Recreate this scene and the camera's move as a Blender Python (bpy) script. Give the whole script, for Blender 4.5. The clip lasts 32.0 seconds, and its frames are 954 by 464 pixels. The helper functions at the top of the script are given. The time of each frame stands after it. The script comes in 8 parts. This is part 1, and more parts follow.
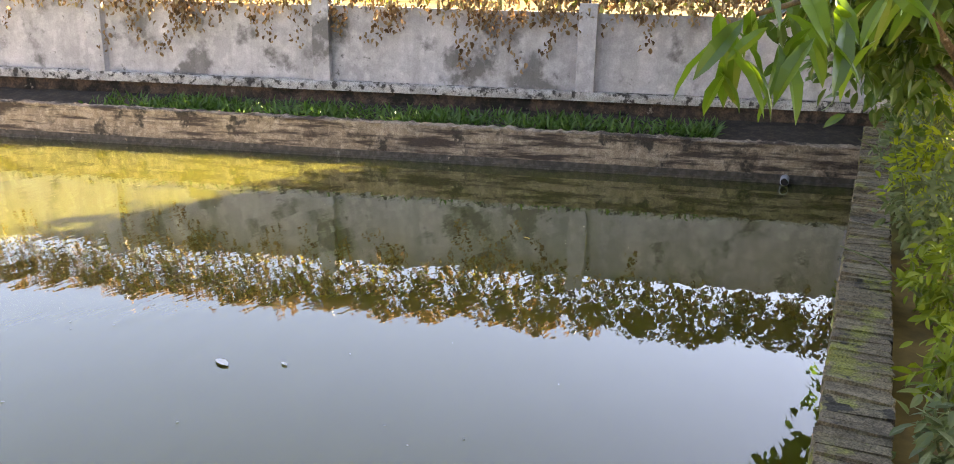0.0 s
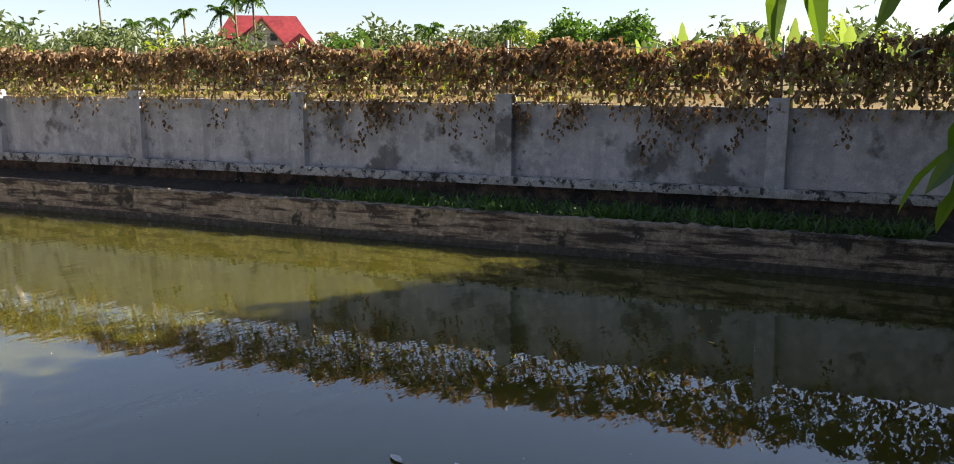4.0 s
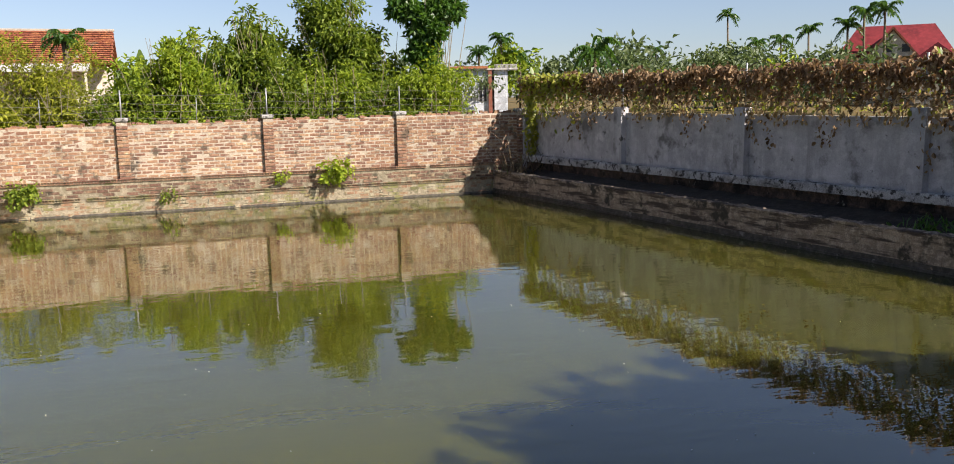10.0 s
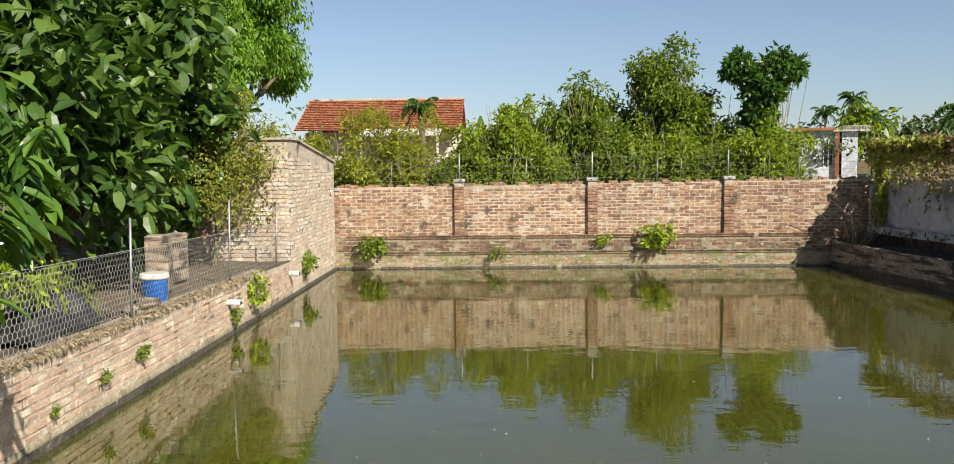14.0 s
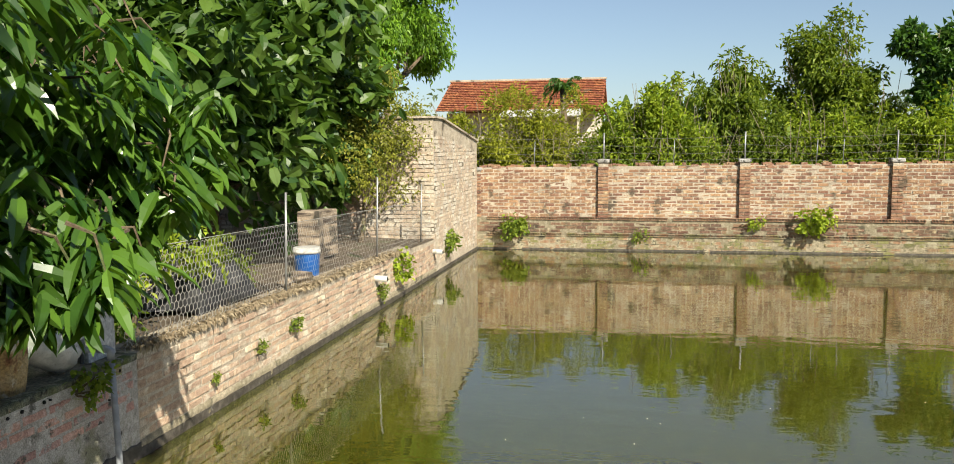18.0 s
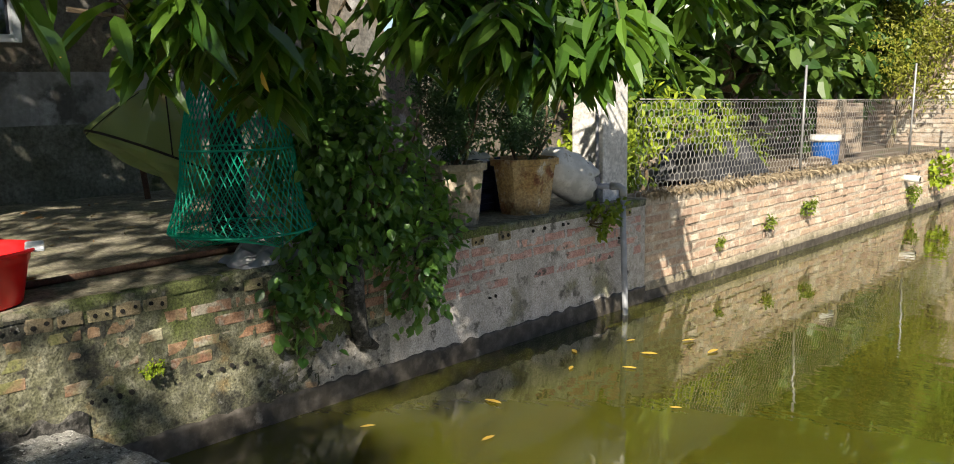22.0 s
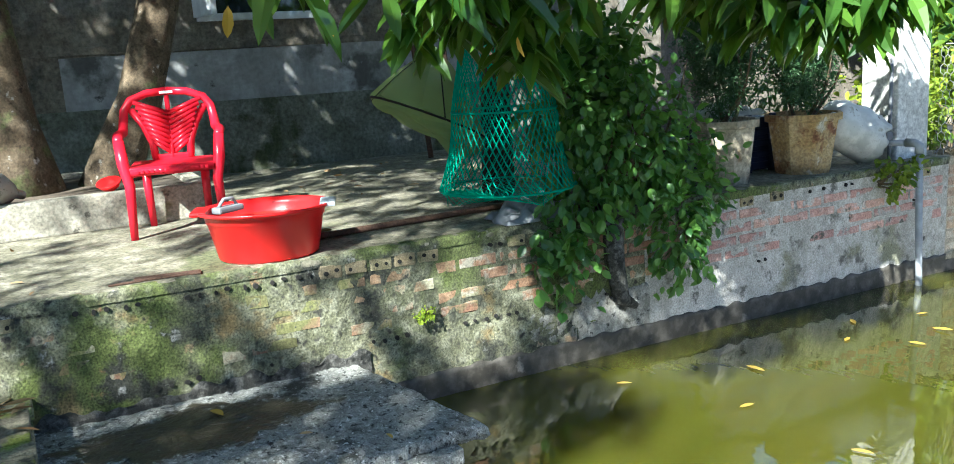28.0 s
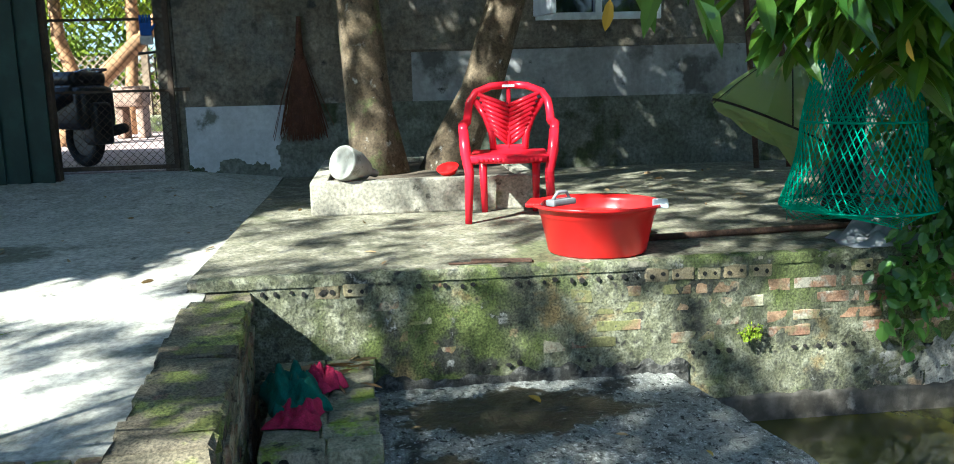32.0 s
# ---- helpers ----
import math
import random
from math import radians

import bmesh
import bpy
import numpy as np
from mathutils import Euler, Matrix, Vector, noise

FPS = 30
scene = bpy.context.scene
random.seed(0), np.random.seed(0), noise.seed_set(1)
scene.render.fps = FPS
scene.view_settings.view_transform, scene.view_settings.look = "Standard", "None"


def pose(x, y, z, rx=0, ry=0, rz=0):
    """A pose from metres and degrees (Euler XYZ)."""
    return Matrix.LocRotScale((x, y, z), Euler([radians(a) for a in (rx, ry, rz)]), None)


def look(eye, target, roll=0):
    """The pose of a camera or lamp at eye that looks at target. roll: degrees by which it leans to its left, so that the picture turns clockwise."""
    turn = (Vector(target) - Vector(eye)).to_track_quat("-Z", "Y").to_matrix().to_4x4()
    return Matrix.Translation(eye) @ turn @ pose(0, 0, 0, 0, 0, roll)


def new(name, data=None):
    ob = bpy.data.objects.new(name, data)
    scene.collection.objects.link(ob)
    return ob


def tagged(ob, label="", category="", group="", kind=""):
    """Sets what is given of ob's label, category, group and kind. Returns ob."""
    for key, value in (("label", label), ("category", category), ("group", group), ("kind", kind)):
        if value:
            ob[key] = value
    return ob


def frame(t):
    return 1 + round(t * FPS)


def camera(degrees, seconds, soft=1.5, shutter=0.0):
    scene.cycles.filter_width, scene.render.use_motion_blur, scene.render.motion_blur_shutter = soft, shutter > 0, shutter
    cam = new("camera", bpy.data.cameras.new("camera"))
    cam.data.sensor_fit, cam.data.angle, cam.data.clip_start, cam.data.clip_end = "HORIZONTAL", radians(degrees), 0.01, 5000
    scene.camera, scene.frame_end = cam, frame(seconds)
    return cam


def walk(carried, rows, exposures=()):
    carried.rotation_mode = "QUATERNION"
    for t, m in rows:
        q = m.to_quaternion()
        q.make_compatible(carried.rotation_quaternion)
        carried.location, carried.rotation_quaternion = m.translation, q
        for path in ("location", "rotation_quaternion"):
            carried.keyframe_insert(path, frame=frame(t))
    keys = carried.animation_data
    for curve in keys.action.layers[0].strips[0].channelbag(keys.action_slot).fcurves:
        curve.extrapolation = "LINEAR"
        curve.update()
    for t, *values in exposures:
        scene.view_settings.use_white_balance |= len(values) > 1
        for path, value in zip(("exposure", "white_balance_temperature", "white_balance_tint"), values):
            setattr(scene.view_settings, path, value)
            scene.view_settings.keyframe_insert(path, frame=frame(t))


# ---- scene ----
cam = camera(58.5, 32.0, soft=0.95)
PATH = [
    (0, (2.835, -0.256, 2.17), (4.657, 0.342, 1.603), 1.2),
    (0.5, (2.861, -0.283, 2.173), (4.705, 0.33, 1.703), 1.0),
    (1, (2.866, -0.255, 2.202), (4.723, 0.391, 1.835), 1.3),
    (1.5, (2.87, -0.251, 2.203), (4.701, 0.46, 1.827), 0.9),
    (2, (2.869, -0.248, 2.202), (4.714, 0.449, 1.872), 0.8),
    (2.5, (2.868, -0.238, 2.2), (4.689, 0.515, 1.859), 0.6),
    (3, (2.867, -0.226, 2.198), (4.658, 0.588, 1.836), 0.6),
    (3.5, (2.908, -0.2, 2.203), (4.667, 0.675, 1.829), 0.4),
    (4, (2.929, -0.186, 2.196), (4.627, 0.807, 1.833), -0.0),
    (4.5, (2.949, -0.156, 2.197), (4.543, 0.993, 1.827), -1.0),
    (6.5, (2.925, 0.0, 2.2), (4.297, 1.429, 1.929), -0.3),
    (7, (2.965, 0.051, 2.185), (4.214, 1.587, 1.899), -0.8),
    (7.5, (2.991, 0.068, 2.184), (4.169, 1.657, 1.889), -1.6),
    (8, (3.006, 0.072, 2.187), (4.166, 1.673, 1.886), -1.8),
    (8.5, (3.072, 0.106, 2.188), (4.192, 1.734, 1.877), -1.5),
    (9, (3.248, 0.142, 2.185), (4.134, 1.906, 1.87), -0.8),
    (9.5, (3.369, 0.15, 2.193), (4.036, 2.007, 1.868), -1.3),
    (10, (3.418, 0.121, 2.192), (4.095, 1.977, 1.879), -1.1),
    (10.5, (3.512, 0.14, 2.217), (4.136, 2.019, 1.933), -0.2),
    (11, (3.547, 0.155, 2.232), (4.113, 2.064, 2.039), 0.1),
    (11.5, (3.563, 0.192, 2.231), (4.126, 2.102, 2.045), 0.1),
    (12, (3.588, 0.264, 2.22), (3.924, 2.227, 2.038), -0.6),
    (12.5, (3.594, 0.29, 2.227), (3.763, 2.275, 2.041), -1.6),
    (13, (3.62, 0.288, 2.235), (3.695, 2.282, 2.094), -1.5),
    (13.5, (3.643, 0.312, 2.229), (3.622, 2.307, 2.08), -0.9),
    (15.5, (3.622, 0.364, 2.225), (3.523, 2.354, 2.055), -0.5),
    (16, (3.599, 0.389, 2.212), (3.479, 2.378, 2.04), -0.3),
    (16.5, (3.56, 0.411, 2.218), (3.351, 2.392, 2.039), -0.0),
    (17, (3.532, 0.472, 2.203), (3.241, 2.442, 2.02), -0.0),
    (17.5, (3.525, 0.493, 2.193), (3.222, 2.461, 2.003), 0.1),
    (18, (3.476, 0.547, 2.18), (3.096, 2.501, 1.982), -0.4),
    (18.5, (3.408, 0.586, 2.057), (2.904, 2.512, 1.864), -0.2),
    (19, (3.441, 0.607, 1.847), (2.774, 2.482, 1.651), -0.3),
    (19.5, (3.469, 0.628, 1.613), (2.741, 2.485, 1.457), -0.5),
    (20, (3.505, 0.614, 1.54), (2.702, 2.44, 1.397), -0.8),
    (20.5, (3.498, 0.627, 1.536), (2.591, 2.404, 1.394), -1.5),
    (21, (3.512, 0.625, 1.514), (2.588, 2.392, 1.362), -1.6),
    (21.5, (3.478, 0.637, 1.536), (2.309, 2.236, 1.257), -1.0),
    (22, (3.436, 0.633, 1.533), (2.048, 2.037, 1.214), -1.2),
    (22.5, (3.474, 0.684, 1.568), (1.889, 1.835, 1.166), -1.8),
    (23, (3.461, 0.669, 1.502), (1.844, 1.782, 1.121), -2.2),
    (23.5, (3.454, 0.638, 1.486), (1.851, 1.772, 1.105), -2.2),
    (24, (3.551, 0.722, 1.501), (1.951, 1.881, 1.19), -3.2),
    (24.5, (3.577, 0.748, 1.483), (2.025, 1.97, 1.166), -2.6),
    (26.5, (3.601, 0.741, 1.456), (2.062, 1.993, 1.205), -2.5),
    (27, (3.585, 0.728, 1.483), (1.978, 1.895, 1.243), -4.2),
    (27.5, (3.551, 0.705, 1.549), (1.824, 1.682, 1.3), -5.2),
    (28, (3.528, 0.688, 1.548), (1.769, 1.555, 1.156), -3.6),
    (28.5, (3.498, 0.682, 1.517), (1.658, 1.335, 1.082), -4.5),
    (29, (3.483, 0.649, 1.504), (1.654, 1.258, 0.971), -4.1),
    (29.5, (3.475, 0.638, 1.491), (1.645, 1.187, 0.902), -4.0),
    (30, (3.453, 0.6, 1.497), (1.584, 0.98, 0.894), -3.6),
    (30.5, (3.428, 0.571, 1.504), (1.543, 0.823, 0.883), -2.5),
    (31, (3.426, 0.558, 1.515), (1.522, 0.756, 0.936), -2.2),
    (31.5, (3.426, 0.558, 1.526), (1.497, 0.773, 1.044), -1.9),
    (32, (3.437, 0.55, 1.535), (1.481, 0.77, 1.18), -1.4),
]
walk(cam, [(t, look(eye, target, roll)) for t, eye, target, roll in PATH],
     exposures=[(0, 3.95, 7800, 21), (0.5, 3.5, 7350, 21), (1.0, 2.45, 6650, 21), (1.5, 2.0, 6850, 21), (2.0, 1.66, 6700, 21), (3.0, 1.8, 6550, 19), (4.0, 1.85, 6350, 18), (7.0, 1.5, 6100, 18), (9.0, 1.26, 6000, 18), (13.0, 0.98, 5950, 13), (18.0, 1.07, 6100, 7), (21.5, 1.16, 6150, 8), (22.0, 1.26, 6100, 11), (22.5, 1.75, 5700, 9), (23.2, 2.15, 5420, 7), (26.5, 2.05, 5020, 5), (28.0, 2.25, 5080, 2), (29.0, 2.4, 5050, -3), (30.0, 2.36, 5050, -2), (31.0, 2.1, 5100, -1), (32.0, 2.15, 5100, -1)])

# ---- world and sun ----
SUN = Vector((0.75, -0.95, 1.0)).normalized()
world = bpy.data.worlds.new("sky")
scene.world = world
world.use_nodes = True
sky = world.node_tree.nodes.new("ShaderNodeTexSky")
sky.sky_type, sky.sun_disc = "NISHITA", False
sky.sun_elevation, sky.sun_rotation = math.asin(SUN.z), math.atan2(SUN.x, SUN.y)
sky.air_density, sky.dust_density, sky.ozone_density = 1.0, 0.35, 3.0
back = world.node_tree.nodes["Background"]
back.inputs["Strength"].default_value = 0.051
haze = world.node_tree.nodes.new("ShaderNodeHueSaturation")
haze.inputs["Saturation"].default_value, haze.inputs["Value"].default_value = 0.78, 0.97
world.node_tree.links.new(sky.outputs["Color"], haze.inputs["Color"])
world.node_tree.links.new(haze.outputs["Color"], back.inputs["Color"])
sun_data = bpy.data.lights.new("sun", "SUN")
sun_data.energy, sun_data.angle, sun_data.color = 5.0, radians(0.55), (1.0, 0.88, 0.7)
sun = new("sun", sun_data)
sun.matrix_world = look(SUN * 60, (0, 0, 0))

# ---- materials ----
def mat(name, base, dark=None, light=None, scale=6.0, rough=0.85, bump=0.3, spots=(), metal=0.0, spec=0.4,
        rnd=0.0, coat=0.0, island=False, streak=None, bdist=0.01, band=None, grain=1.0):
    """A surface of two noise scales: base, drifting to dark and light, with spots of (colour, amount, scale)."""
    m = bpy.data.materials.new(name)
    m.use_nodes = True
    t = m.node_tree
    n, l = t.nodes, t.links
    p = n["Principled BSDF"]
    p.inputs["Roughness"].default_value, p.inputs["Metallic"].default_value = rough, metal
    p.inputs["Specular IOR Level"].default_value = spec
    p.inputs["Coat Weight"].default_value = coat
    src = n.new("ShaderNodeNewGeometry").outputs["Position"]

    def noise_at(s, detail=6, w=None):
        x = n.new("ShaderNodeTexNoise")
        x.inputs["Scale"].default_value, x.inputs["Detail"].default_value, x.inputs["Roughness"].default_value = s, detail, 0.62
        if w is None:
            l.new(src, x.inputs["Vector"])
        else:
            mp = n.new("ShaderNodeMapping")
            mp.inputs["Scale"].default_value = w
            l.new(src, mp.inputs["Vector"])
            l.new(mp.outputs[0], x.inputs["Vector"])
        return x.outputs["Fac"]

    def mix(fac, a, b):
        x = n.new("ShaderNodeMix")
        x.data_type = "RGBA"
        for v, s in ((fac, 0), (a, 6), (b, 7)):
            if hasattr(v, "links"):
                l.new(v, x.inputs[s])
            else:
                x.inputs[s].default_value = v if s == 0 else (*v, 1)
        return x.outputs[2]

    def ramp(fac, lo, hi):
        x = n.new("ShaderNodeMapRange")
        x.inputs[1].default_value, x.inputs[2].default_value = lo, hi
        l.new(fac, x.inputs[0])
        return x.outputs[0]

    dark = dark or tuple(c * 0.62 for c in base)
    light = light or tuple(min(1, c * 1.3) for c in base)
    big, fine = noise_at(scale * 0.16, 4), noise_at(scale, 8)
    c = mix(ramp(big, 0.35, 0.68), dark, base)
    c = mix(ramp(fine, 0.45, 0.75), c, light)
    for colour, amount, s in spots:
        c = mix(ramp(noise_at(s, 7), 0.72 - amount * 0.4, 0.78 - amount * 0.36), c, colour)
    if streak:
        c = mix(ramp(noise_at(1.0, 7, (4.5, 4.5, 0.5)), 0.48, 0.8), c, streak)
    if band:
        c = mix(ramp(noise_at(1.0, 7, (1.3, 1.3, 13)), 0.48, 0.6), c, band)
    if rough > 0.6:
        speck = n.new("ShaderNodeMapRange")
        l.new(noise_at(scale * 6.5, 5), speck.inputs[0])
        speck.inputs[1].default_value, speck.inputs[2].default_value = 0.34, 0.66
        speck.inputs[3].default_value, speck.inputs[4].default_value = 1 - 0.38 * grain, 1 + 0.3 * grain
        grit = n.new("ShaderNodeMix")
        grit.data_type, grit.blend_type = "RGBA", "MULTIPLY"
        grit.inputs[0].default_value = 1.0
        l.new(c, grit.inputs[6])
        l.new(speck.outputs[0], grit.inputs[7])
        c = grit.outputs[2]
    if rnd:
        o = n.new("ShaderNodeNewGeometry" if island else "ShaderNodeObjectInfo")
        h = n.new("ShaderNodeHueSaturation")
        v = n.new("ShaderNodeMapRange")
        v.inputs[3].default_value, v.inputs[4].default_value = 1 - rnd, 1 + rnd
        out = o.outputs["Random Per Island"] if island else o.outputs["Random"]
        l.new(out, v.inputs[0])
        l.new(v.outputs[0], h.inputs["Value"])
        v2 = n.new("ShaderNodeMath")
        v2.operation = "MULTIPLY_ADD"
        l.new(out, v2.inputs[0])
        v2.inputs[1].default_value, v2.inputs[2].default_value = rnd * 0.09, 0.5 - rnd * 0.045
        l.new(v2.outputs[0], h.inputs["Hue"])
        l.new(c, h.inputs["Color"])
        c = h.outputs[0]
    l.new(c, p.inputs["Base Color"])
    if bump:
        b = n.new("ShaderNodeBump")
        b.inputs["Strength"].default_value, b.inputs["Distance"].default_value = bump, bdist
        l.new(fine, b.inputs["Height"])
        l.new(b.outputs[0], p.inputs["Normal"])
    return m


def leaf_mat(name, a, b, through_colour, amount=0.35, rough=0.45, spec=0.5):
    """Leaves: colour varies from leaf to leaf, light passes through."""
    m = bpy.data.materials.new(name)
    m.use_nodes = True
    n, l = m.node_tree.nodes, m.node_tree.links
    p = n["Principled BSDF"]
    p.inputs["Roughness"].default_value, p.inputs["Specular IOR Level"].default_value = rough, spec
    g = n.new("ShaderNodeNewGeometry")
    x = n.new("ShaderNodeMix")
    x.data_type = "RGBA"
    x.inputs[6].default_value, x.inputs[7].default_value = (*a, 1), (*b, 1)
    l.new(g.outputs["Random Per Island"], x.inputs[0])
    l.new(x.outputs[2], p.inputs["Base Color"])
    tr = n.new("ShaderNodeBsdfTranslucent")
    tr.inputs["Color"].default_value = (*through_colour, 1)
    ms = n.new("ShaderNodeMixShader")
    ms.inputs[0].default_value = amount
    l.new(p.outputs[0], ms.inputs[1])
    l.new(tr.outputs[0], ms.inputs[2])
    l.new(ms.outputs[0], n["Material Output"].inputs["Surface"])
    return m


def water_mat():
    m = bpy.data.materials.new("pond_water")
    m.use_nodes = True
    n, l = m.node_tree.nodes, m.node_tree.links
    p = n["Principled BSDF"]
    p.inputs["Roughness"].default_value, p.inputs["IOR"].default_value = 0.012, 1.72
    p.subsurface_method = "BURLEY"
    p.inputs["Subsurface Weight"].default_value, p.inputs["Subsurface Scale"].default_value = 0.9, 0.3
    p.inputs["Subsurface Radius"].default_value = (1.0, 0.9, 0.5)
    tc = n.new("ShaderNodeTexCoord")
    c = n.new("ShaderNodeTexNoise")
    c.inputs["Scale"].default_value, c.inputs["Detail"].default_value = 0.35, 5
    l.new(tc.outputs["Object"], c.inputs["Vector"])
    x = n.new("ShaderNodeMix")
    x.data_type = "RGBA"
    x.inputs[6].default_value, x.inputs[7].default_value = (0.055, 0.055, 0.006, 1), (0.067, 0.066, 0.008, 1)
    l.new(c.outputs["Fac"], x.inputs[0])
    l.new(x.outputs[2], p.inputs["Base Color"])
    mp = n.new("ShaderNodeMapping")
    mp.inputs["Scale"].default_value, mp.inputs["Rotation"].default_value = (1.0, 2.6, 1), (0, 0, 0.9)
    l.new(tc.outputs["Object"], mp.inputs["Vector"])
    w1 = n.new("ShaderNodeTexNoise")
    w1.inputs["Scale"].default_value, w1.inputs["Detail"].default_value = 1.9, 3
    w2 = n.new("ShaderNodeTexNoise")
    w2.inputs["Scale"].default_value, w2.inputs["Detail"].default_value = 0.5, 2
    for w in (w1, w2):
        l.new(mp.outputs[0], w.inputs["Vector"])
    mu = n.new("ShaderNodeMath")
    mu.operation = "MULTIPLY"
    l.new(w1.outputs["Fac"], mu.inputs[0])
    l.new(w2.outputs["Fac"], mu.inputs[1])
    b = n.new("ShaderNodeBump")
    b.inputs["Strength"].default_value, b.inputs["Distance"].default_value = 0.16, 0.03
    l.new(mu.outputs[0], b.inputs["Height"])
    l.new(b.outputs[0], p.inputs["Normal"])
    p.inputs["Specular IOR Level"].default_value = 0.0
    gloss = n.new("ShaderNodeBsdfGlossy")
    gloss.inputs["Roughness"].default_value = 0.012
    l.new(b.outputs[0], gloss.inputs["Normal"])
    lw = n.new("ShaderNodeLayerWeight")
    lw.inputs["Blend"].default_value = 0.5
    l.new(b.outputs[0], lw.inputs["Normal"])
    pw = n.new("ShaderNodeMath")
    pw.operation = "POWER"
    pw.inputs[1].default_value = 2.8
    l.new(lw.outputs["Facing"], pw.inputs[0])
    sc = n.new("ShaderNodeMath")
    sc.operation = "MULTIPLY_ADD"
    sc.inputs[1].default_value, sc.inputs[2].default_value = 0.96, 0.025
    l.new(pw.outputs[0], sc.inputs[0])
    ms = n.new("ShaderNodeMixShader")
    l.new(sc.outputs[0], ms.inputs[0])
    l.new(p.outputs[0], ms.inputs[1])
    l.new(gloss.outputs[0], ms.inputs[2])
    l.new(ms.outputs[0], n["Material Output"].inputs["Surface"])
    return m


WATER = water_mat()
GREYWALL = mat("grey_render", (0.45, 0.44, 0.445), (0.31, 0.305, 0.31), (0.54, 0.53, 0.535), 7, 0.9, 0.25,
               [((0.15, 0.145, 0.14), 0.4, 1.4), ((0.56, 0.55, 0.545), 0.25, 2.4), ((0.1, 0.095, 0.09), 0.22, 5)], streak=(0.27, 0.265, 0.26), grain=0.3)
BEAM = mat("rough_concrete", (0.46, 0.45, 0.43), (0.22, 0.21, 0.19), (0.5, 0.485, 0.46), 12, 0.95, 0.9, [((0.05, 0.045, 0.04), 0.5, 9), ((0.03, 0.028, 0.025), 0.4, 3)])
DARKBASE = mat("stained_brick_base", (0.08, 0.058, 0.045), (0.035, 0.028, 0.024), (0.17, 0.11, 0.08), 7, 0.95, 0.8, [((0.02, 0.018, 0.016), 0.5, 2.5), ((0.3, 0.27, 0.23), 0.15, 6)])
LEDGE = mat("old_ledge_render", (0.3, 0.235, 0.165), (0.16, 0.125, 0.09), (0.46, 0.385, 0.29), 11, 0.92, 1.0,
            [((0.045, 0.04, 0.03), 0.45, 3), ((0.36, 0.3, 0.23), 0.3, 7)], bdist=0.02, band=(0.06, 0.045, 0.035))
# Ledge soil: near-black copy of SOIL with the grey wall's shade in its colour.
SHADESOIL = mat("shaded_ledge_soil", (0.035, 0.028, 0.02), (0.02, 0.016, 0.012), (0.07, 0.055, 0.04), 9, 0.97, 0.8)
WET = mat("wet_wall_foot", (0.06, 0.052, 0.04), (0.03, 0.026, 0.02), (0.13, 0.115, 0.095), 14, 0.6, 0.8, [((0.2, 0.185, 0.16), 0.28, 6)])
SOIL = mat("soil", (0.1, 0.075, 0.05), (0.055, 0.042, 0.03), (0.16, 0.125, 0.085), 6, 0.97, 0.7, [((0.05, 0.07, 0.02), 0.3, 2)])
FIELD = mat("dry_field", (0.125, 0.08, 0.015), (0.075, 0.058, 0.013), (0.15, 0.1, 0.022), 0.9, 0.97, 0.5, [((0.07, 0.085, 0.015), 0.34, 0.15)])
MORTAR = mat("old_mortar", (0.42, 0.36, 0.27), (0.28, 0.235, 0.175), (0.5, 0.44, 0.35), 12, 0.95, 0.8, [((0.1, 0.08, 0.055), 0.4, 3)])
DIRTYMORTAR = mat("dirty_mortar", (0.27, 0.23, 0.155), (0.16, 0.14, 0.09), (0.37, 0.32, 0.23), 14, 0.95, 0.8, [((0.08, 0.07, 0.045), 0.42, 3), ((0.13, 0.13, 0.05), 0.3, 1.5)])
BRICK = mat("old_red_brick", (0.26, 0.138, 0.078), (0.165, 0.093, 0.058), (0.34, 0.21, 0.13), 26, 0.92, 0.8, [((0.4, 0.315, 0.21), 0.4, 9), ((0.12, 0.085, 0.055), 0.34, 3), ((0.07, 0.055, 0.04), 0.25, 1.2)], rnd=0.3)
BRICKI = mat("old_red_brick_field", (0.26, 0.138, 0.078), (0.165, 0.093, 0.058), (0.34, 0.21, 0.13), 26, 0.92, 0.8, [((0.4, 0.315, 0.21), 0.4, 9), ((0.12, 0.085, 0.055), 0.34, 3), ((0.07, 0.055, 0.04), 0.25, 1.2)], rnd=0.3, island=True)
STAINBRICK = mat("dark_stained_brick", (0.17, 0.095, 0.058), (0.085, 0.058, 0.04), (0.27, 0.17, 0.11), 20, 0.93, 1.0, [((0.34, 0.27, 0.17), 0.34, 5), ((0.05, 0.042, 0.03), 0.36, 2.5)], rnd=0.25, island=True)
PALEBRICK = mat("sun_bleached_brick", (0.42, 0.29, 0.195), (0.29, 0.205, 0.14), (0.5, 0.39, 0.29), 18, 0.92, 0.8, [((0.5, 0.43, 0.33), 0.48, 4), ((0.1, 0.085, 0.06), 0.3, 2.2)], rnd=0.16)
PALEBRICKI = mat("sun_bleached_brick_field", (0.42, 0.29, 0.195), (0.29, 0.205, 0.14), (0.5, 0.39, 0.29), 18, 0.92, 0.8, [((0.5, 0.43, 0.33), 0.48, 4), ((0.1, 0.085, 0.06), 0.3, 2.2)], rnd=0.16, island=True)
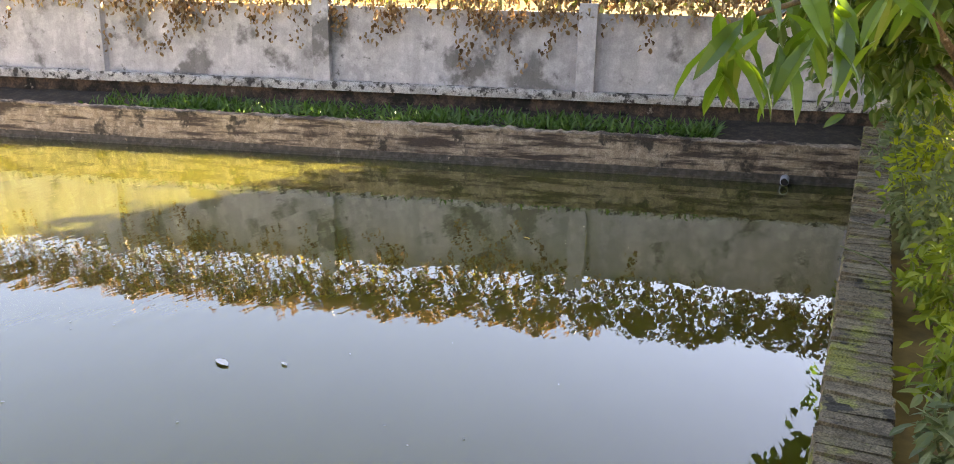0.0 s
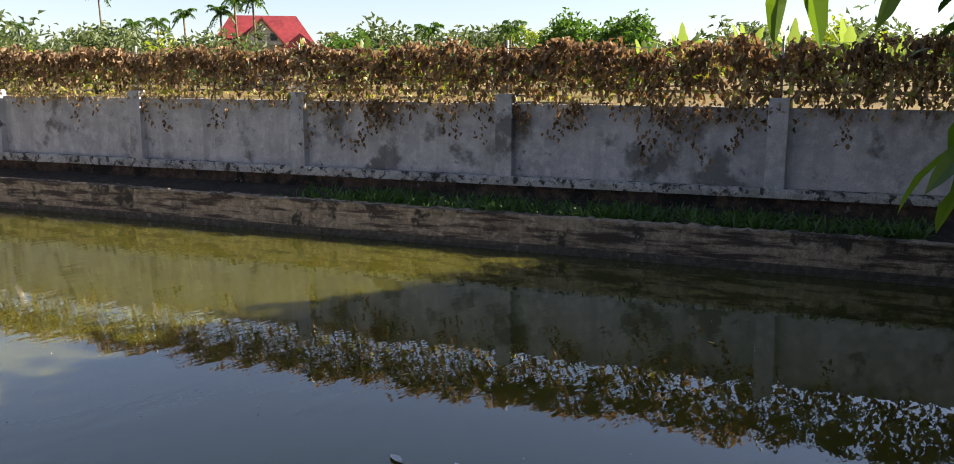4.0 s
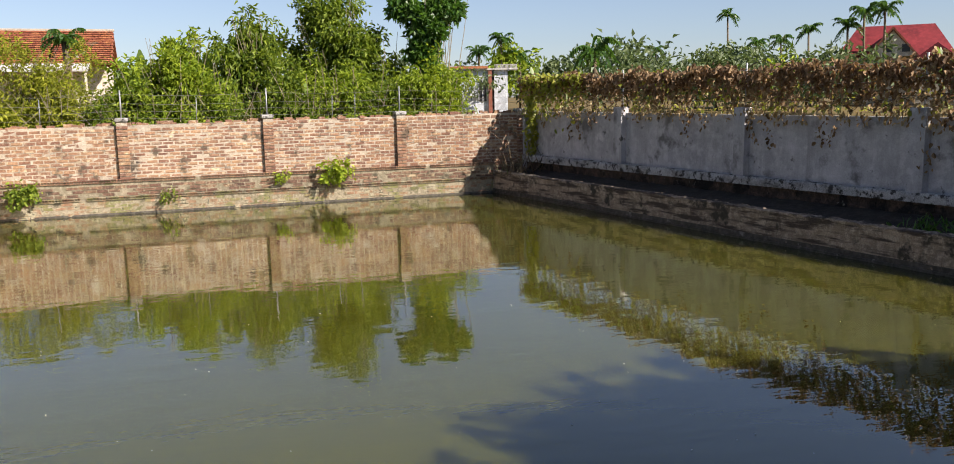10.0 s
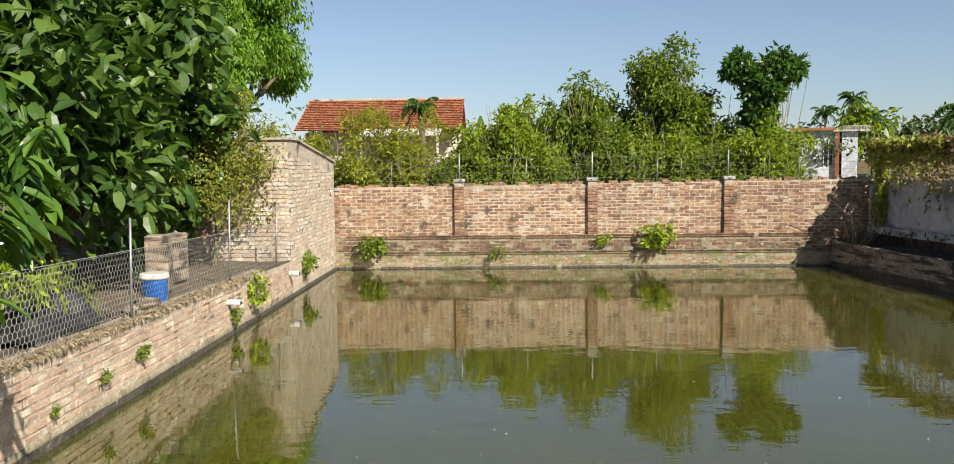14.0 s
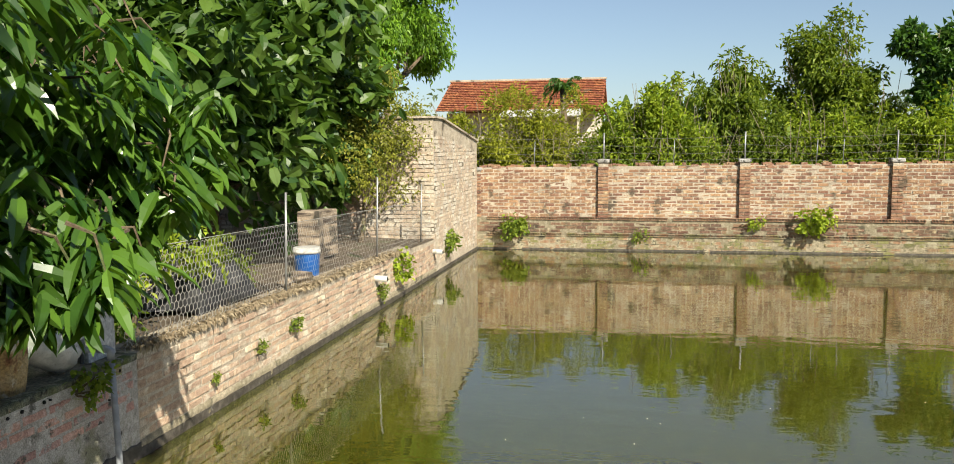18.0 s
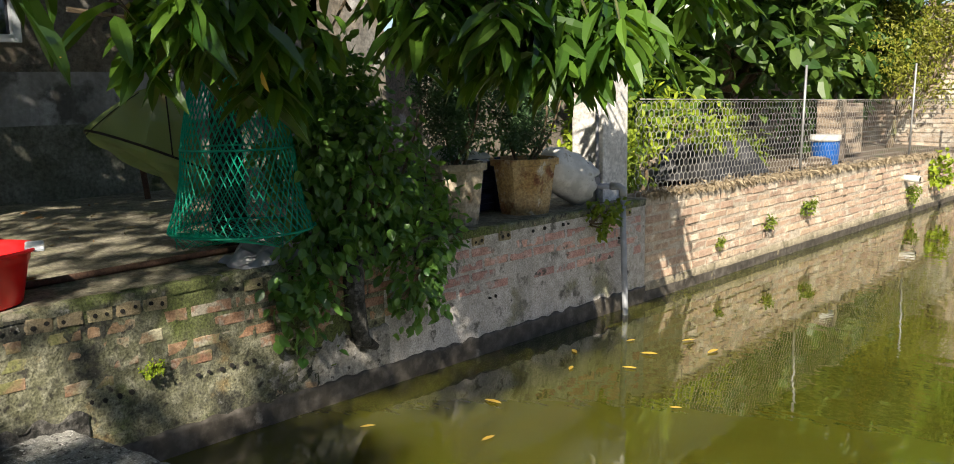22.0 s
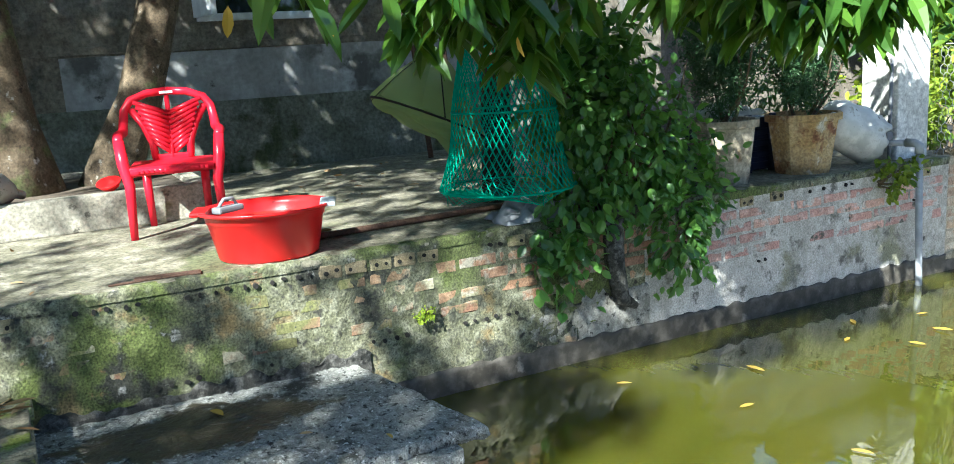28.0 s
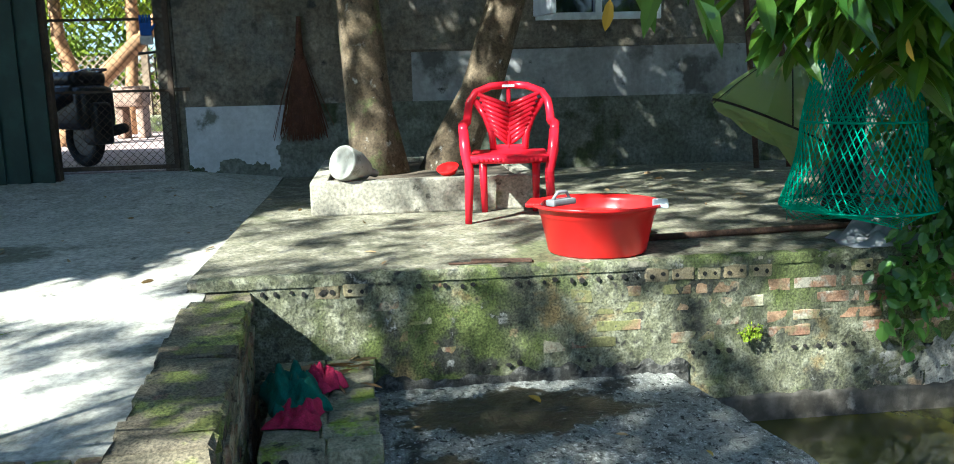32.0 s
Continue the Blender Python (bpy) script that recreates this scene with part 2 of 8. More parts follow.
LIMEWALL = mat("lime_smeared_render", (0.47, 0.435, 0.395), (0.33, 0.305, 0.265), (0.57, 0.545, 0.51), 16, 0.93, 1.0, [((0.22, 0.21, 0.14), 0.36, 2.2), ((0.13, 0.12, 0.1), 0.38, 7), ((0.06, 0.055, 0.048), 0.26, 26)], streak=(0.25, 0.235, 0.2), bdist=0.014)
LOWLIME = mat("grimy_low_render", (0.26, 0.245, 0.215), (0.17, 0.16, 0.135), (0.38, 0.365, 0.33), 16, 0.93, 1.0, [((0.14, 0.14, 0.075), 0.4, 2.2), ((0.08, 0.075, 0.06), 0.42, 6), ((0.04, 0.037, 0.03), 0.36, 24), ((0.27, 0.19, 0.11), 0.24, 4)], bdist=0.02)
MOSSWALL = mat("mossy_old_render", (0.195, 0.187, 0.11), (0.09, 0.092, 0.05), (0.36, 0.35, 0.25), 16, 0.93, 1.0,
               [((0.035, 0.032, 0.025), 0.42, 26), ((0.1, 0.12, 0.03), 0.56, 1.6), ((0.24, 0.17, 0.07), 0.3, 2.6), ((0.04, 0.04, 0.03), 0.46, 4), ((0.27, 0.13, 0.07), 0.2, 6), ((0.38, 0.37, 0.34), 0.22, 8)], streak=(0.1, 0.1, 0.06), bdist=0.02, grain=1.6)
TALLBRICK = mat("plaster_smeared_brick", (0.44, 0.345, 0.25), (0.32, 0.24, 0.17), (0.53, 0.45, 0.35), 18, 0.93, 0.8, [((0.5, 0.45, 0.37), 0.58, 3), ((0.16, 0.13, 0.09), 0.3, 6)], rnd=0.12, island=True)
MOSSBRICK = mat("mossy_brick", (0.25, 0.13, 0.075), (0.15, 0.105, 0.06), (0.33, 0.22, 0.14), 16, 0.92, 0.9, [((0.31, 0.28, 0.19), 0.6, 6), ((0.16, 0.155, 0.06), 0.54, 2.5), ((0.05, 0.045, 0.035), 0.36, 12)], rnd=0.2)
BAREBRICK = mat("bare_orange_brick", (0.32, 0.17, 0.095), (0.21, 0.125, 0.075), (0.4, 0.26, 0.17), 16, 0.92, 0.9, [((0.32, 0.29, 0.22), 0.55, 9), ((0.16, 0.155, 0.07), 0.45, 4), ((0.05, 0.045, 0.035), 0.3, 12)], rnd=0.25)
PINKBRICK = mat("limed_pink_brick", (0.5, 0.27, 0.215), (0.37, 0.22, 0.18), (0.56, 0.4, 0.345), 16, 0.92, 0.9, [((0.4, 0.375, 0.34), 0.5, 6), ((0.1, 0.1, 0.08), 0.36, 9)], rnd=0.2)
COPING = mat("mossy_rowlock_brick", (0.165, 0.135, 0.085), (0.085, 0.075, 0.05), (0.27, 0.225, 0.15), 18, 0.93, 1.0, [((0.19, 0.2, 0.05), 0.5, 3.5), ((0.04, 0.037, 0.03), 0.36, 9), ((0.24, 0.13, 0.085), 0.08, 5)], rnd=0.22, grain=1.6)
# Concrete in two tones: patio darkened for its shade, yard lightened for its sun.
PATIO = mat("shaded_patio_concrete", (0.21, 0.19, 0.13), (0.105, 0.098, 0.062), (0.33, 0.3, 0.23), 8, 0.9, 0.5, [((0.11, 0.115, 0.055), 0.4, 1.3), ((0.09, 0.085, 0.07), 0.25, 5)], grain=1.4)
YARD = mat("sunlit_yard_concrete", (0.47, 0.44, 0.38), (0.33, 0.31, 0.26), (0.57, 0.54, 0.48), 6, 0.9, 0.4, [((0.17, 0.165, 0.12), 0.35, 1.3), ((0.1, 0.095, 0.08), 0.2, 5)])
HOUSEWALL = mat("stained_house_render", (0.19, 0.16, 0.122), (0.105, 0.09, 0.066), (0.27, 0.238, 0.19), 5, 0.92, 0.4,
                [((0.16, 0.152, 0.135), 0.4, 1.1), ((0.07, 0.068, 0.058), 0.36, 2.4), ((0.38, 0.37, 0.35), 0.22, 1.8), ((0.045, 0.045, 0.045), 0.2, 4)], streak=(0.1, 0.092, 0.078))
PLINTH = mat("plinth_render", (0.17, 0.17, 0.14), (0.1, 0.105, 0.075), (0.25, 0.25, 0.22), 5, 0.92, 0.4, [((0.38, 0.385, 0.38), 0.3, 0.9), ((0.05, 0.06, 0.028), 0.48, 1.8)], streak=(0.15, 0.155, 0.125))
KERB = mat("planter_render", (0.36, 0.33, 0.26), (0.24, 0.215, 0.165), (0.46, 0.43, 0.35), 9, 0.92, 0.6, [((0.2, 0.19, 0.1), 0.3, 3), ((0.1, 0.09, 0.07), 0.28, 14)], streak=(0.22, 0.2, 0.15))
SLAB = mat("pitted_slab_concrete", (0.28, 0.275, 0.245), (0.175, 0.17, 0.15), (0.42, 0.415, 0.385), 34, 0.9, 1.0, [((0.035, 0.034, 0.03), 0.42, 38), ((0.06, 0.058, 0.05), 0.4, 6), ((0.56, 0.55, 0.52), 0.36, 48)], bdist=0.012, grain=1.7)
# Flat black; on hole and bore discs it stands for the shade inside.
DARKHOLE = mat("hole_dark", (0.02, 0.018, 0.015), rough=1, bump=0)
BARK = mat("bark", (0.13, 0.095, 0.055), (0.07, 0.05, 0.03), (0.2, 0.155, 0.1), 10, 0.95, 0.8, [((0.12, 0.14, 0.05), 0.38, 3), ((0.4, 0.38, 0.33), 0.24, 9), ((0.04, 0.03, 0.02), 0.3, 14)])
PALEBARK = mat("pale_twig_bark", (0.26, 0.22, 0.14), (0.16, 0.13, 0.08), (0.36, 0.31, 0.21), 10, 0.95, 0.4)
STEEL = mat("galvanised_steel", (0.35, 0.35, 0.34), rough=0.5, metal=0.7, bump=0.1)
WIRE = mat("fence_wire", (0.5, 0.48, 0.44), rough=0.55, metal=0.5, bump=0)
MANGO = leaf_mat("mango_leaf", (0.014, 0.045, 0.008), (0.1, 0.19, 0.022), (0.22, 0.4, 0.012), 0.24, 0.28, 0.55)
GLOSSY = leaf_mat("jackfruit_leaf", (0.022, 0.055, 0.01), (0.085, 0.14, 0.02), (0.16, 0.32, 0.02), 0.15, 0.42, 0.32)
BAMBOO = leaf_mat("bamboo_leaf", (0.11, 0.13, 0.008), (0.34, 0.35, 0.03), (0.36, 0.42, 0.02), 0.3, 0.55, 0.25)
FEATHER = leaf_mat("feathery_leaf", (0.04, 0.1, 0.008), (0.2, 0.34, 0.025), (0.3, 0.5, 0.02), 0.3, 0.5, 0.3)
YOUNG = leaf_mat("light_green_leaf", (0.075, 0.135, 0.008), (0.33, 0.4, 0.03), (0.42, 0.52, 0.02), 0.32, 0.55, 0.25)
BUSHG = leaf_mat("bush_leaf", (0.04, 0.08, 0.007), (0.21, 0.265, 0.025), (0.28, 0.38, 0.015), 0.28, 0.55, 0.25)
# Skyline leaves greyed and blued so the colour carries the distance haze.
FARG = leaf_mat("hazed_far_leaf", (0.06, 0.09, 0.035), (0.13, 0.165, 0.06), (0.2, 0.28, 0.06), 0.22, 0.6)
OLIVE = leaf_mat("olive_leaf", (0.1, 0.12, 0.01), (0.27, 0.27, 0.025), (0.3, 0.34, 0.03), 0.25, 0.6)
DARKG = leaf_mat("dark_tree_leaf", (0.025, 0.07, 0.012), (0.075, 0.14, 0.02), (0.15, 0.32, 0.02), 0.28, 0.4)
BANANA = leaf_mat("banana_leaf", (0.1, 0.17, 0.03), (0.2, 0.27, 0.06), (0.3, 0.42, 0.06), 0.4)
CRUST = mat("black_crust", (0.07, 0.066, 0.056), (0.03, 0.028, 0.024), (0.2, 0.19, 0.17), 30, 0.95, 1.0, [((0.02, 0.02, 0.017), 0.46, 14)], bdist=0.02)
DRY = leaf_mat("dry_vine_leaf", (0.04, 0.024, 0.016), (0.34, 0.24, 0.135), (0.42, 0.24, 0.09), 0.22, 0.8, 0.2)
YELLOWG = leaf_mat("yellow_vine_leaf", (0.13, 0.17, 0.015), (0.28, 0.28, 0.03), (0.5, 0.5, 0.05), 0.35)
GRASS = leaf_mat("grass_blade", (0.03, 0.08, 0.015), (0.09, 0.17, 0.035), (0.12, 0.28, 0.03), 0.3, 0.5)

# ---- building tools ----
rng = np.random.default_rng(7)


def ledge_x(y):
    return 12.95 - 0.13 * y


def wall_x(y):
    return 14.25 - 0.15 * y


NEAR = [(0.0, 0.0), (2.1, 0.17), (4.3, -0.42), (13.13, -1.4)]
FAR_Y, PATIO_Z, PATH_Z, HOUSE_X = 18.5, 0.76, 0.71, -3.8


def obj(name, verts, faces, material, parent=None, label="", smooth=False):
    me = bpy.data.meshes.new(name)
    me.from_pydata([tuple(v) for v in verts], [], [tuple(f) for f in faces])
    me.materials.append(material)
    if smooth:
        me.polygons.foreach_set("use_smooth", [True] * len(me.polygons))
    ob = new(name, me)
    if parent:
        ob.parent = parent
    if label:
        ob["label"] = label
    return ob


def part(name, bm, material, parent=None, label="", smooth=False):
    me = bpy.data.meshes.new(name)
    bmesh.ops.recalc_face_normals(bm, faces=bm.faces)
    bm.to_mesh(me)
    bm.free()
    me.materials.append(material)
    if smooth:
        me.polygons.foreach_set("use_smooth", [True] * len(me.polygons))
    ob = new(name, me)
    if parent:
        ob.parent = parent
    if label:
        ob["label"] = label
    return ob


def thing(name, x=0, y=0, z=0, rz=0, label="", category="", group="", kind=""):
    e = new(name)
    e.matrix_basis = pose(x, y, z, 0, 0, rz)
    return tagged(e, label, category, group, kind)


def box(bm, a, b, m=None, bevel=0.0):
    """A box from corner a to corner b, turned by m, its edges bevelled."""
    a, b = Vector(a), Vector(b)
    r = bmesh.ops.create_cube(bm, size=1, matrix=Matrix.Translation((a + b) / 2) @ Matrix.Diagonal((*(b - a), 1)))
    if bevel:
        ed = list({e for v in r["verts"] for e in v.link_edges})
        q = bmesh.ops.bevel(bm, geom=ed, offset=bevel, segments=2, affect="EDGES", profile=0.6)
        vs = list({v for f in q["faces"] for v in f.verts} | {v for v in r["verts"] if v.is_valid})
    else:
        vs = r["verts"]
    if m is not None:
        bmesh.ops.transform(bm, matrix=m, verts=vs)
    return bm


def boxed(a, b, m=None, bevel=0.0):
    return box(bmesh.new(), a, b, m, bevel)


def tube(points, radii, n=8, caps=True):
    """Verts and faces of a round bar along points."""
    pts = [Vector(p) for p in points]
    rad = radii if hasattr(radii, "__len__") else [radii] * len(pts)
    vs, fs, side = [], [], None
    for i, p in enumerate(pts):
        d = (pts[min(i + 1, len(pts) - 1)] - pts[max(i - 1, 0)]).normalized()
        if side is None:
            side = d.orthogonal().normalized()
        side = (side - d * side.dot(d)).normalized()
        up = d.cross(side)
        vs += [p + (side * math.cos(2 * math.pi * k / n) + up * math.sin(2 * math.pi * k / n)) * rad[i] for k in range(n)]
    for i in range(len(pts) - 1):
        fs += [(i * n + k, i * n + (k + 1) % n, (i + 1) * n + (k + 1) % n, (i + 1) * n + k) for k in range(n)]
    if caps:
        fs += [tuple(range(n - 1, -1, -1)), tuple((len(pts) - 1) * n + k for k in range(n))]
    return vs, fs


def joined(pieces):
    vs, fs = [], []
    for v, f in pieces:
        o = len(vs)
        vs += list(v)
        fs += [tuple(i + o for i in q) for q in f]
    return vs, fs


def rod(name, points, radii, material, parent=None, label="", n=8):
    v, f = tube(points, radii, n)
    return obj(name, v, f, material, parent, label, True)


def lathe(profile, n=24, squash=(1, 1)):
    """Verts and faces of a turned body from (radius, height) rows."""
    vs = [(r * math.cos(2 * math.pi * k / n) * squash[0], r * math.sin(2 * math.pi * k / n) * squash[1], z) for r, z in profile for k in range(n)]
    fs = [(i * n + k, i * n + (k + 1) % n, (i + 1) * n + (k + 1) % n, (i + 1) * n + k) for i in range(len(profile) - 1) for k in range(n)]
    return vs, fs


def grid_sheet(x0, y0, x1, y1, nx, ny, height):
    vs = [(x0 + (x1 - x0) * i / nx, y0 + (y1 - y0) * j / ny, 0) for j in range(ny + 1) for i in range(nx + 1)]
    vs = [(x, y, height(x, y)) for x, y, _ in vs]
    fs = [(j * (nx + 1) + i, j * (nx + 1) + i + 1, (j + 1) * (nx + 1) + i + 1, (j + 1) * (nx + 1) + i) for j in range(ny) for i in range(nx)]
    return vs, fs


def block(a, b, thick, z0, z1, side=1):
    """Verts and faces of a straight wall from a to b, thick on its left (side 1) or right (-1); z1 may be a pair."""
    a, b = Vector((*a, 0)), Vector((*b, 0))
    d = (b - a).normalized()
    s = Vector((-d.y, d.x, 0)) * thick * side
    za, zb = z1 if hasattr(z1, "__len__") else (z1, z1)
    base = [a, b, b + s, a + s]
    vs = [Vector((p.x, p.y, z0)) for p in base] + [Vector((p.x, p.y, z)) for p, z in zip(base, (za, zb, zb, za))]
    fs = [(0, 1, 2, 3), (4, 5, 6, 7), (0, 1, 5, 4), (1, 2, 6, 5), (2, 3, 7, 6), (3, 0, 4, 7)]
    return vs, fs


def solid(name, pieces, material, parent=None, label=""):
    v, f = joined(pieces)
    bm = bmesh.new()
    q = [bm.verts.new(p) for p in v]
    for i in f:
        bm.faces.new([q[k] for k in i])
    return part(name, bm, material, parent, label)


def rough_face(name, a, b, z0, z1, out, amp, material, parent=None, cell=0.035, ragged=0.0, depth=0.05):
    """The weathered skin of a wall from a to b: a fine sheet pushed in and out, its top edge ragged, with a return at the top."""
    a, b = Vector((*a, 0)), Vector((*b, 0))
    d, o = (b - a), Vector((*out, 0)).normalized()
    nu, nz = max(2, int(d.length / cell)), max(2, int((z1 - z0) / cell))
    vs, fs = [], []
    for j in range(nz + 2):
        for i in range(nu + 1):
            p = a + d * (i / nu)
            z = z0 + (z1 - z0) * min(j, nz) / nz
            q = (p.x * 9, p.y * 9, z * 9)
            push = amp * (noise.noise(q) + 0.6 * noise.noise((q[0] * 2.6, q[1] * 2.6, q[2] * 2.6)))
            if j >= nz:
                z += ragged * noise.noise((p.x * 14, p.y * 14, 5.0))
            p = p + o * (push if j <= nz else -depth)
            vs.append((p.x, p.y, z))
    for j in range(nz + 1):
        for i in range(nu):
            k = j * (nu + 1) + i
            fs.append((k, k + 1, k + nu + 2, k + nu + 1))
    return obj(name, vs, fs, material, parent, smooth=True)


def leaves(name, at, ahead, length, width, material, parent=None, label="", droop=0.25, fold=0.25, simple=False, roll=None):
    """Many leaves in one mesh: at (N,3), ahead (N,3) the way each points, length (N) or one, width as a share of it."""
    at, ahead = np.asarray(at, float), np.asarray(ahead, float)
    count = len(at)
    ahead = ahead / (np.linalg.norm(ahead, axis=1, keepdims=True) + 1e-9)
    length = np.broadcast_to(np.asarray(length, float), (count,))[:, None]
    ref = rng.normal(size=(count, 3)) * (0.6 if roll is None else roll) + np.array([0, 0, 1.0])
    side = np.cross(ahead, ref)
    side /= np.linalg.norm(side, axis=1, keepdims=True) + 1e-9
    up = np.cross(side, ahead)
    if simple:
        rows = [(0, 0, 0), (0.45, 0.5, 0.12), (1, 0, -droop), (0.45, -0.5, 0.12)]
        faces = [(0, 1, 2), (0, 2, 3)]
    else:
        rows = [(0, 0, 0)]
        for s, w in ((0.22, 0.75), (0.55, 1.0), (0.82, 0.6)):
            z = -droop * s * s
            rows += [(s, 0.5 * w, z + fold * w * width * 0.5), (s, 0, z), (s, -0.5 * w, z + fold * w * width * 0.5)]
        rows += [(1, 0, -droop)]
        faces = [(0, 1, 2), (0, 2, 3), (1, 4, 5, 2), (2, 5, 6, 3), (4, 7, 8, 5), (5, 8, 9, 6), (7, 10, 8), (8, 10, 9)]
    k = len(rows)
    v = np.concatenate([at[:, None] + length[:, :, None] * np.stack([s * ahead + w * width * side + z * up for s, w, z in rows], 1)], 0).reshape(-1, 3)
    f = [tuple(i * k + j for j in q) for i in range(count) for q in faces]
    me = bpy.data.meshes.new(name)
    me.from_pydata(v.tolist(), [], f)
    me.materials.append(material)
    ob = new(name, me)
    if parent:
        ob.parent = parent
    if label:
        ob["label"] = label
    return ob


def in_lobes(lobes, count, shell=0.5):
    """Points in ellipsoids (x, y, z, rx, ry, rz), thicker near their skins, and the way outwards."""
    vol = np.array([l[3] * l[4] * l[5] for l in lobes]) ** 0.67
    pick = rng.choice(len(lobes), count, p=vol / vol.sum())
    d = rng.normal(size=(count, 3))
    d /= np.linalg.norm(d, axis=1, keepdims=True)
    r = (shell + (1 - shell) * rng.random((count, 1))) ** 0.6
    r = r * np.where(rng.random((count, 1)) < 0.08, rng.uniform(1.0, 1.2, (count, 1)), 1.0)
    a = np.array(lobes, float)[pick]
    return a[:, :3] + d * r * a[:, 3:], d


def crown(name, lobes, clumps, per, spread, size, width, material, parent=None, label="", droop=0.3, hang=0.3, simple=True, shell=0.45):
    """Clumps of leaves through lobes, with gaps between the clumps."""
    c, d = in_lobes(lobes, clumps, shell)
    n = clumps * per
    at = np.repeat(c, per, 0) + rng.normal(size=(n, 3)) * spread
    out = np.repeat(d, per, 0) + rng.normal(size=(n, 3)) * 0.9 + np.array([0, 0, -hang])
    return leaves(name, at, out, size * rng.uniform(0.7, 1.25, n), width, material, parent, label, droop, 0.25, simple)


def ragged(lobes, pieces=8, seed=1):
    """Each lobe broken up into smaller ones round a core, for an uneven outline with gaps."""
    r = np.random.default_rng(seed)
    out = []
    for x, y, z, a, b, c in lobes:
        out.append((x, y, z - 0.15 * c, a * 0.6, b * 0.6, c * 0.65))
        for d in r.normal(size=(pieces, 3)):
            d = d / np.linalg.norm(d)
            k, f = r.uniform(0.62, 0.98), r.uniform(0.2, 0.42)
            out.append((x + d[0] * a * k, y + d[1] * b * k, z + d[2] * c * k, a * f, b * f, c * f * r.uniform(0.8, 1.5)))
    return out


def limb(a, b, bend=0.15, n=6):
    """A crooked way from a to b."""
    a, b = Vector(a), Vector(b)
    o = (b - a).orthogonal().normalized() * (b - a).length * bend
    return [a.lerp(b, i / n) + o * math.sin(i / n * math.pi) * rng.uniform(0.6, 1.2) for i in range(n + 1)]


def taper(r0, r1, n):
    return [r0 + (r1 - r0) * i / (n - 1) for i in range(n)]


def cross_box_mesh(name, sx, sy, sz, material, jitter=0.004, seed=0):
    """A worn brick: a box with chamfered, slightly uneven corners."""
    r = random.Random(seed)
    bm = boxed((-sx / 2, -sy / 2, -sz / 2), (sx / 2, sy / 2, sz / 2))
    bmesh.ops.bevel(bm, geom=list(bm.edges), offset=0.006, segments=1, affect="EDGES")
    for v in bm.verts:
        v.co += Vector((r.uniform(-1, 1), r.uniform(-1, 1), r.uniform(-1, 1))) * jitter
    me = bpy.data.meshes.new(name)
    bm.to_mesh(me)
    bm.free()
    me.materials.append(material)
    return me


def many_boxes(name, mats, sizes, material, parent=None, label=""):
    """Boxes at centres with yaw joined in one mesh: mats rows (x, y, z, yaw), sizes rows (sx, sy, sz)."""
    m, s = np.asarray(mats, float), np.asarray(sizes, float)
    corner = np.array([(-1, -1, -1), (1, -1, -1), (1, 1, -1), (-1, 1, -1), (-1, -1, 1), (1, -1, 1), (1, 1, 1), (-1, 1, 1)]) * 0.5
    loc = corner[None] * s[:, None] + rng.normal(size=(len(m), 8, 3)) * 0.003
    c, si = np.cos(m[:, 3])[:, None], np.sin(m[:, 3])[:, None]
    v = np.stack([m[:, :1] + loc[..., 0] * c - loc[..., 1] * si, m[:, 1:2] + loc[..., 0] * si + loc[..., 1] * c, m[:, 2:3] + loc[..., 2]], -1).reshape(-1, 3)
    q = [(0, 3, 2, 1), (4, 5, 6, 7), (0, 1, 5, 4), (1, 2, 6, 5), (2, 3, 7, 6), (3, 0, 4, 7)]
    me = bpy.data.meshes.new(name)
    me.from_pydata(v.tolist(), [], [tuple(8 * i + k for k in f) for i in range(len(m)) for f in q])
    me.materials.append(material)
    ob = new(name, me)
    if parent:
        ob.parent = parent
    if label:
        ob["label"] = label
    return ob


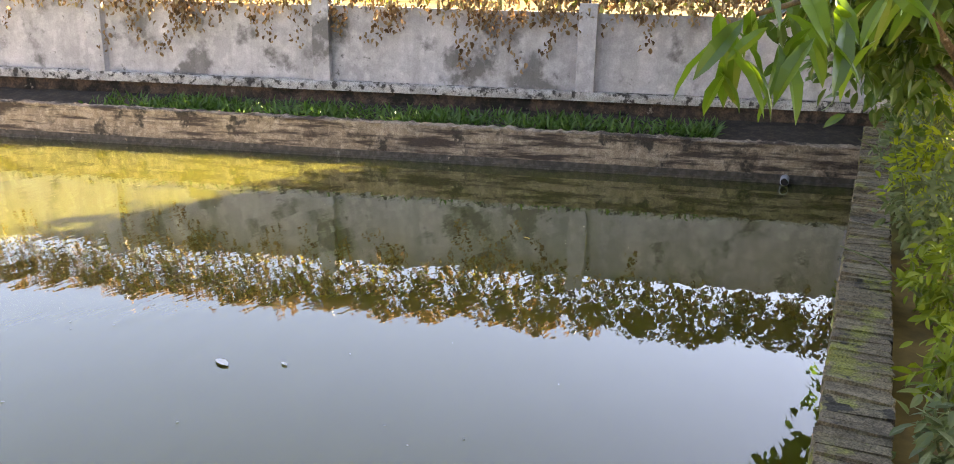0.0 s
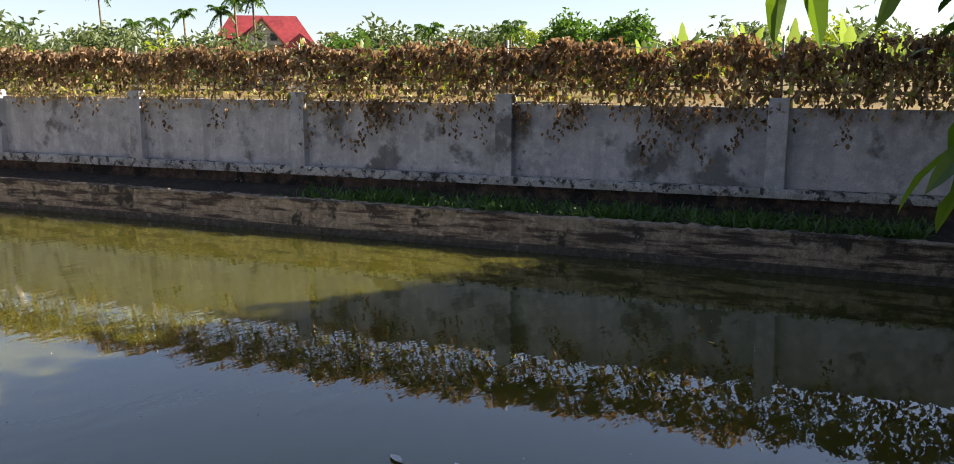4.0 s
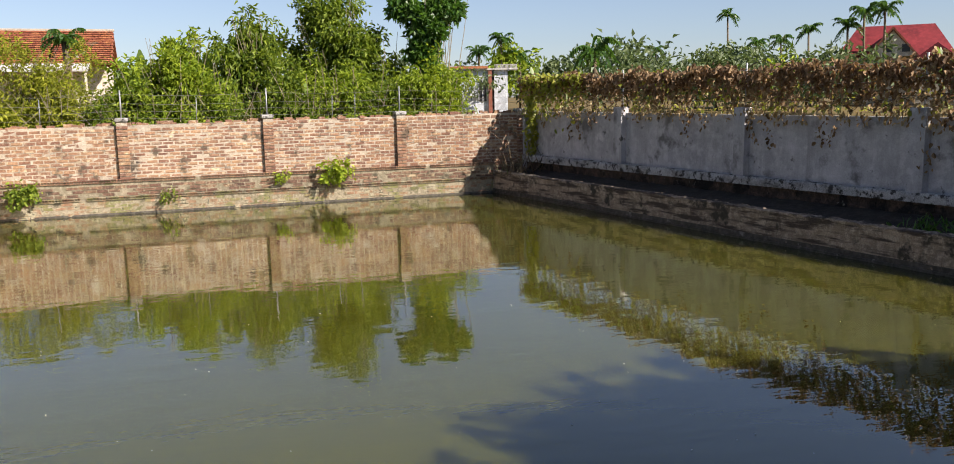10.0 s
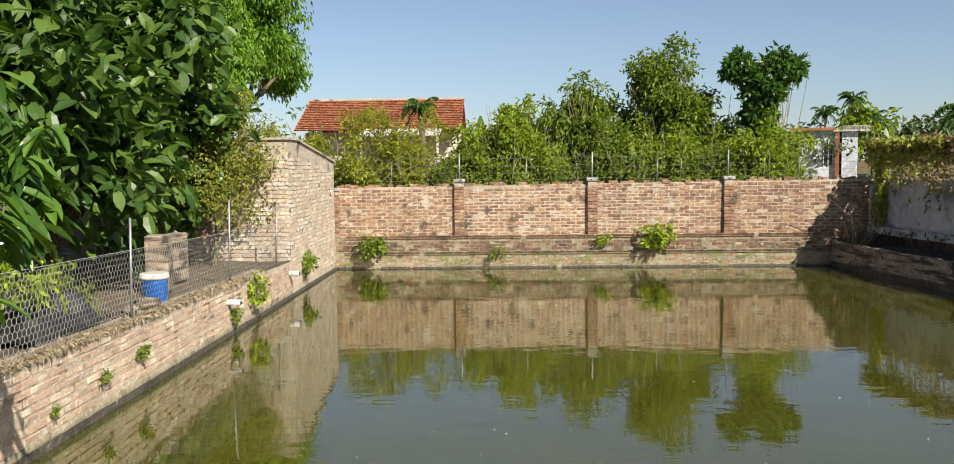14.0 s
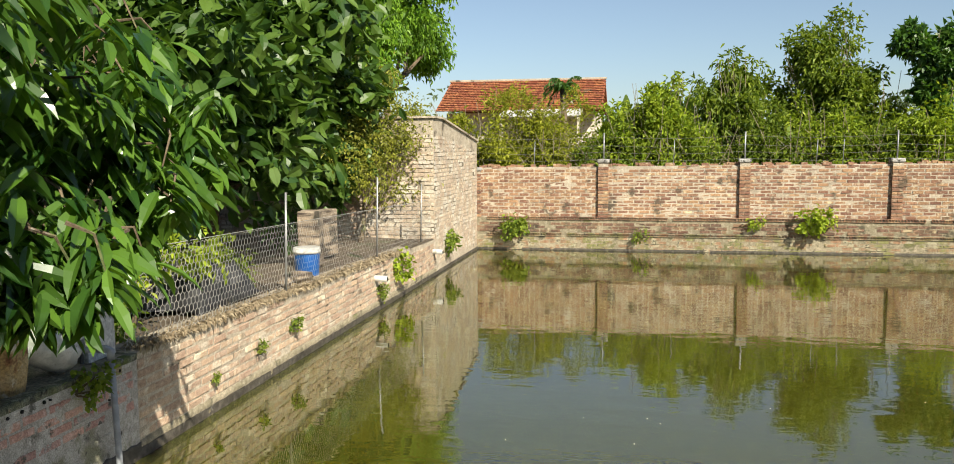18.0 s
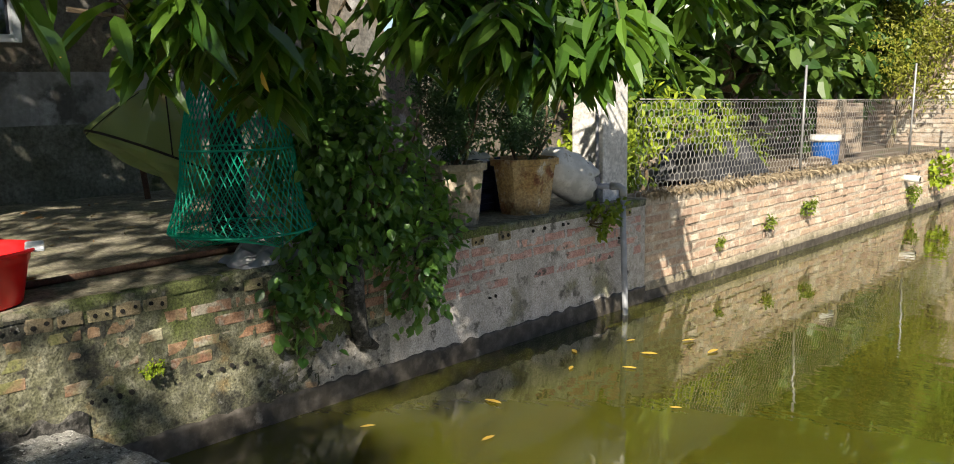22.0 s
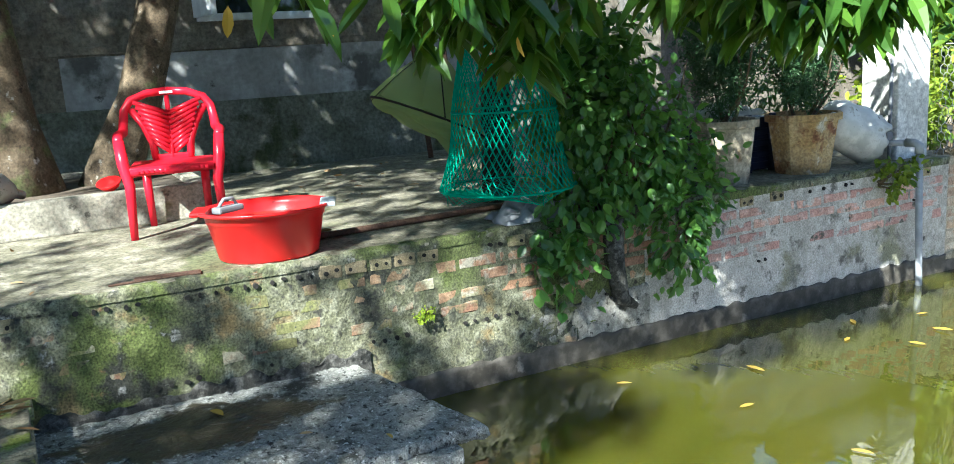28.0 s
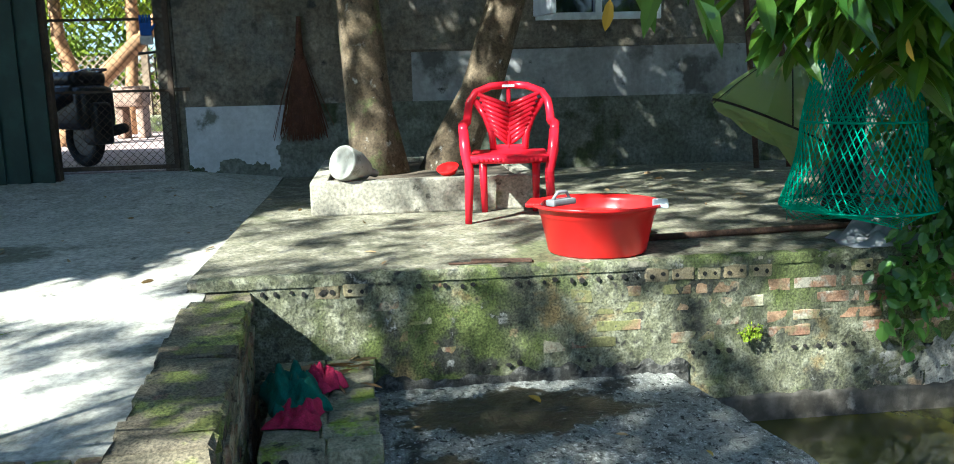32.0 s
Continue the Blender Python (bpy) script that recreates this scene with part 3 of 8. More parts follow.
def brick_face(parent, a, b, z0, z1, material, joined_material, face_out, course=0.072, long=0.22, proud=0.012, skip=0.06, own=None, top=None, depth=0.05, uneven=0.006, jitter=0.004, gap=0.018):
    """Bricks on the face of a wall from a to b; those with their place in own=(u0, u1) are parts, the rest one mesh."""
    a, b = Vector((*a, 0)), Vector((*b, 0))
    d = (b - a).normalized()
    yaw, length = math.atan2(d.y, d.x), (b - a).length
    o = Vector((-d.y, d.x, 0)) * face_out
    meshes = [cross_box_mesh("brick", long - gap, depth, course - 0.018, material, jitter, s) for s in range(4)]
    rows, sizes, made, z, k = [], [], 0, z0 + course / 2, 0
    while z < z1 - course * 0.3:
        u = -long / 2 if k % 2 else 0.0
        while u < length:
            u0, u1 = max(u, 0), min(u + long, length)
            mid, zz = (u0 + u1) / 2, z + random.uniform(-0.004, 0.004)
            if u1 - u0 > 0.05 and random.random() > skip and (top is None or z + course / 2 < top(mid)):
                c = a + d * mid + o * (proud - depth / 2 + random.uniform(-uneven, uneven))
                turn = yaw + random.uniform(-0.012, 0.012)
                if own and own[0] <= mid <= own[1] and u1 - u0 > long * 0.9 and made < 300:
                    p = new("brick", meshes[random.randrange(4)])
                    p.parent = parent
                    p.matrix_basis = Matrix.Translation((c.x, c.y, zz)) @ Matrix.Rotation(turn, 4, "Z")
                    made += 1
                else:
                    rows.append((c.x, c.y, zz, turn))
                    sizes.append((u1 - u0 - gap, depth, course - 0.018))
            u += long
        z += course
        k += 1
    if rows:
        tagged(many_boxes("bricks", rows, sizes, joined_material, parent), kind="stuff")

# ---- ground, pond, walls ----
pond = [*NEAR, (ledge_x(FAR_Y), FAR_Y + 0.02), (0.0, FAR_Y + 0.02)]


def outward(poly, d):
    cx, cy = sum(p[0] for p in poly) / len(poly), sum(p[1] for p in poly) / len(poly)
    return [(x + d * (1 if x > cx else -1), y + d * (1 if y > cy else -1)) for x, y in poly]


bm = bmesh.new()
hole = [(-0.12, -0.1), (2.1, 0.06), (4.3, -0.54), (wall_x(-1.6), -1.62), (wall_x(18.7), 18.7), (-0.12, 18.7)]
loops = [[(-1500, -1500), (1500, -1500), (1500, 1500), (-1500, 1500)], hole]
edges = []
for loop in loops:
    q = [bm.verts.new((x, y, 0.6)) for x, y in loop]
    edges += [bm.edges.new((q[i], q[(i + 1) % len(q)])) for i in range(len(q))]
bmesh.ops.triangle_fill(bm, edges=edges, use_beauty=True)
ground = tagged(part("ground", bm, FIELD), "flat dry yellow-green fields round the pond", "ground", kind="structure")
bm = bmesh.new()
bm.faces.new([bm.verts.new((x, y, -1.3)) for x, y in outward(pond, 0.3)])
tagged(part("pond_bottom", bm, SOIL), "muddy bottom of the pond", "ground", kind="structure")
bm = bmesh.new()
bm.faces.new([bm.verts.new((x, y, 0.0)) for x, y in outward(pond, 0.05)])
water = tagged(part("water", bm, WATER), "still murky olive-green pond water with faint ripples", "water", kind="structure")

# grey wall, its brick base, ledge
A0, A1 = -4.0, 18.75
grey = thing("wall_east", label="grey rendered panel wall with posts on a stained brick base", category="wall", kind="structure")
solid("panel", [block((wall_x(A0), A0), (wall_x(A1), A1), 0.1, 0.8, (1.78, 1.84), -1)], GREYWALL, grey)
solid("beam", [block((wall_x(A0) - 0.14, A0), (wall_x(A1) - 0.14, A1), 0.34, 0.71, (0.785, 0.835), -1)], BEAM, grey)
for k in range(8):
    y0, y1 = A0 + 2.844 * k, A0 + 2.844 * (k + 1)
    rough_face("beam_crust", (wall_x(y0) - 0.16, y0), (wall_x(y1) - 0.16, y1), 0.69, 0.79 + 0.0065 * k, (-1, -0.15), 0.022, BEAM, grey, 0.04, 0.02, 0.16)
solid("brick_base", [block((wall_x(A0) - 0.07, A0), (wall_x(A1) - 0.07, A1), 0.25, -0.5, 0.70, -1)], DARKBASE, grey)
for gy in (18.62, 15.08, 11.9, 8.78, 5.47, 1.94, -1.6):
    bm = boxed((-0.07, -0.12, 0.0), (0.12, 0.12, 1.97 if gy > 3 else 1.93), bevel=0.012)
    bm.transform(Matrix.Translation((wall_x(gy) - 0.06, gy, 0.72 if gy < 18 else 0.5)) @ Matrix.Diagonal((1, 1, 0.62, 1)) @ Matrix.Rotation(0.15, 4, "Z"))
    part("post", bm, GREYWALL, grey)
ledge = thing("ledge_wall", label="low stained retaining wall at the water's edge", category="wall", kind="structure")
# Thin dark strip built along the waterline to draw the shade line there.
solid("foot_shade", [block((ledge_x(-1.6) - 0.03, -1.6), (ledge_x(FAR_Y) - 0.03, FAR_Y), 0.03, -0.3, 0.035, -1)], WET, ledge)
solid("face_wall", [block((ledge_x(-1.6) + 0.02, -1.6), (ledge_x(FAR_Y) + 0.02, FAR_Y), 0.2, -1.3, (0.43, 0.49), -1)], LEDGE, ledge)
for k in range(10):
    y0, y1 = -1.6 + 2.01 * k, -1.6 + 2.01 * (k + 1)
    rough_face("render_skin", (ledge_x(y0), y0), (ledge_x(y1), y1), -0.1, 0.445 + 0.0055 * k, (-1, -0.13), 0.016, LEDGE, ledge, 0.04, 0.035, 0.2)
    rough_face("edge_crust", (ledge_x(y0) - 0.012, y0), (ledge_x(y1) - 0.012, y1), 0.425 + 0.0055 * k, 0.452 + 0.0055 * k, (-1, -0.13), 0.02, LEDGE, ledge, 0.03, 0.03, 0.12)
solid("wet_foot", [block((ledge_x(-1.6) - 0.012, -1.6), (ledge_x(FAR_Y) - 0.012, FAR_Y), 0.012, -0.3, 0.1, -1)], WET, ledge)
bm = bmesh.new()
N = 60
for i in range(N + 1):
    y = -1.7 + (FAR_Y + 0.3 + 1.7) * i / N
    for f in np.linspace(0, 1, 7):
        x = ledge_x(y) + 0.21 + f * (wall_x(y) - 0.07 - ledge_x(y) - 0.2)
        bm.verts.new((x, y, 0.4 + 0.12 * f + 0.03 * noise.noise((x * 2, y * 2, 0))))
bm.verts.ensure_lookup_table()
for i in range(N):
    for j in range(6):
        bm.faces.new([bm.verts[k] for k in (i * 7 + j, i * 7 + j + 1, (i + 1) * 7 + j + 1, (i + 1) * 7 + j)])
tagged(part("ledge_soil", bm, SHADESOIL, smooth=True), "bare soil on the ledge, darkened for the grey wall's shade", "ground", kind="structure")

# far brick wall
far = thing("wall_north", label="old red brick wall in three stepped tiers with brick posts", category="wall", kind="structure")
solid("foot", [block((-0.2, FAR_Y), (11.2, FAR_Y), 0.5, -1.3, 0.32)], DIRTYMORTAR, far)
solid("wet_foot", [block((-0.1, FAR_Y - 0.012), (ledge_x(FAR_Y), FAR_Y - 0.012), 0.02, -0.3, 0.04)], WET, far)
solid("middle", [block((-0.2, FAR_Y + 0.07), (11.4, FAR_Y + 0.07), 0.4, 0.32, 0.68)], DIRTYMORTAR, far)
solid("upper", [block((-0.3, FAR_Y + 0.14), (11.5, FAR_Y + 0.14), 0.24, 0.68, (1.74, 1.82))], MORTAR, far)

# left wall: patio part, lit brick part, tall block at its far end
left = thing("wall_west", label="weathered brick retaining wall, mossy below the patio and sunlit beyond", category="wall", kind="structure")
solid("patio_face", [block((-0.015, -0.2), (-0.015, 5.85), 0.285, -1.3, 0.724, 1)], MOSSWALL, left)
rough_face("crust", (0.012, 0.1), (0.012, 1.85), 0.2, 0.3, (1, 0), 0.016, CRUST, left, 0.014, 0.05, 0.05)
rough_face("edge_skin", (0.007, -0.2), (0.007, 5.85), 0.715, 0.761, (1, 0), 0.007, MOSSWALL, left, 0.018, 0.006, 0.06)
for y0, y1 in ((0.0, 1.9), (1.9, 3.4), (3.4, 4.6), (4.6, 5.85)):
    rough_face("render_skin", (0, y0), (0, y1), -0.1, 0.74, (1, 0), 0.0065, MOSSWALL if y0 < 3.0 else LIMEWALL, left, 0.022, 0.012, 0.02)
rough_face("lime_skin", (-0.014, 1.75), (0.008, 3.42), -0.1, 0.33, (1, 0), 0.011, LOWLIME, left, 0.018, 0.12, 0.02)
solid("garden_face", [block((-0.004, 5.85), (-0.004, 14.9), 0.3, -1.3, (0.76, 0.6), 1)], MORTAR, left)
bm = bmesh.new()
rough_face("foot_skin", (0.004, 5.85), (0.004, 14.7), -0.1, 0.13, (1, 0), 0.012, DIRTYMORTAR, left, 0.04, 0.02, 0.03)
rough_face("foot_stain", (0.011, 0.1), (0.011, 5.85), -0.1, 0.12, (1, 0), 0.006, WET, left, 0.02, 0.022, 0.02)
solid("wet_foot", [block((0.012, 5.85), (0.012, 14.7), 0.02, -0.3, (0.075, 0.055), 1), block((0.01, 14.7), (0.01, 18.5), 0.02, -0.3, 0.05, 1)], WET, left)
solid("side_wall", [block((-5.2, 14.75), (-1.39, 14.75), 0.22, 0.3, 2.4)], MORTAR, left)
prof = [(14.7, -1.3), (18.55, -1.3), (18.55, 2.3), (15.3, 2.68), (14.7, 2.68)]
for x in (-0.02, -1.4):
    for y, z in prof:
        bm.verts.new((x, y, z))
bm.verts.ensure_lookup_table()
bm.faces.new(bm.verts[:5])
bm.faces.new(bm.verts[5:])
for i in range(5):
    bm.faces.new([bm.verts[k] for k in (i, (i + 1) % 5, (i + 1) % 5 + 5, i + 5)])
part("tall_block", bm, MORTAR, left)
for (ya, za), (yb, zb) in (((14.66, 2.68), (15.3, 2.68)), ((15.3, 2.68), (18.58, 2.3))):
    bm = bmesh.new()
    q = [[bm.verts.new((x, y, z + h)) for y, z, h in ((ya, za, 0.0), (yb, zb, 0.0), (yb, zb, 0.035), (ya, za, 0.035))] for x in (0.015, -1.42)]
    bm.faces.new(q[0])
    bm.faces.new(q[1])
    for i in range(4):
        bm.faces.new((q[0][i], q[0][(i + 1) % 4], q[1][(i + 1) % 4], q[1][i]))
    part("cap", bm, MORTAR, left, "sloping mortar cap")

# near wall with its rowlock coping
near = thing("wall_south", label="low pond wall of mossy bricks with a rowlock coping", category="wall", kind="structure")
for (ax, ay), (bx, by) in zip(NEAR, NEAR[1:]):
    solid("face", [block((ax, ay), (bx, by), 0.225, -1.3, 0.66, -1)], MOSSWALL, near)

# patio and path, which climbs to the gate
GATE_Z = 0.85
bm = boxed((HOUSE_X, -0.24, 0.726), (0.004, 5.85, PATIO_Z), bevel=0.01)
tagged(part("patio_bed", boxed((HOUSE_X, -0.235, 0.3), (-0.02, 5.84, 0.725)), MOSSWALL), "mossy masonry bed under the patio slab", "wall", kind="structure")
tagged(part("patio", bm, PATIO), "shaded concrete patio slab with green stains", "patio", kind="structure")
bm = bmesh.new()
ring = [(1.6, -7), (1.45, -3.0), (1.4, -0.06), (-0.02, -0.17), (-0.02, -0.25), (-2.2, -0.25), (-2.2, -7)]
low = [bm.verts.new((x, y, 0.3)) for x, y in ring]
top = [bm.verts.new((x, y, PATH_Z - (0.05 if x > 1 else 0))) for x, y in ring]
bm.faces.new(top)
for i in range(7):
    bm.faces.new((low[i], low[(i + 1) % 7], top[(i + 1) % 7], top[i]))
up = [bm.verts.new(p) for p in ((-3.9, -0.25, GATE_Z), (-3.9, -7, GATE_Z), (-9, -7, GATE_Z), (-9, -0.25, GATE_Z))]
side = bm.verts.new((-3.9, -1.0, GATE_Z))
up[0].co.z = 0.775
bm.faces.new((top[5], side, up[0]))
bm.faces.new((top[5], top[6], side))
bm.faces.new((top[6], up[1], side))
bm.faces.new((side, up[1], up[2], up[3]))
tagged(part("path", bm, YARD), "concrete yard beside the pond, coloured pale for its sunlight", "path", kind="structure")
tagged(solid("garden_soil", [grid_sheet(-9, 5.86, -0.02, 14.7, 18, 18, lambda x, y: 0.63 + 0.04 * noise.noise((x, y, 0)))], SOIL), "bare garden soil behind the wire netting", "ground", kind="structure")

BEDSOIL = mat("dark_bed_soil", (0.075, 0.06, 0.045), (0.04, 0.033, 0.025), (0.13, 0.105, 0.08), 14, 0.97, 1.0, [((0.2, 0.17, 0.13), 0.25, 20)], bdist=0.02)
tagged(solid("bed_soil", [grid_sheet(1.42, -2.2, 2.5, -0.06, 36, 70, lambda x, y: 0.61 + 0.03 * noise.noise((x * 6, y * 6, 0)))], BEDSOIL), "dark crumbly soil beside the yard concrete", "ground", kind="structure")

# house wall
house = thing("wall_house", label="stained grey rendered house wall with a plinth", category="wall", kind="structure")

# unseen house behind the path, assumed from the straight-edged shade on the yard and sized to cast it
nextdoor = thing("unseen_house", label="plain house out of view, added to shade the yard", category="house", kind="structure")
part("wall", boxed((-2.6, -9.4, 0.3), (1.75, -5.2, 5.6)), GREYWALL, nextdoor)
part("roof", boxed((-2.7, -9.5, 5.6), (1.8, -5.15, 5.78), bevel=0.02), BEAM, nextdoor)

# ---- fence, vines and ledge plants ----
for px in (-0.05, 2.67, 5.52, 8.41, 11.32):
    post = thing("brick_post", px, FAR_Y + 0.2, 0.68, label="square brick pier on the far wall with a rendered cap", category="post", group="piers of the far wall")
    h = 1.16 if px > 0 else 1.0
    part("core", boxed((-0.1, -0.12, 0), (0.1, 0.1, h)), MORTAR, post)
    z, k = 0.036, 0
    while z < h - 0.1:
        for j in range(2 if k % 2 else 1):
            w = 0.105 if k % 2 else 0.215
            x = (-0.055 + 0.11 * j) if k % 2 else 0
            part("brick", boxed((x - w / 2, -0.135 + random.uniform(-0.006, 0.004), z - 0.028), (x + w / 2, 0.1, z + 0.028), bevel=0.006), BRICK, post)
        z, k = z + 0.072, k + 1
    part("cap", boxed((-0.125, -0.15, h), (0.125, 0.125, h + 0.07), bevel=0.02), BEAM, post)
    if 0 < px < 11:
        rod("steel_rod", [(0, 0, h), (0.005, 0, h + 0.62)], 0.016, STEEL, post)
FARWIRE = mat("dull_wire", (0.16, 0.155, 0.14), rough=0.7, bump=0)
wires = thing("wire_fence", 0, FAR_Y + 0.2, 0, label="strands of barbed wire strung along the far wall", category="fence")
for k, z in enumerate((1.92, 2.06, 2.2, 2.38)):
    pts = []
    for a, b in zip((-0.05, 2.67, 5.52, 8.41), (2.67, 5.52, 8.41, 11.3)):
        pts += [(a + (b - a) * f, 0.01 * k, z - 0.05 * math.sin(math.pi * f)) for f in (0, 0.25, 0.5, 0.75)]
    rod("wire", pts + [(11.3, 0, z)], 0.0035, FARWIRE, wires, n=4)
for x in (1.2, 4.1, 6.9, 7.4, 9.9):
    rod("picket", [(x, 0, 1.75), (x + 0.02, 0, 2.3)], 0.008, STEEL, wires, n=5)

vine = thing("dry_vine", label="withered brown vine hanging over the wire above the grey wall", category="vine", kind="stuff")
n = 24000
y = rng.uniform(-3.5, 18.8, n)
thick = np.clip(1.3 - 0.045 * y, 0.5, 1.3)
hgt = 2.6 - np.abs(rng.normal(size=n)) * 0.34 * thick + rng.normal(size=n) * 0.03 + 0.05 * np.sin(y * 3.1) + 0.04 * np.sin(y * 8.3)
keep = (hgt > 1.86) & (rng.random(n) < 0.25 + 0.75 * (0.5 + 0.5 * np.sin(y * 2.7 + hgt * 6) * np.sin(y * 7.3 - hgt * 9)) * thick)
y, hgt = y[keep], hgt[keep]
at = np.stack([14.25 - 0.15 * y + rng.normal(size=len(y)) * 0.07, y, hgt], 1)
leaves("leaves", at, rng.normal(size=(len(y), 3)) * 0.55 + np.array([-0.15, 0, -0.9]), rng.uniform(0.04, 0.105, len(y)), 0.75, DRY, vine, droop=0.35, fold=0.9)
rows = []
for k in range(170):
    y0 = rng.choice((rng.uniform(-2, 18), rng.uniform(-2, 18), rng.uniform(1, 9), rng.normal(3.6, 1.0), rng.normal(7.4, 0.8)))
    drop = min(rng.exponential(0.2), 0.8)
    for s in np.arange(0, drop, 0.03):
        rows.append((14.25 - 0.15 * y0 - 0.09 + rng.normal() * 0.015, y0 + rng.normal() * 0.05 + 0.12 * math.sin(5 * s + k), 1.84 - s))
rows = np.array(rows)
leaves("hanging_leaves", rows, rng.normal(size=(len(rows), 3)) * 0.5 + np.array([-0.35, 0, -0.9]), rng.uniform(0.035, 0.085, len(rows)), 0.7, DRY, vine, droop=0.35, fold=0.9)
DRYPALE = leaf_mat("bleached_vine_leaf", (0.2, 0.14, 0.065), (0.46, 0.37, 0.21), (0.5, 0.36, 0.15), 0.25, 0.8, 0.2)
fringe = np.random.default_rng(21)
n = 3600
y = fringe.uniform(-3.5, 18.6, n)
zf = 1.84 + fringe.random(n) ** 1.6 * 0.42 - 0.12 * (fringe.random(n) < 0.25)
keep = fringe.random(n) < 0.35 + 0.65 * (np.sin(y * 4.1) * np.sin(y * 1.7 + 2) > -0.1)
at = np.stack([14.25 - 0.15 * y - 0.06 + fringe.normal(size=n) * 0.05, y, zf], 1)[keep]
leaves("bleached_leaves", at, fringe.normal(size=(len(at), 3)) * 0.5 + np.array([-0.2, 0, -0.9]), fringe.uniform(0.035, 0.09, len(at)), 0.6, DRYPALE, vine, droop=0.35, fold=0.9)
stems = []
for k in range(46):
    y0 = rng.uniform(-3, 18)
    z0 = rng.uniform(1.9, 2.6)
    pts = [(14.25 - 0.15 * (y0 + 0.25 * j) + rng.normal() * 0.04, y0 + 0.25 * j, z0 + rng.normal() * 0.05) for j in range(8)]
    stems.append(tube(pts, 0.007, 4))
v, f = joined(stems)
obj("stems", v, f, BARK, vine)
n = 1000
y = rng.uniform(-3, 16, n)
at = np.stack([14.3 - 0.15 * y + rng.normal(size=n) * 0.1, y, 1.9 + rng.random(n) ** 2 * 0.55], 1)
leaves("living_leaves", at, rng.normal(size=(n, 3)) * 0.6 + np.array([-0.3, 0, -0.4]), rng.uniform(0.05, 0.1, n), 0.7, YELLOWG, vine)
n = 750
y = rng.uniform(16.2, 18.6, n)
at = np.stack([14.25 - 0.15 * y - 0.1 + rng.normal(size=n) * 0.06, y, 2.65 - rng.exponential(0.28, n)], 1)
at = at[at[:, 2] > 1.2]
leaves("green_leaves", at, rng.normal(size=(len(at), 3)) * 0.6 + np.array([-0.4, -0.2, -0.6]), rng.uniform(0.06, 0.12, len(at)), 0.75, YELLOWG, vine)
at = np.stack([rng.normal(11.42, 0.07, 350), rng.normal(18.2, 0.07, 350), rng.uniform(0.9, 2.2, 350)], 1)
leaves("trailing_leaves", at, rng.normal(size=(350, 3)) * 0.6 + np.array([-0.4, -0.2, -0.6]), 0.09, 0.75, YELLOWG, vine)
rail = thing("fence_wire", label="slack wires and thin stakes carrying the vine above the grey wall", category="fence")
for z in (2.05, 2.3, 2.55):
    rod("wire", [(wall_x(q), q, z + 0.02 * math.sin(q)) for q in np.linspace(-3.6, 18.6, 24)], 0.005, WIRE, rail, n=4)
for q in (18.6, 15.08, 11.9, 8.78, 5.47, 1.94, -1.6):
    rod("stake", [(wall_x(q), q, 1.8), (wall_x(q), q, 2.66)], 0.018, STEEL, rail, n=6)

n = 7000
y = rng.uniform(0.2, 8.6, n)
keep = rng.random(n) < np.clip(0.35 + 0.65 * np.sin(y * 1.9 + 1) ** 2, 0, 1) * np.clip((8.6 - y) / 1.0, 0, 1)
y = y[keep]
x = np.array([ledge_x(q) for q in y]) + 0.24 + rng.random(len(y)) * 0.75
grass = leaves("grass", np.stack([x, y, np.full(len(y), 0.42)], 1), rng.normal(size=(len(y), 3)) * 0.5 + np.array([-0.1, 0, 0.9]), rng.uniform(0.07, 0.2, len(y)), 0.16, GRASS, droop=0.5)
tagged(grass, "fresh green grass growing along the ledge", "grass", kind="stuff")
twigs = thing("brushwood", 10.95, 17.9, 0.45, label="heap of bare dead twigs in the wall corner", category="branches")
for k in range(34):
    a = Vector((rng.normal() * 0.3, rng.normal() * 0.3, 0.02))
    b = a + Vector((rng.normal() * 0.5 - 0.1, rng.normal() * 0.4 - 0.1, rng.uniform(0.2, 1.0)))
    rod("twig", limb(a, b, 0.12, 4), taper(0.012, 0.003, 5), BARK, twigs, n=4)

def wall_bush(x, y, z, r, count, material, label):
    b = thing("wall_bush", x, y, z, label=label, category="bush", group="plants in the walls")
    lobes = [(0, -r * 0.3, 0, r, r * 0.7, r * 0.8), (r * 0.5, -r * 0.3, r * 0.25, r * 0.7, r * 0.5, r * 0.5), (-r * 0.3, -r * 0.3, -r * 0.3, r * 0.6, r * 0.5, r * 0.6)]
    crown("leaves", lobes, count, 9, r * 0.16, r * 0.28, 0.65, material, b, droop=0.3, simple=False, shell=0.3)
    for k in range(5):
        rod("stem", limb((0, 0.05, -r * 0.3), (rng.normal() * r * 0.5, -r * 0.4, rng.normal() * r * 0.4), 0.1, 4), taper(0.012, 0.004, 5), BARK, b, n=5)
    return b


wall_bush(0.8, FAR_Y - 0.05, 0.5, 0.28, 50, BUSHG, "round leafy bush growing out of the far wall's foot")
wall_bush(6.85, FAR_Y - 0.05, 0.66, 0.32, 46, YOUNG, "spreading yellow-green bush rooted in the far wall")
wall_bush(5.75, FAR_Y - 0.02, 0.62, 0.18, 22, YOUNG, "small green tuft rooted in the far wall")
wall_bush(3.45, FAR_Y - 0.02, 0.34, 0.2, 14, BUSHG, "sparse weed rooted in the far wall")

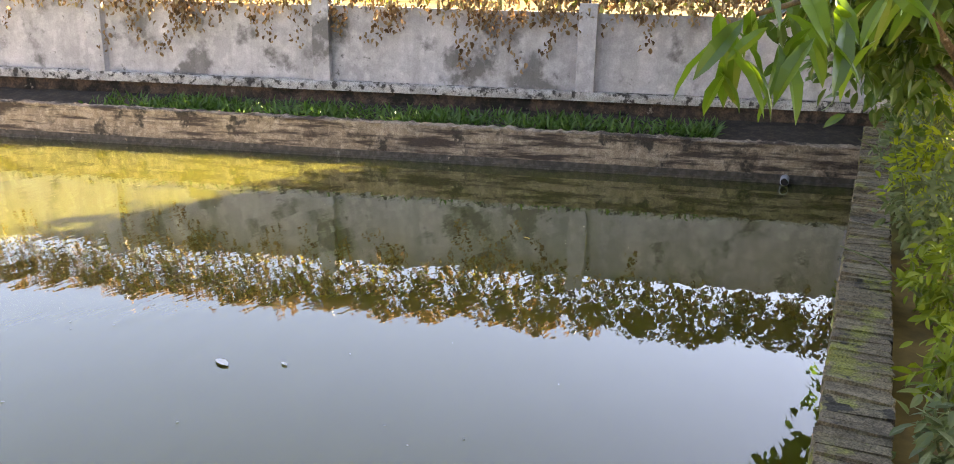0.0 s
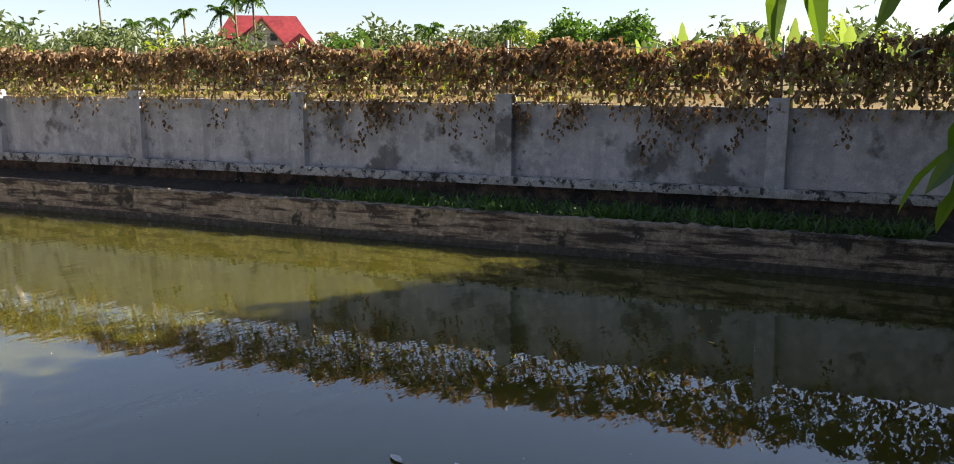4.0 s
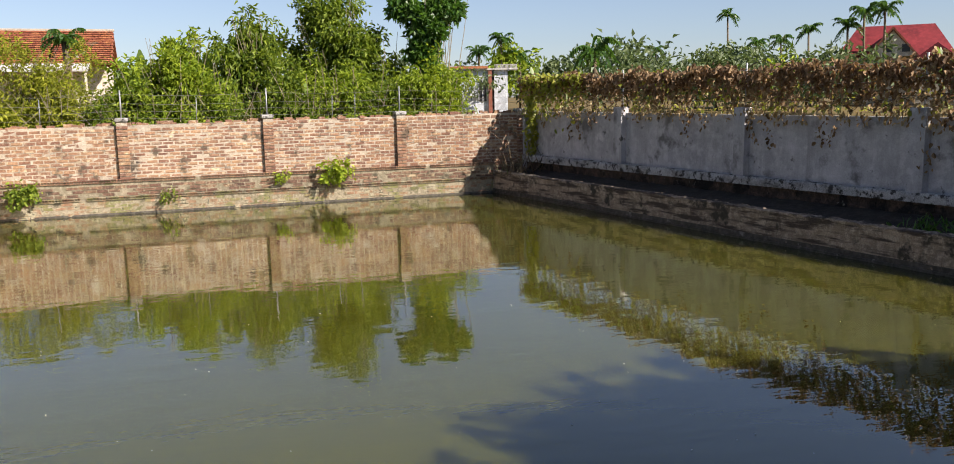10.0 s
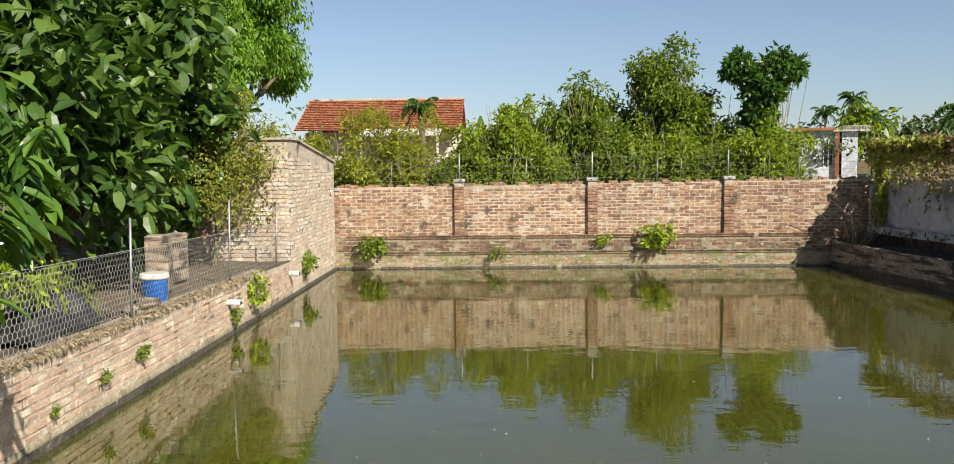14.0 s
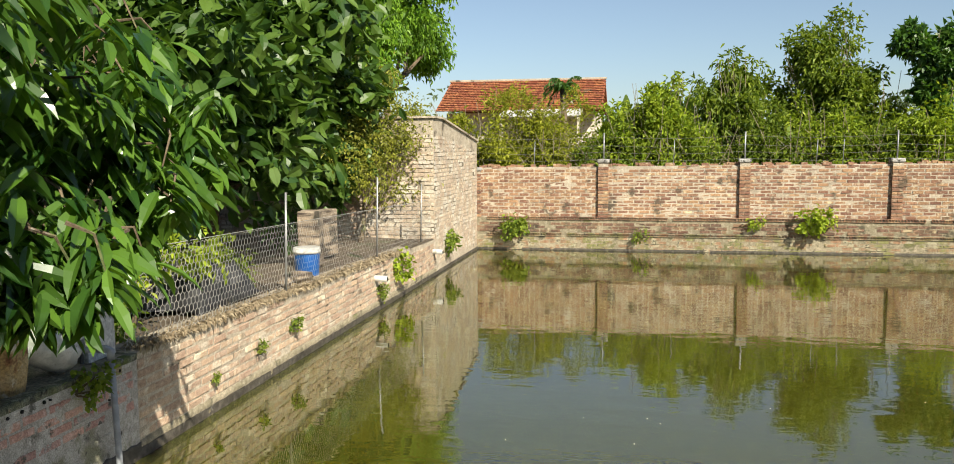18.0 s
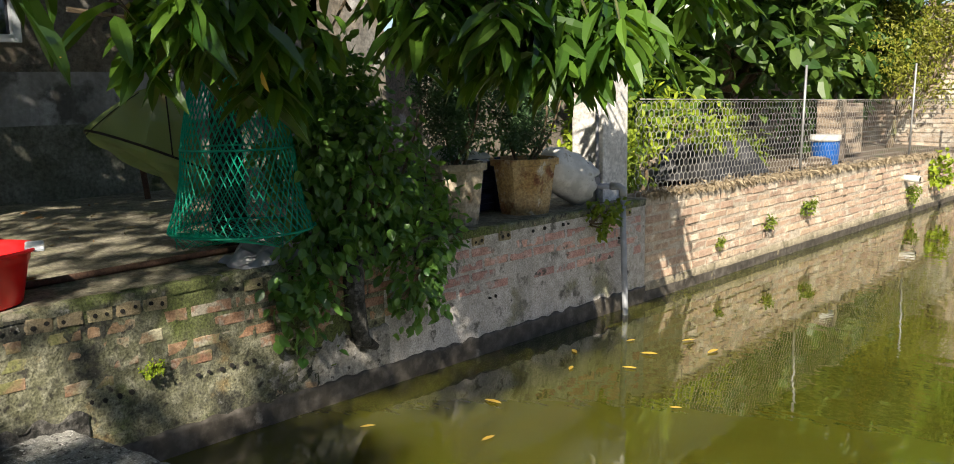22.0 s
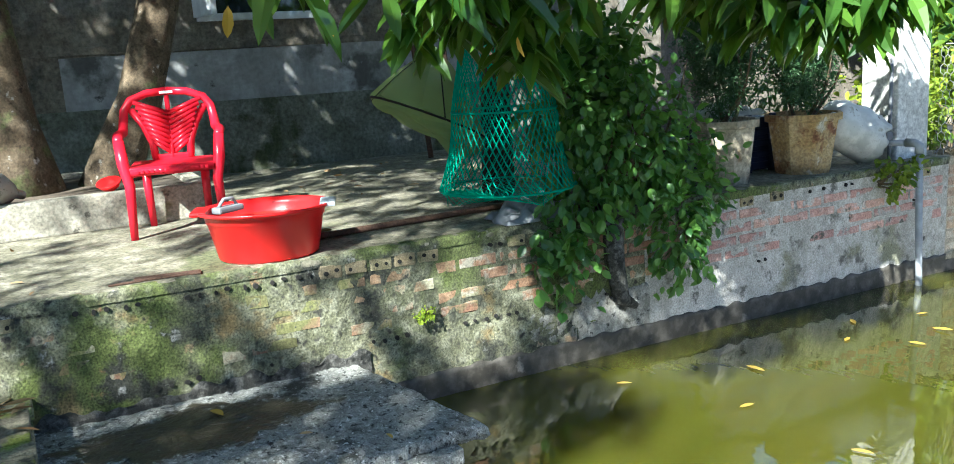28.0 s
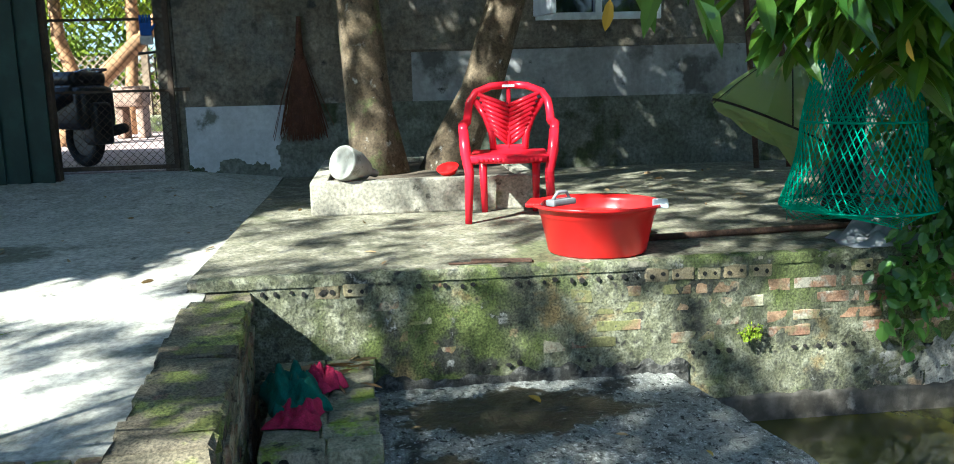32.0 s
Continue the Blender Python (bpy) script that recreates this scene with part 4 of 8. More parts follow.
# ---- trees and houses beyond the walls ----
def tree(name, x, y, z, lobes, trunk_r, clumps, per, spread, size, width, material, label, limbs=5, group="", droop=0.3, hang=0.3, simple=True, shell=0.45, top=None):
    t = thing(name, x, y, z, label=label, category="tree", group=group)
    low = min(l[2] - l[5] for l in lobes)
    mid = Vector(np.mean([l[:3] for l in lobes], 0).tolist())
    fork = Vector((mid.x * 0.3, mid.y * 0.3, max(low, 0.25 * mid.z)))
    rod("trunk", limb((0, 0, -0.1), fork, 0.06, 5), taper(trunk_r, trunk_r * 0.7, 6), BARK, t)
    for l in lobes[:limbs]:
        rod("branch", limb(fork, l[:3], 0.1, 5), taper(trunk_r * 0.55, trunk_r * 0.12, 6), BARK, t, n=6)
    if group == "greenery behind the far wall":
        per, size = int(per * 1.8), size * 0.72
        stems = [tube(limb((rng.normal() * 0.3, rng.normal() * 0.2, 0), (l[0] + rng.normal() * l[3] * 0.7, l[1] - 0.6 * l[4], l[2] + rng.uniform(0.2, 1.0) * l[5]), 0.07, 5), taper(0.022, 0.006, 6), 4) for l in lobes for _ in range(6)]
        v, f = joined(stems)
        tagged(obj("twig_growth", v, f, PALEBARK, t), kind="stuff")
    crown("crown", lobes if name in ("shade_tree", "citrus_tree") else ragged(lobes, seed=int(abs(x * 7 + y * 3)) + 1), clumps, per, spread, size, width, material, t, droop=droop, hang=hang, simple=simple, shell=shell)
    return t


G0 = 0.6
tree("bamboo_bush", -0.9, 21.2, G0, [(0, 0, 1.7, 1.1, 0.9, 1.2), (1.2, 0.2, 1.75, 1.1, 0.8, 1.35), (2.4, 0, 1.6, 1.0, 0.8, 1.2), (-1.2, 0, 1.6, 0.9, 0.8, 1.1), (0.9, -0.5, 1.0, 2.2, 0.6, 0.8), (3.3, -0.2, 1.2, 0.7, 0.5, 0.9)], 0.04, 900, 14, 0.086, 0.13, 0.26, BAMBOO, "feathery yellow-green bush behind the far wall", 5, "greenery behind the far wall", hang=0.1)
tree("green_bush", 3.4, 21.0, G0, [(0, 0, 1.6, 0.8, 0.8, 1.3), (0.9, 0.1, 1.7, 0.8, 0.8, 1.4), (-0.7, 0, 1.4, 0.7, 0.7, 1.1), (0.3, 0.2, 2.6, 0.6, 0.6, 0.7)], 0.05, 462, 12, 0.092, 0.190, 0.4, YOUNG, "bright green leafy bush behind the far wall", 4, "greenery behind the far wall")
tree("drooping_tree", 5.55, 21.6, G0, [(0, 0, 2.4, 0.9, 0.8, 1.2), (0.5, 0, 1.9, 0.7, 0.7, 1.0), (-0.6, 0.1, 2.0, 0.7, 0.7, 1.0), (0.1, 0, 3.2, 0.5, 0.5, 0.5)], 0.07, 363, 11, 0.092, 0.224, 0.28, BUSHG, "tree with drooping pale green leaves", 4, "greenery behind the far wall", hang=1.2)
tree("orchard_tree", 7.65, 22.2, G0, [(0, 0, 3.5, 0.8, 0.8, 1.0), (0.6, 0, 2.9, 0.8, 0.8, 0.9), (-0.6, 0, 2.8, 0.7, 0.8, 1.0), (0.1, -0.3, 2.0, 1.0, 0.6, 0.9)], 0.08, 506, 12, 0.099, 0.179, 0.42, BUSHG, "tall dark orchard tree with a ragged top", 4, "greenery behind the far wall")
tree("orchard_tree", 8.9, 22.6, G0, [(0, 0, 2.4, 0.6, 0.6, 1.0), (0.3, 0, 1.6, 0.8, 0.6, 0.9)], 0.06, 187, 12, 0.092, 0.179, 0.42, BUSHG, "small orchard tree with yellowing leaves", 2, "greenery behind the far wall")
tree("spreading_tree", 10.1, 22.0, G0, [(-0.5, 0, 3.95, 0.35, 0.4, 0.32), (0.5, 0, 3.9, 0.4, 0.4, 0.3), (0, 0, 3.4, 0.45, 0.4, 0.4), (-0.1, 0, 2.9, 0.4, 0.4, 0.35), (0.05, 0, 2.4, 0.3, 0.35, 0.35)], 0.07, 253, 13, 0.086, 0.269, 0.45, DARKG, "dark glossy tree, wide at its top", 4, "greenery behind the far wall", hang=0.0)
tree("green_bush", 9.9, 20.9, G0, [(0, 0, 1.5, 1.0, 0.7, 1.0), (0.4, 0, 1.0, 0.5, 0.5, 0.8), (-1.2, 0, 1.2, 0.9, 0.6, 0.9), (-2.4, 0, 1.2, 0.9, 0.6, 0.9)], 0.05, 462, 12, 0.092, 0.179, 0.35, YOUNG, "loose green thicket behind the far wall", 4, "greenery behind the far wall")
tree("green_bush", 5.0, 20.6, G0, [(0, 0, 1.1, 1.2, 0.5, 0.8), (1.6, 0, 1.0, 1.1, 0.5, 0.8), (-1.6, 0, 1.1, 1.1, 0.5, 0.8)], 0.04, 363, 12, 0.092, 0.157, 0.35, BUSHG, "low dark thicket behind the far wall", 3, "greenery behind the far wall")

for hx, hy, hz, hm in ((-0.2, 20.4, 1.3, BAMBOO), (1.3, 20.5, 1.45, BAMBOO), (2.7, 20.4, 1.35, BUSHG), (4.3, 20.5, 1.6, YOUNG), (6.2, 20.5, 1.45, BUSHG), (7.3, 20.6, 1.6, YOUNG), (8.5, 20.5, 1.5, BUSHG), (9.6, 20.5, 1.35, YOUNG)):
    tree("green_bush", hx, hy, G0, [(0, 0, hz, 0.75, 0.45, 1.0), (0.5, 0.1, hz * 0.7, 0.6, 0.4, 0.8), (-0.5, 0.1, hz * 0.75, 0.6, 0.4, 0.8)], 0.03, 150, 12, 0.1, 0.17, 0.32, hm, "leafy green thicket close behind the far wall", 3, "greenery behind the far wall", hang=0.2)


def banana(x, y, z, h, n, label, spread=1.0):
    t = thing("banana_plant", x, y, z, label=label, category="banana plant", group="banana plants")
    rod("stem", [(0, 0, 0), (0.03, 0, h * 0.3), (0, 0, h * 0.6)], [0.12, 0.1, 0.06], BUSHSTEM, t)
    for k in range(n):
        a = k * 2.4 + rng.uniform(-0.4, 0.4)
        lean = rng.uniform(0.12, 0.75) * spread
        ln = h * rng.uniform(0.45, 0.62)
        vs, fs, m = [], [], 9
        for i in range(m):
            s = i / (m - 1)
            r, zz = ln * lean * s, h * 0.55 + ln * (s * 0.95 - lean * 0.75 * s * s)
            w = 0.12 * h * 0.5 * math.sin(math.pi * min(0.97, 0.12 + 0.86 * s)) + 0.012
            px, py, qx, qy = math.cos(a), math.sin(a), -math.sin(a), math.cos(a)
            tear = w * (1 + 0.25 * ((i % 2) - 0.5))
            vs += [(px * r + qx * tear, py * r + qy * tear, zz - 0.3 * w), (px * r, py * r, zz), (px * r - qx * tear, py * r - qy * tear, zz - 0.3 * w)]
        for i in range(m - 1):
            fs += [(3 * i, 3 * i + 1, 3 * i + 4, 3 * i + 3), (3 * i + 1, 3 * i + 2, 3 * i + 5, 3 * i + 4)]
        obj("leaf", vs, fs, BANANA, t, smooth=True)
    return t


BUSHSTEM = mat("green_stem", (0.12, 0.15, 0.05), rough=0.7, scale=6, bump=0.1)
banana(4.4, 21.6, G0, 3.0, 8, "broad-leaved banana plant behind the far wall")
banana(3.1, 21.6, G0, 2.8, 7, "broad-leaved banana plant behind the far wall")
banana(7.0, 21.3, G0, 2.2, 6, "young banana plant behind the far wall")
for bx, by, bh in ((38, 10.5, 4.4), (39, 8.2, 4.6), (38, 6.2, 4.2), (40, 4.5, 4.6), (37, 2.6, 4.0), (39, 12.5, 3.8), (50, 36, 5), (52, 43, 5)):
    banana(bx, by, G0, bh * 0.84, 12, "banana plant in the fields beyond the grey wall", 1.3)


def palm(x, y, z, h, r, label, trunk=0.12):
    t = thing("palm_tree", x, y, z, label=label, category="palm", group="palms on the skyline")
    rod("trunk", [(0, 0, 0), (0.1, 0, h * 0.5), (0.0, 0.1, h)], [trunk * 1.2, trunk, trunk * 0.8], BARK, t)
    at, ah = [], []
    for k in range(13):
        a, up = k * 2.4, rng.uniform(0.0, 1.7)
        for s in np.linspace(0.1, 1, 12):
            p = np.array([math.cos(a) * r * s, math.sin(a) * r * s, h + r * (up * s - 1.05 * s * s)])
            for sd in (-1, 1):
                at.append(p)
                ah.append((-math.sin(a) * sd + 0.6 * math.cos(a), math.cos(a) * sd + 0.6 * math.sin(a), -0.5))
    leaves("fronds", at, ah, r * 0.36, 0.15, DARKG, t, simple=True, droop=0.5)
    return t


for px, py, pz in ((70, 90.7, 12.0), (70, 76.4, 9.0), (66, 66.5, 8.7), (66, 62, 9.8), (67, 65.5, 10.0), (70, 80.8, 8.3), (39.5, 90, 8.9), (36.8, 90, 7.4), (41.7, 90, 7.1), (70, 44.1, 6.5), (70, 35.6, 6.5), (70, 107, 8.6), (70, 85, 8.4)):
    palm(px, py, G0, pz - G0 - 0.4, 1.25, "slim areca palm standing on the skyline")
palm(38.4, 66, G0, 5.4, 1.9, "bushy coconut palm beyond the far corner", 0.2)
palm(0.75, 30, G0, 3.6, 0.6, "small fan of palm fronds before the tiled roof")


def far_tree(x, y, h, w, material, label):
    n = 5
    lobes = [(rng.normal() * w * 0.3, rng.normal() * w * 0.3, h * rng.uniform(0.45, 0.75), w * rng.uniform(0.35, 0.55), w * rng.uniform(0.35, 0.55), h * rng.uniform(0.22, 0.32)) for _ in range(n)]
    tree("far_tree", x, y, G0, lobes, 0.14, 110, 9, h * 0.055, h * 0.1, 0.5, material, label, 3, "trees on the skyline")


tree("round_tree", 50, 21.3, G0, [(0, 0, 3.4, 1.5, 1.5, 1.4), (0.3, 0.9, 2.7, 1.2, 1.2, 1.2), (0, -1, 2.8, 1.0, 1.0, 1.1)], 0.14, 320, 11, 0.25, 0.34, 0.5, DARKG, "leafy green tree in the fields", 3, "trees on the skyline")
tree("round_tree", 50, 17.8, G0, [(0, 0, 3.6, 1.3, 1.3, 1.3), (0.3, 0.8, 2.7, 1.1, 1.1, 1.1), (0, -0.9, 2.6, 1.1, 1.1, 1.0)], 0.14, 320, 11, 0.25, 0.34, 0.5, DARKG, "leafy green tree in the fields", 3, "trees on the skyline")
tree("round_tree", 66, 51, G0, [(0, 0, 3.6, 2.6, 2.6, 2.2), (0.6, 2, 3.0, 2, 2, 1.8)], 0.2, 330, 11, 0.3, 0.42, 0.5, DARKG, "dark round-headed tree on the skyline", 2, "trees on the skyline")
for k in range(46):
    a = radians(-8 + 88 * k / 45 + rng.uniform(-0.8, 0.8))
    r = rng.uniform(58, 86)
    if 38 < math.degrees(a) < 45.5 or 63 < math.degrees(a) < 71:
        r = 100
    far_tree(3 + r * math.cos(a), r * math.sin(a), rng.uniform(3.2, 5.6) * r / 72, rng.uniform(4, 6), FARG if k % 3 else YOUNG, "tree in the green belt on the skyline")
for k in range(54):
    deg = -6 + 74 * k / 53
    if 37.5 < deg < 46 or 62 < deg < 72:
        continue
    far_tree(3 + 92 * math.cos(radians(deg)), 92 * math.sin(radians(deg)), 5.4 + 1.5 * math.sin(k * 2.3) + 0.9 * math.sin(k * 5.1), 8.5, FARG, "tree in the green belt on the skyline")
for k in range(9):
    a = radians(84 + 8 * k + rng.uniform(-1, 1))
    far_tree(3 + 62 * math.cos(a), 62 * math.sin(a), rng.uniform(4.2, 5.6), 6, FARG, "tree in the green belt on the skyline")

ROOFRED = mat("red_sheet_roof", (0.2, 0.028, 0.03), rough=0.5, scale=3, bump=0.1)
CREAM = mat("cream_render", (0.62, 0.55, 0.42), rough=0.9, scale=3, bump=0.1)
WHITE = mat("white_render", (0.62, 0.65, 0.68), rough=0.9, scale=3, bump=0.1, streak=(0.33, 0.35, 0.36))
TERRACOTTA = mat("terracotta_tile", (0.33, 0.115, 0.05), (0.23, 0.08, 0.04), (0.42, 0.17, 0.085), 6, 0.9, 0.4, [((0.2, 0.13, 0.08), 0.3, 1.5)], rnd=0.25, island=True)
TILEGREY = mat("grey_sheet", (0.5, 0.48, 0.44), rough=0.8, scale=4, bump=0.2)
DARKGLASS = mat("dark_opening", (0.03, 0.03, 0.032), rough=0.3, bump=0)
BROWN = mat("brown_column", (0.28, 0.1, 0.06), rough=0.8, scale=4, bump=0.1)

red = thing("red_roof_house", 71, 65.5, 0.6, -47, label="cream house with a steep red sheet roof", category="house")
part("wall", boxed((-4.7, -3, 0), (4.7, 3, 4.6)), CREAM, red)


def prism(bm, ring0, ring1):
    a, b = [bm.verts.new(p) for p in ring0], [bm.verts.new(p) for p in ring1]
    bm.faces.new(a)
    bm.faces.new(b)
    for i in range(len(a)):
        bm.faces.new((a[i], a[(i + 1) % len(a)], b[(i + 1) % len(b)], b[i]))
    return bm


bm = bmesh.new()
c = [bm.verts.new(p) for p in ((-5.2, -3.4, 4.6), (5.2, -3.4, 4.6), (5.2, 3.4, 4.6), (-5.2, 3.4, 4.6), (-3.4, 0, 7.7), (3.3, 0, 7.7))]
for q in ((0, 1, 5, 4), (1, 2, 5), (2, 3, 4, 5), (3, 0, 4), (0, 3, 2, 1)):
    bm.faces.new([c[i] for i in q])
part("roof", bm, ROOFRED, red)
part("gable", prism(bmesh.new(), [(-2.3, -3.9, 4.6), (1.9, -3.9, 4.6), (-0.2, -3.9, 7.0)], [(-2.3, -0.5, 4.6), (1.9, -0.5, 4.6), (-0.2, -0.5, 7.0)]), CREAM, red, "cream gable wall")
for s in (-1, 1):
    e = (-2.6 if s < 0 else 2.2)
    part("gable_roof", prism(bmesh.new(), [(-0.2, -4.2, 7.35), (e, -4.2, 4.5), (e, -4.2, 4.25), (-0.2, -4.2, 7.1)], [(-0.2, -0.3, 7.35), (e, -0.3, 4.5), (e, -0.3, 4.25), (-0.2, -0.3, 7.1)]), TERRACOTTA, red)
part("porch_roof", prism(bmesh.new(), [(1.6, -5.4, 4.2), (5.4, -5.4, 4.2), (3.5, -5.4, 5.7)], [(1.6, -2.8, 4.2), (5.4, -2.8, 4.2), (3.5, -2.8, 5.7)]), ROOFRED, red)
part("porch", boxed((1.9, -5.2, 0), (5.1, -3, 4.2)), CREAM, red)
for x in (-3.6, -0.9, 0.6):
    part("window", boxed((x, -3.05 if x < -3 else -3.93, 5.0 if x > -3 else 2.2), (x + 0.7, -2.9 if x < -3 else -3.85, 5.7 if x > -3 else 3.6)), DARKGLASS, red)

tiled = thing("tiled_house", -2.2, 42, 0.6, 0, label="old low house with a terracotta tile roof", category="house")
part("wall", boxed((-3.6, -1.2, 0), (3.6, 3.5, 3.2)), CREAM, tiled)
bm = prism(bmesh.new(), [(-3.9, -2.3, 3.25), (-3.9, 1.2, 4.85), (-3.9, 4.6, 3.25), (-3.9, 1.2, 4.6)], [(3.85, -2.3, 3.25), (3.85, 1.2, 4.85), (3.85, 4.6, 3.25), (3.85, 1.2, 4.6)])
part("roof", bm, TERRACOTTA, tiled)
rows, sizes = [], []
for j in range(17):
    for i in range(48):
        s = (j + 0.5) / 17
        rows.append((-3.78 + i * 0.16 + 0.08 * (j % 2), -2.3 + 3.5 * s, 3.27 + 1.6 * s, rng.normal() * 0.03))
        sizes.append((0.145, 0.25, 0.05))
tagged(many_boxes("roof_tiles", rows, sizes, TERRACOTTA, tiled), kind="stuff")
part("ridge", boxed((-3.95, 1.08, 4.84), (3.9, 1.32, 4.95), bevel=0.03), MORTAR, tiled)
part("awning", prism(bmesh.new(), [(-0.6, -4.0, 2.95), (3.0, -4.0, 2.95), (3.0, -4.0, 2.9), (-0.6, -4.0, 2.9)], [(-0.6, -2.0, 3.35), (3.0, -2.0, 3.35), (3.0, -2.0, 3.3), (-0.6, -2.0, 3.3)]), TILEGREY, tiled, "pale sheet awning")
for x in (-0.5, 2.9):
    part("awning_post", boxed((x - 0.05, -3.95, 0), (x + 0.05, -3.85, 2.95)), CREAM, tiled)

white = thing("white_house", 31.4, 76, 0.6, -22, label="white flat-roofed house with a brown column and a roof rail", category="house")
white.matrix_basis = white.matrix_basis @ Matrix.Diagonal((0.66, 1, 1, 1))
part("wall", boxed((-3.6, -2, 0), (1.65, 3, 4.0)), WHITE, white)
part("wall", boxed((2.45, -2, 0), (4.3, 3, 4.0)), WHITE, white)
part("back_wall", boxed((1.65, -0.6, 0), (2.45, 3, 4.0)), WHITE, white)
part("roof_slab", boxed((-3.8, -2.3, 4.0), (4.5, 3.2, 4.14)), TILEGREY, white)
part("column", boxed((1.65, -2.25, 0), (2.15, -1.9, 4.0)), BROWN, white)
part("door", boxed((2.15, -1.2, 0), (2.45, -1.1, 3.4)), DARKGLASS, white)
win = part("window", boxed((0.35, -2.05, 1.2), (1.4, -1.97, 3.1)), DARKGLASS, white)
for x in (0.3, 0.85, 1.4):
    part("frame", boxed((x - 0.05, -2.09, 1.15), (x + 0.05, -1.99, 3.15)), WHITE, win)
part("rail", boxed((2.5, -2.2, 4.42), (5.6, -2.1, 4.48)), TILEGREY, white)
for k in range(18):
    part("baluster", boxed((2.55 + 0.175 * k, -2.19, 4.14), (2.63 + 0.175 * k, -2.11, 4.42)), TILEGREY, white)
part("balcony_slab", boxed((4.3, -2.3, 4.0), (5.7, 0.5, 4.14)), TILEGREY, white)
part("tile_edge", boxed((-3.8, -2.4, 4.14), (1.6, -1.6, 4.36)), TERRACOTTA, white, "strip of red roof tiles")
for bx, by, bh in ((23.4, 45, 3.3), (24.6, 46, 3.0), (25.9, 46, 3.1)):
    banana(bx, by, G0, bh, 8, "yellow-green banana plant beyond the pond's far corner", 1.2)

# ---- trees beside and over the pond ----
def rosettes(name, centres, n, length, parent, material=MANGO, label="", out=(0, 0, 0), hang=0.75):
    """Whorls of long drooping leaves at the ends of twigs."""
    c = np.asarray(centres, float)
    k = len(c)
    a = rng.uniform(0, 2 * math.pi, (k, n)) + np.linspace(0, 2 * math.pi, n)[None]
    tilt = rng.uniform(-0.1, 0.5, (k, n)) - hang
    ah = np.stack([np.cos(a), np.sin(a), tilt], -1).reshape(-1, 3) + np.array(out)
    at = np.repeat(c, n, 0) + rng.normal(size=(k * n, 3)) * 0.035
    return leaves(name, at, ah, length * rng.uniform(0.65, 1.2, k * n), 0.27, material, parent, label, droop=0.3, fold=0.5, roll=0.35)


def lobe_points(lobes, count, shell=0.2):
    return in_lobes(lobes, count, shell)[0]


mango = thing("mango_tree", -2.25, 0.55, PATIO_Z, label="mango tree in a planter, its boughs hanging over the pond", category="tree", group="mango trees")
B = Vector((2.25, -0.55, -PATIO_Z))


def local(p):
    return tuple(Vector(p) + B)


rod("trunk", [local(p) for p in ((-2.28, 0.56, 0.9), (-2.34, 0.5, 1.35), (-2.42, 0.46, 1.9), (-2.5, 0.42, 2.6), (-2.4, 0.5, 3.4))], [0.2, 0.155, 0.145, 0.135, 0.12], BARK, mango, n=14)
boughs = [((-2.4, 0.5, 3.2), (-0.5, 2.4, 3.3), (1.1, 3.6, 2.5)), ((-2.4, 0.5, 3.3), (-0.3, 1.0, 3.3), (1.2, 1.7, 2.3)),
          ((-2.4, 0.5, 3.0), (-1.2, 3.0, 3.4), (0.1, 5.0, 3.1)), ((-2.4, 0.5, 3.4), (-3.0, 0.0, 4.2), (-3.4, -0.6, 4.6))]
for a, m, b in boughs:
    pts = [Vector(a).lerp(Vector(m), s) for s in (0, 0.5)] + [Vector(m).lerp(Vector(b), s) for s in (0, 0.35, 0.7, 1)]
    rod("bough", [local(p) for p in pts], taper(0.085, 0.02, 6), BARK, mango)
side = [(1.0, 4.5, 2.2, 0.38, 0.36, 0.4), (1.05, 4.35, 2.5, 0.4, 0.4, 0.35), (1.05, 3.9, 2.1, 0.45, 0.55, 0.5), (1.1, 3.8, 2.35, 0.45, 0.45, 0.3), (1.3, 3.05, 2.7, 0.5, 0.5, 0.5), (1.6, 2.4, 2.6, 0.35, 0.4, 0.4), (0.95, 4.2, 2.1, 0.35, 0.35, 0.35), (1.2, 3.1, 2.1, 0.45, 0.5, 0.4), (0.4, 3.1, 2.9, 0.7, 0.9, 0.45), (0.7, 2.2, 2.5, 0.6, 0.6, 0.35), (-1.2, 4.8, 3.0, 1.0, 0.8, 0.5), (-2.2, 4.4, 2.9, 0.9, 0.9, 0.6), (-1.5, 5.6, 2.7, 0.8, 0.5, 0.6)]
low = [(0.85, 1.95, 1.82, 0.25, 0.22, 0.22), (0.85, 2.3, 1.76, 0.25, 0.25, 0.22), (1.15, 3.0, 1.86, 0.35, 0.4, 0.22), (0.9, 3.8, 1.86, 0.4, 0.5, 0.2), (1.8, 1.85, 2.0, 0.18, 0.22, 0.15), (1.4, 3.2, 1.75, 0.3, 0.3, 0.2)]
high = [(-1.6, 0.6, 4.2, 1.8, 1.6, 0.6), (-2.8, -0.6, 4.0, 1.2, 1.2, 0.5), (-2.8, 2.8, 3.9, 1.0, 1.5, 0.5), (-0.4, 2.6, 3.7, 1.5, 1.7, 0.6), (0.9, 1.5, 3.7, 1.1, 1.2, 0.45), (-0.6, 4.6, 3.7, 1.3, 1.4, 0.5), (0.1, 2.8, 3.4, 0.8, 1.0, 0.4)]
pts = np.concatenate([lobe_points(side, 480, 0.1), lobe_points(low, 142, 0.1)])
rosettes("hanging_leaves", pts + np.array(B), 13, 0.195, mango)
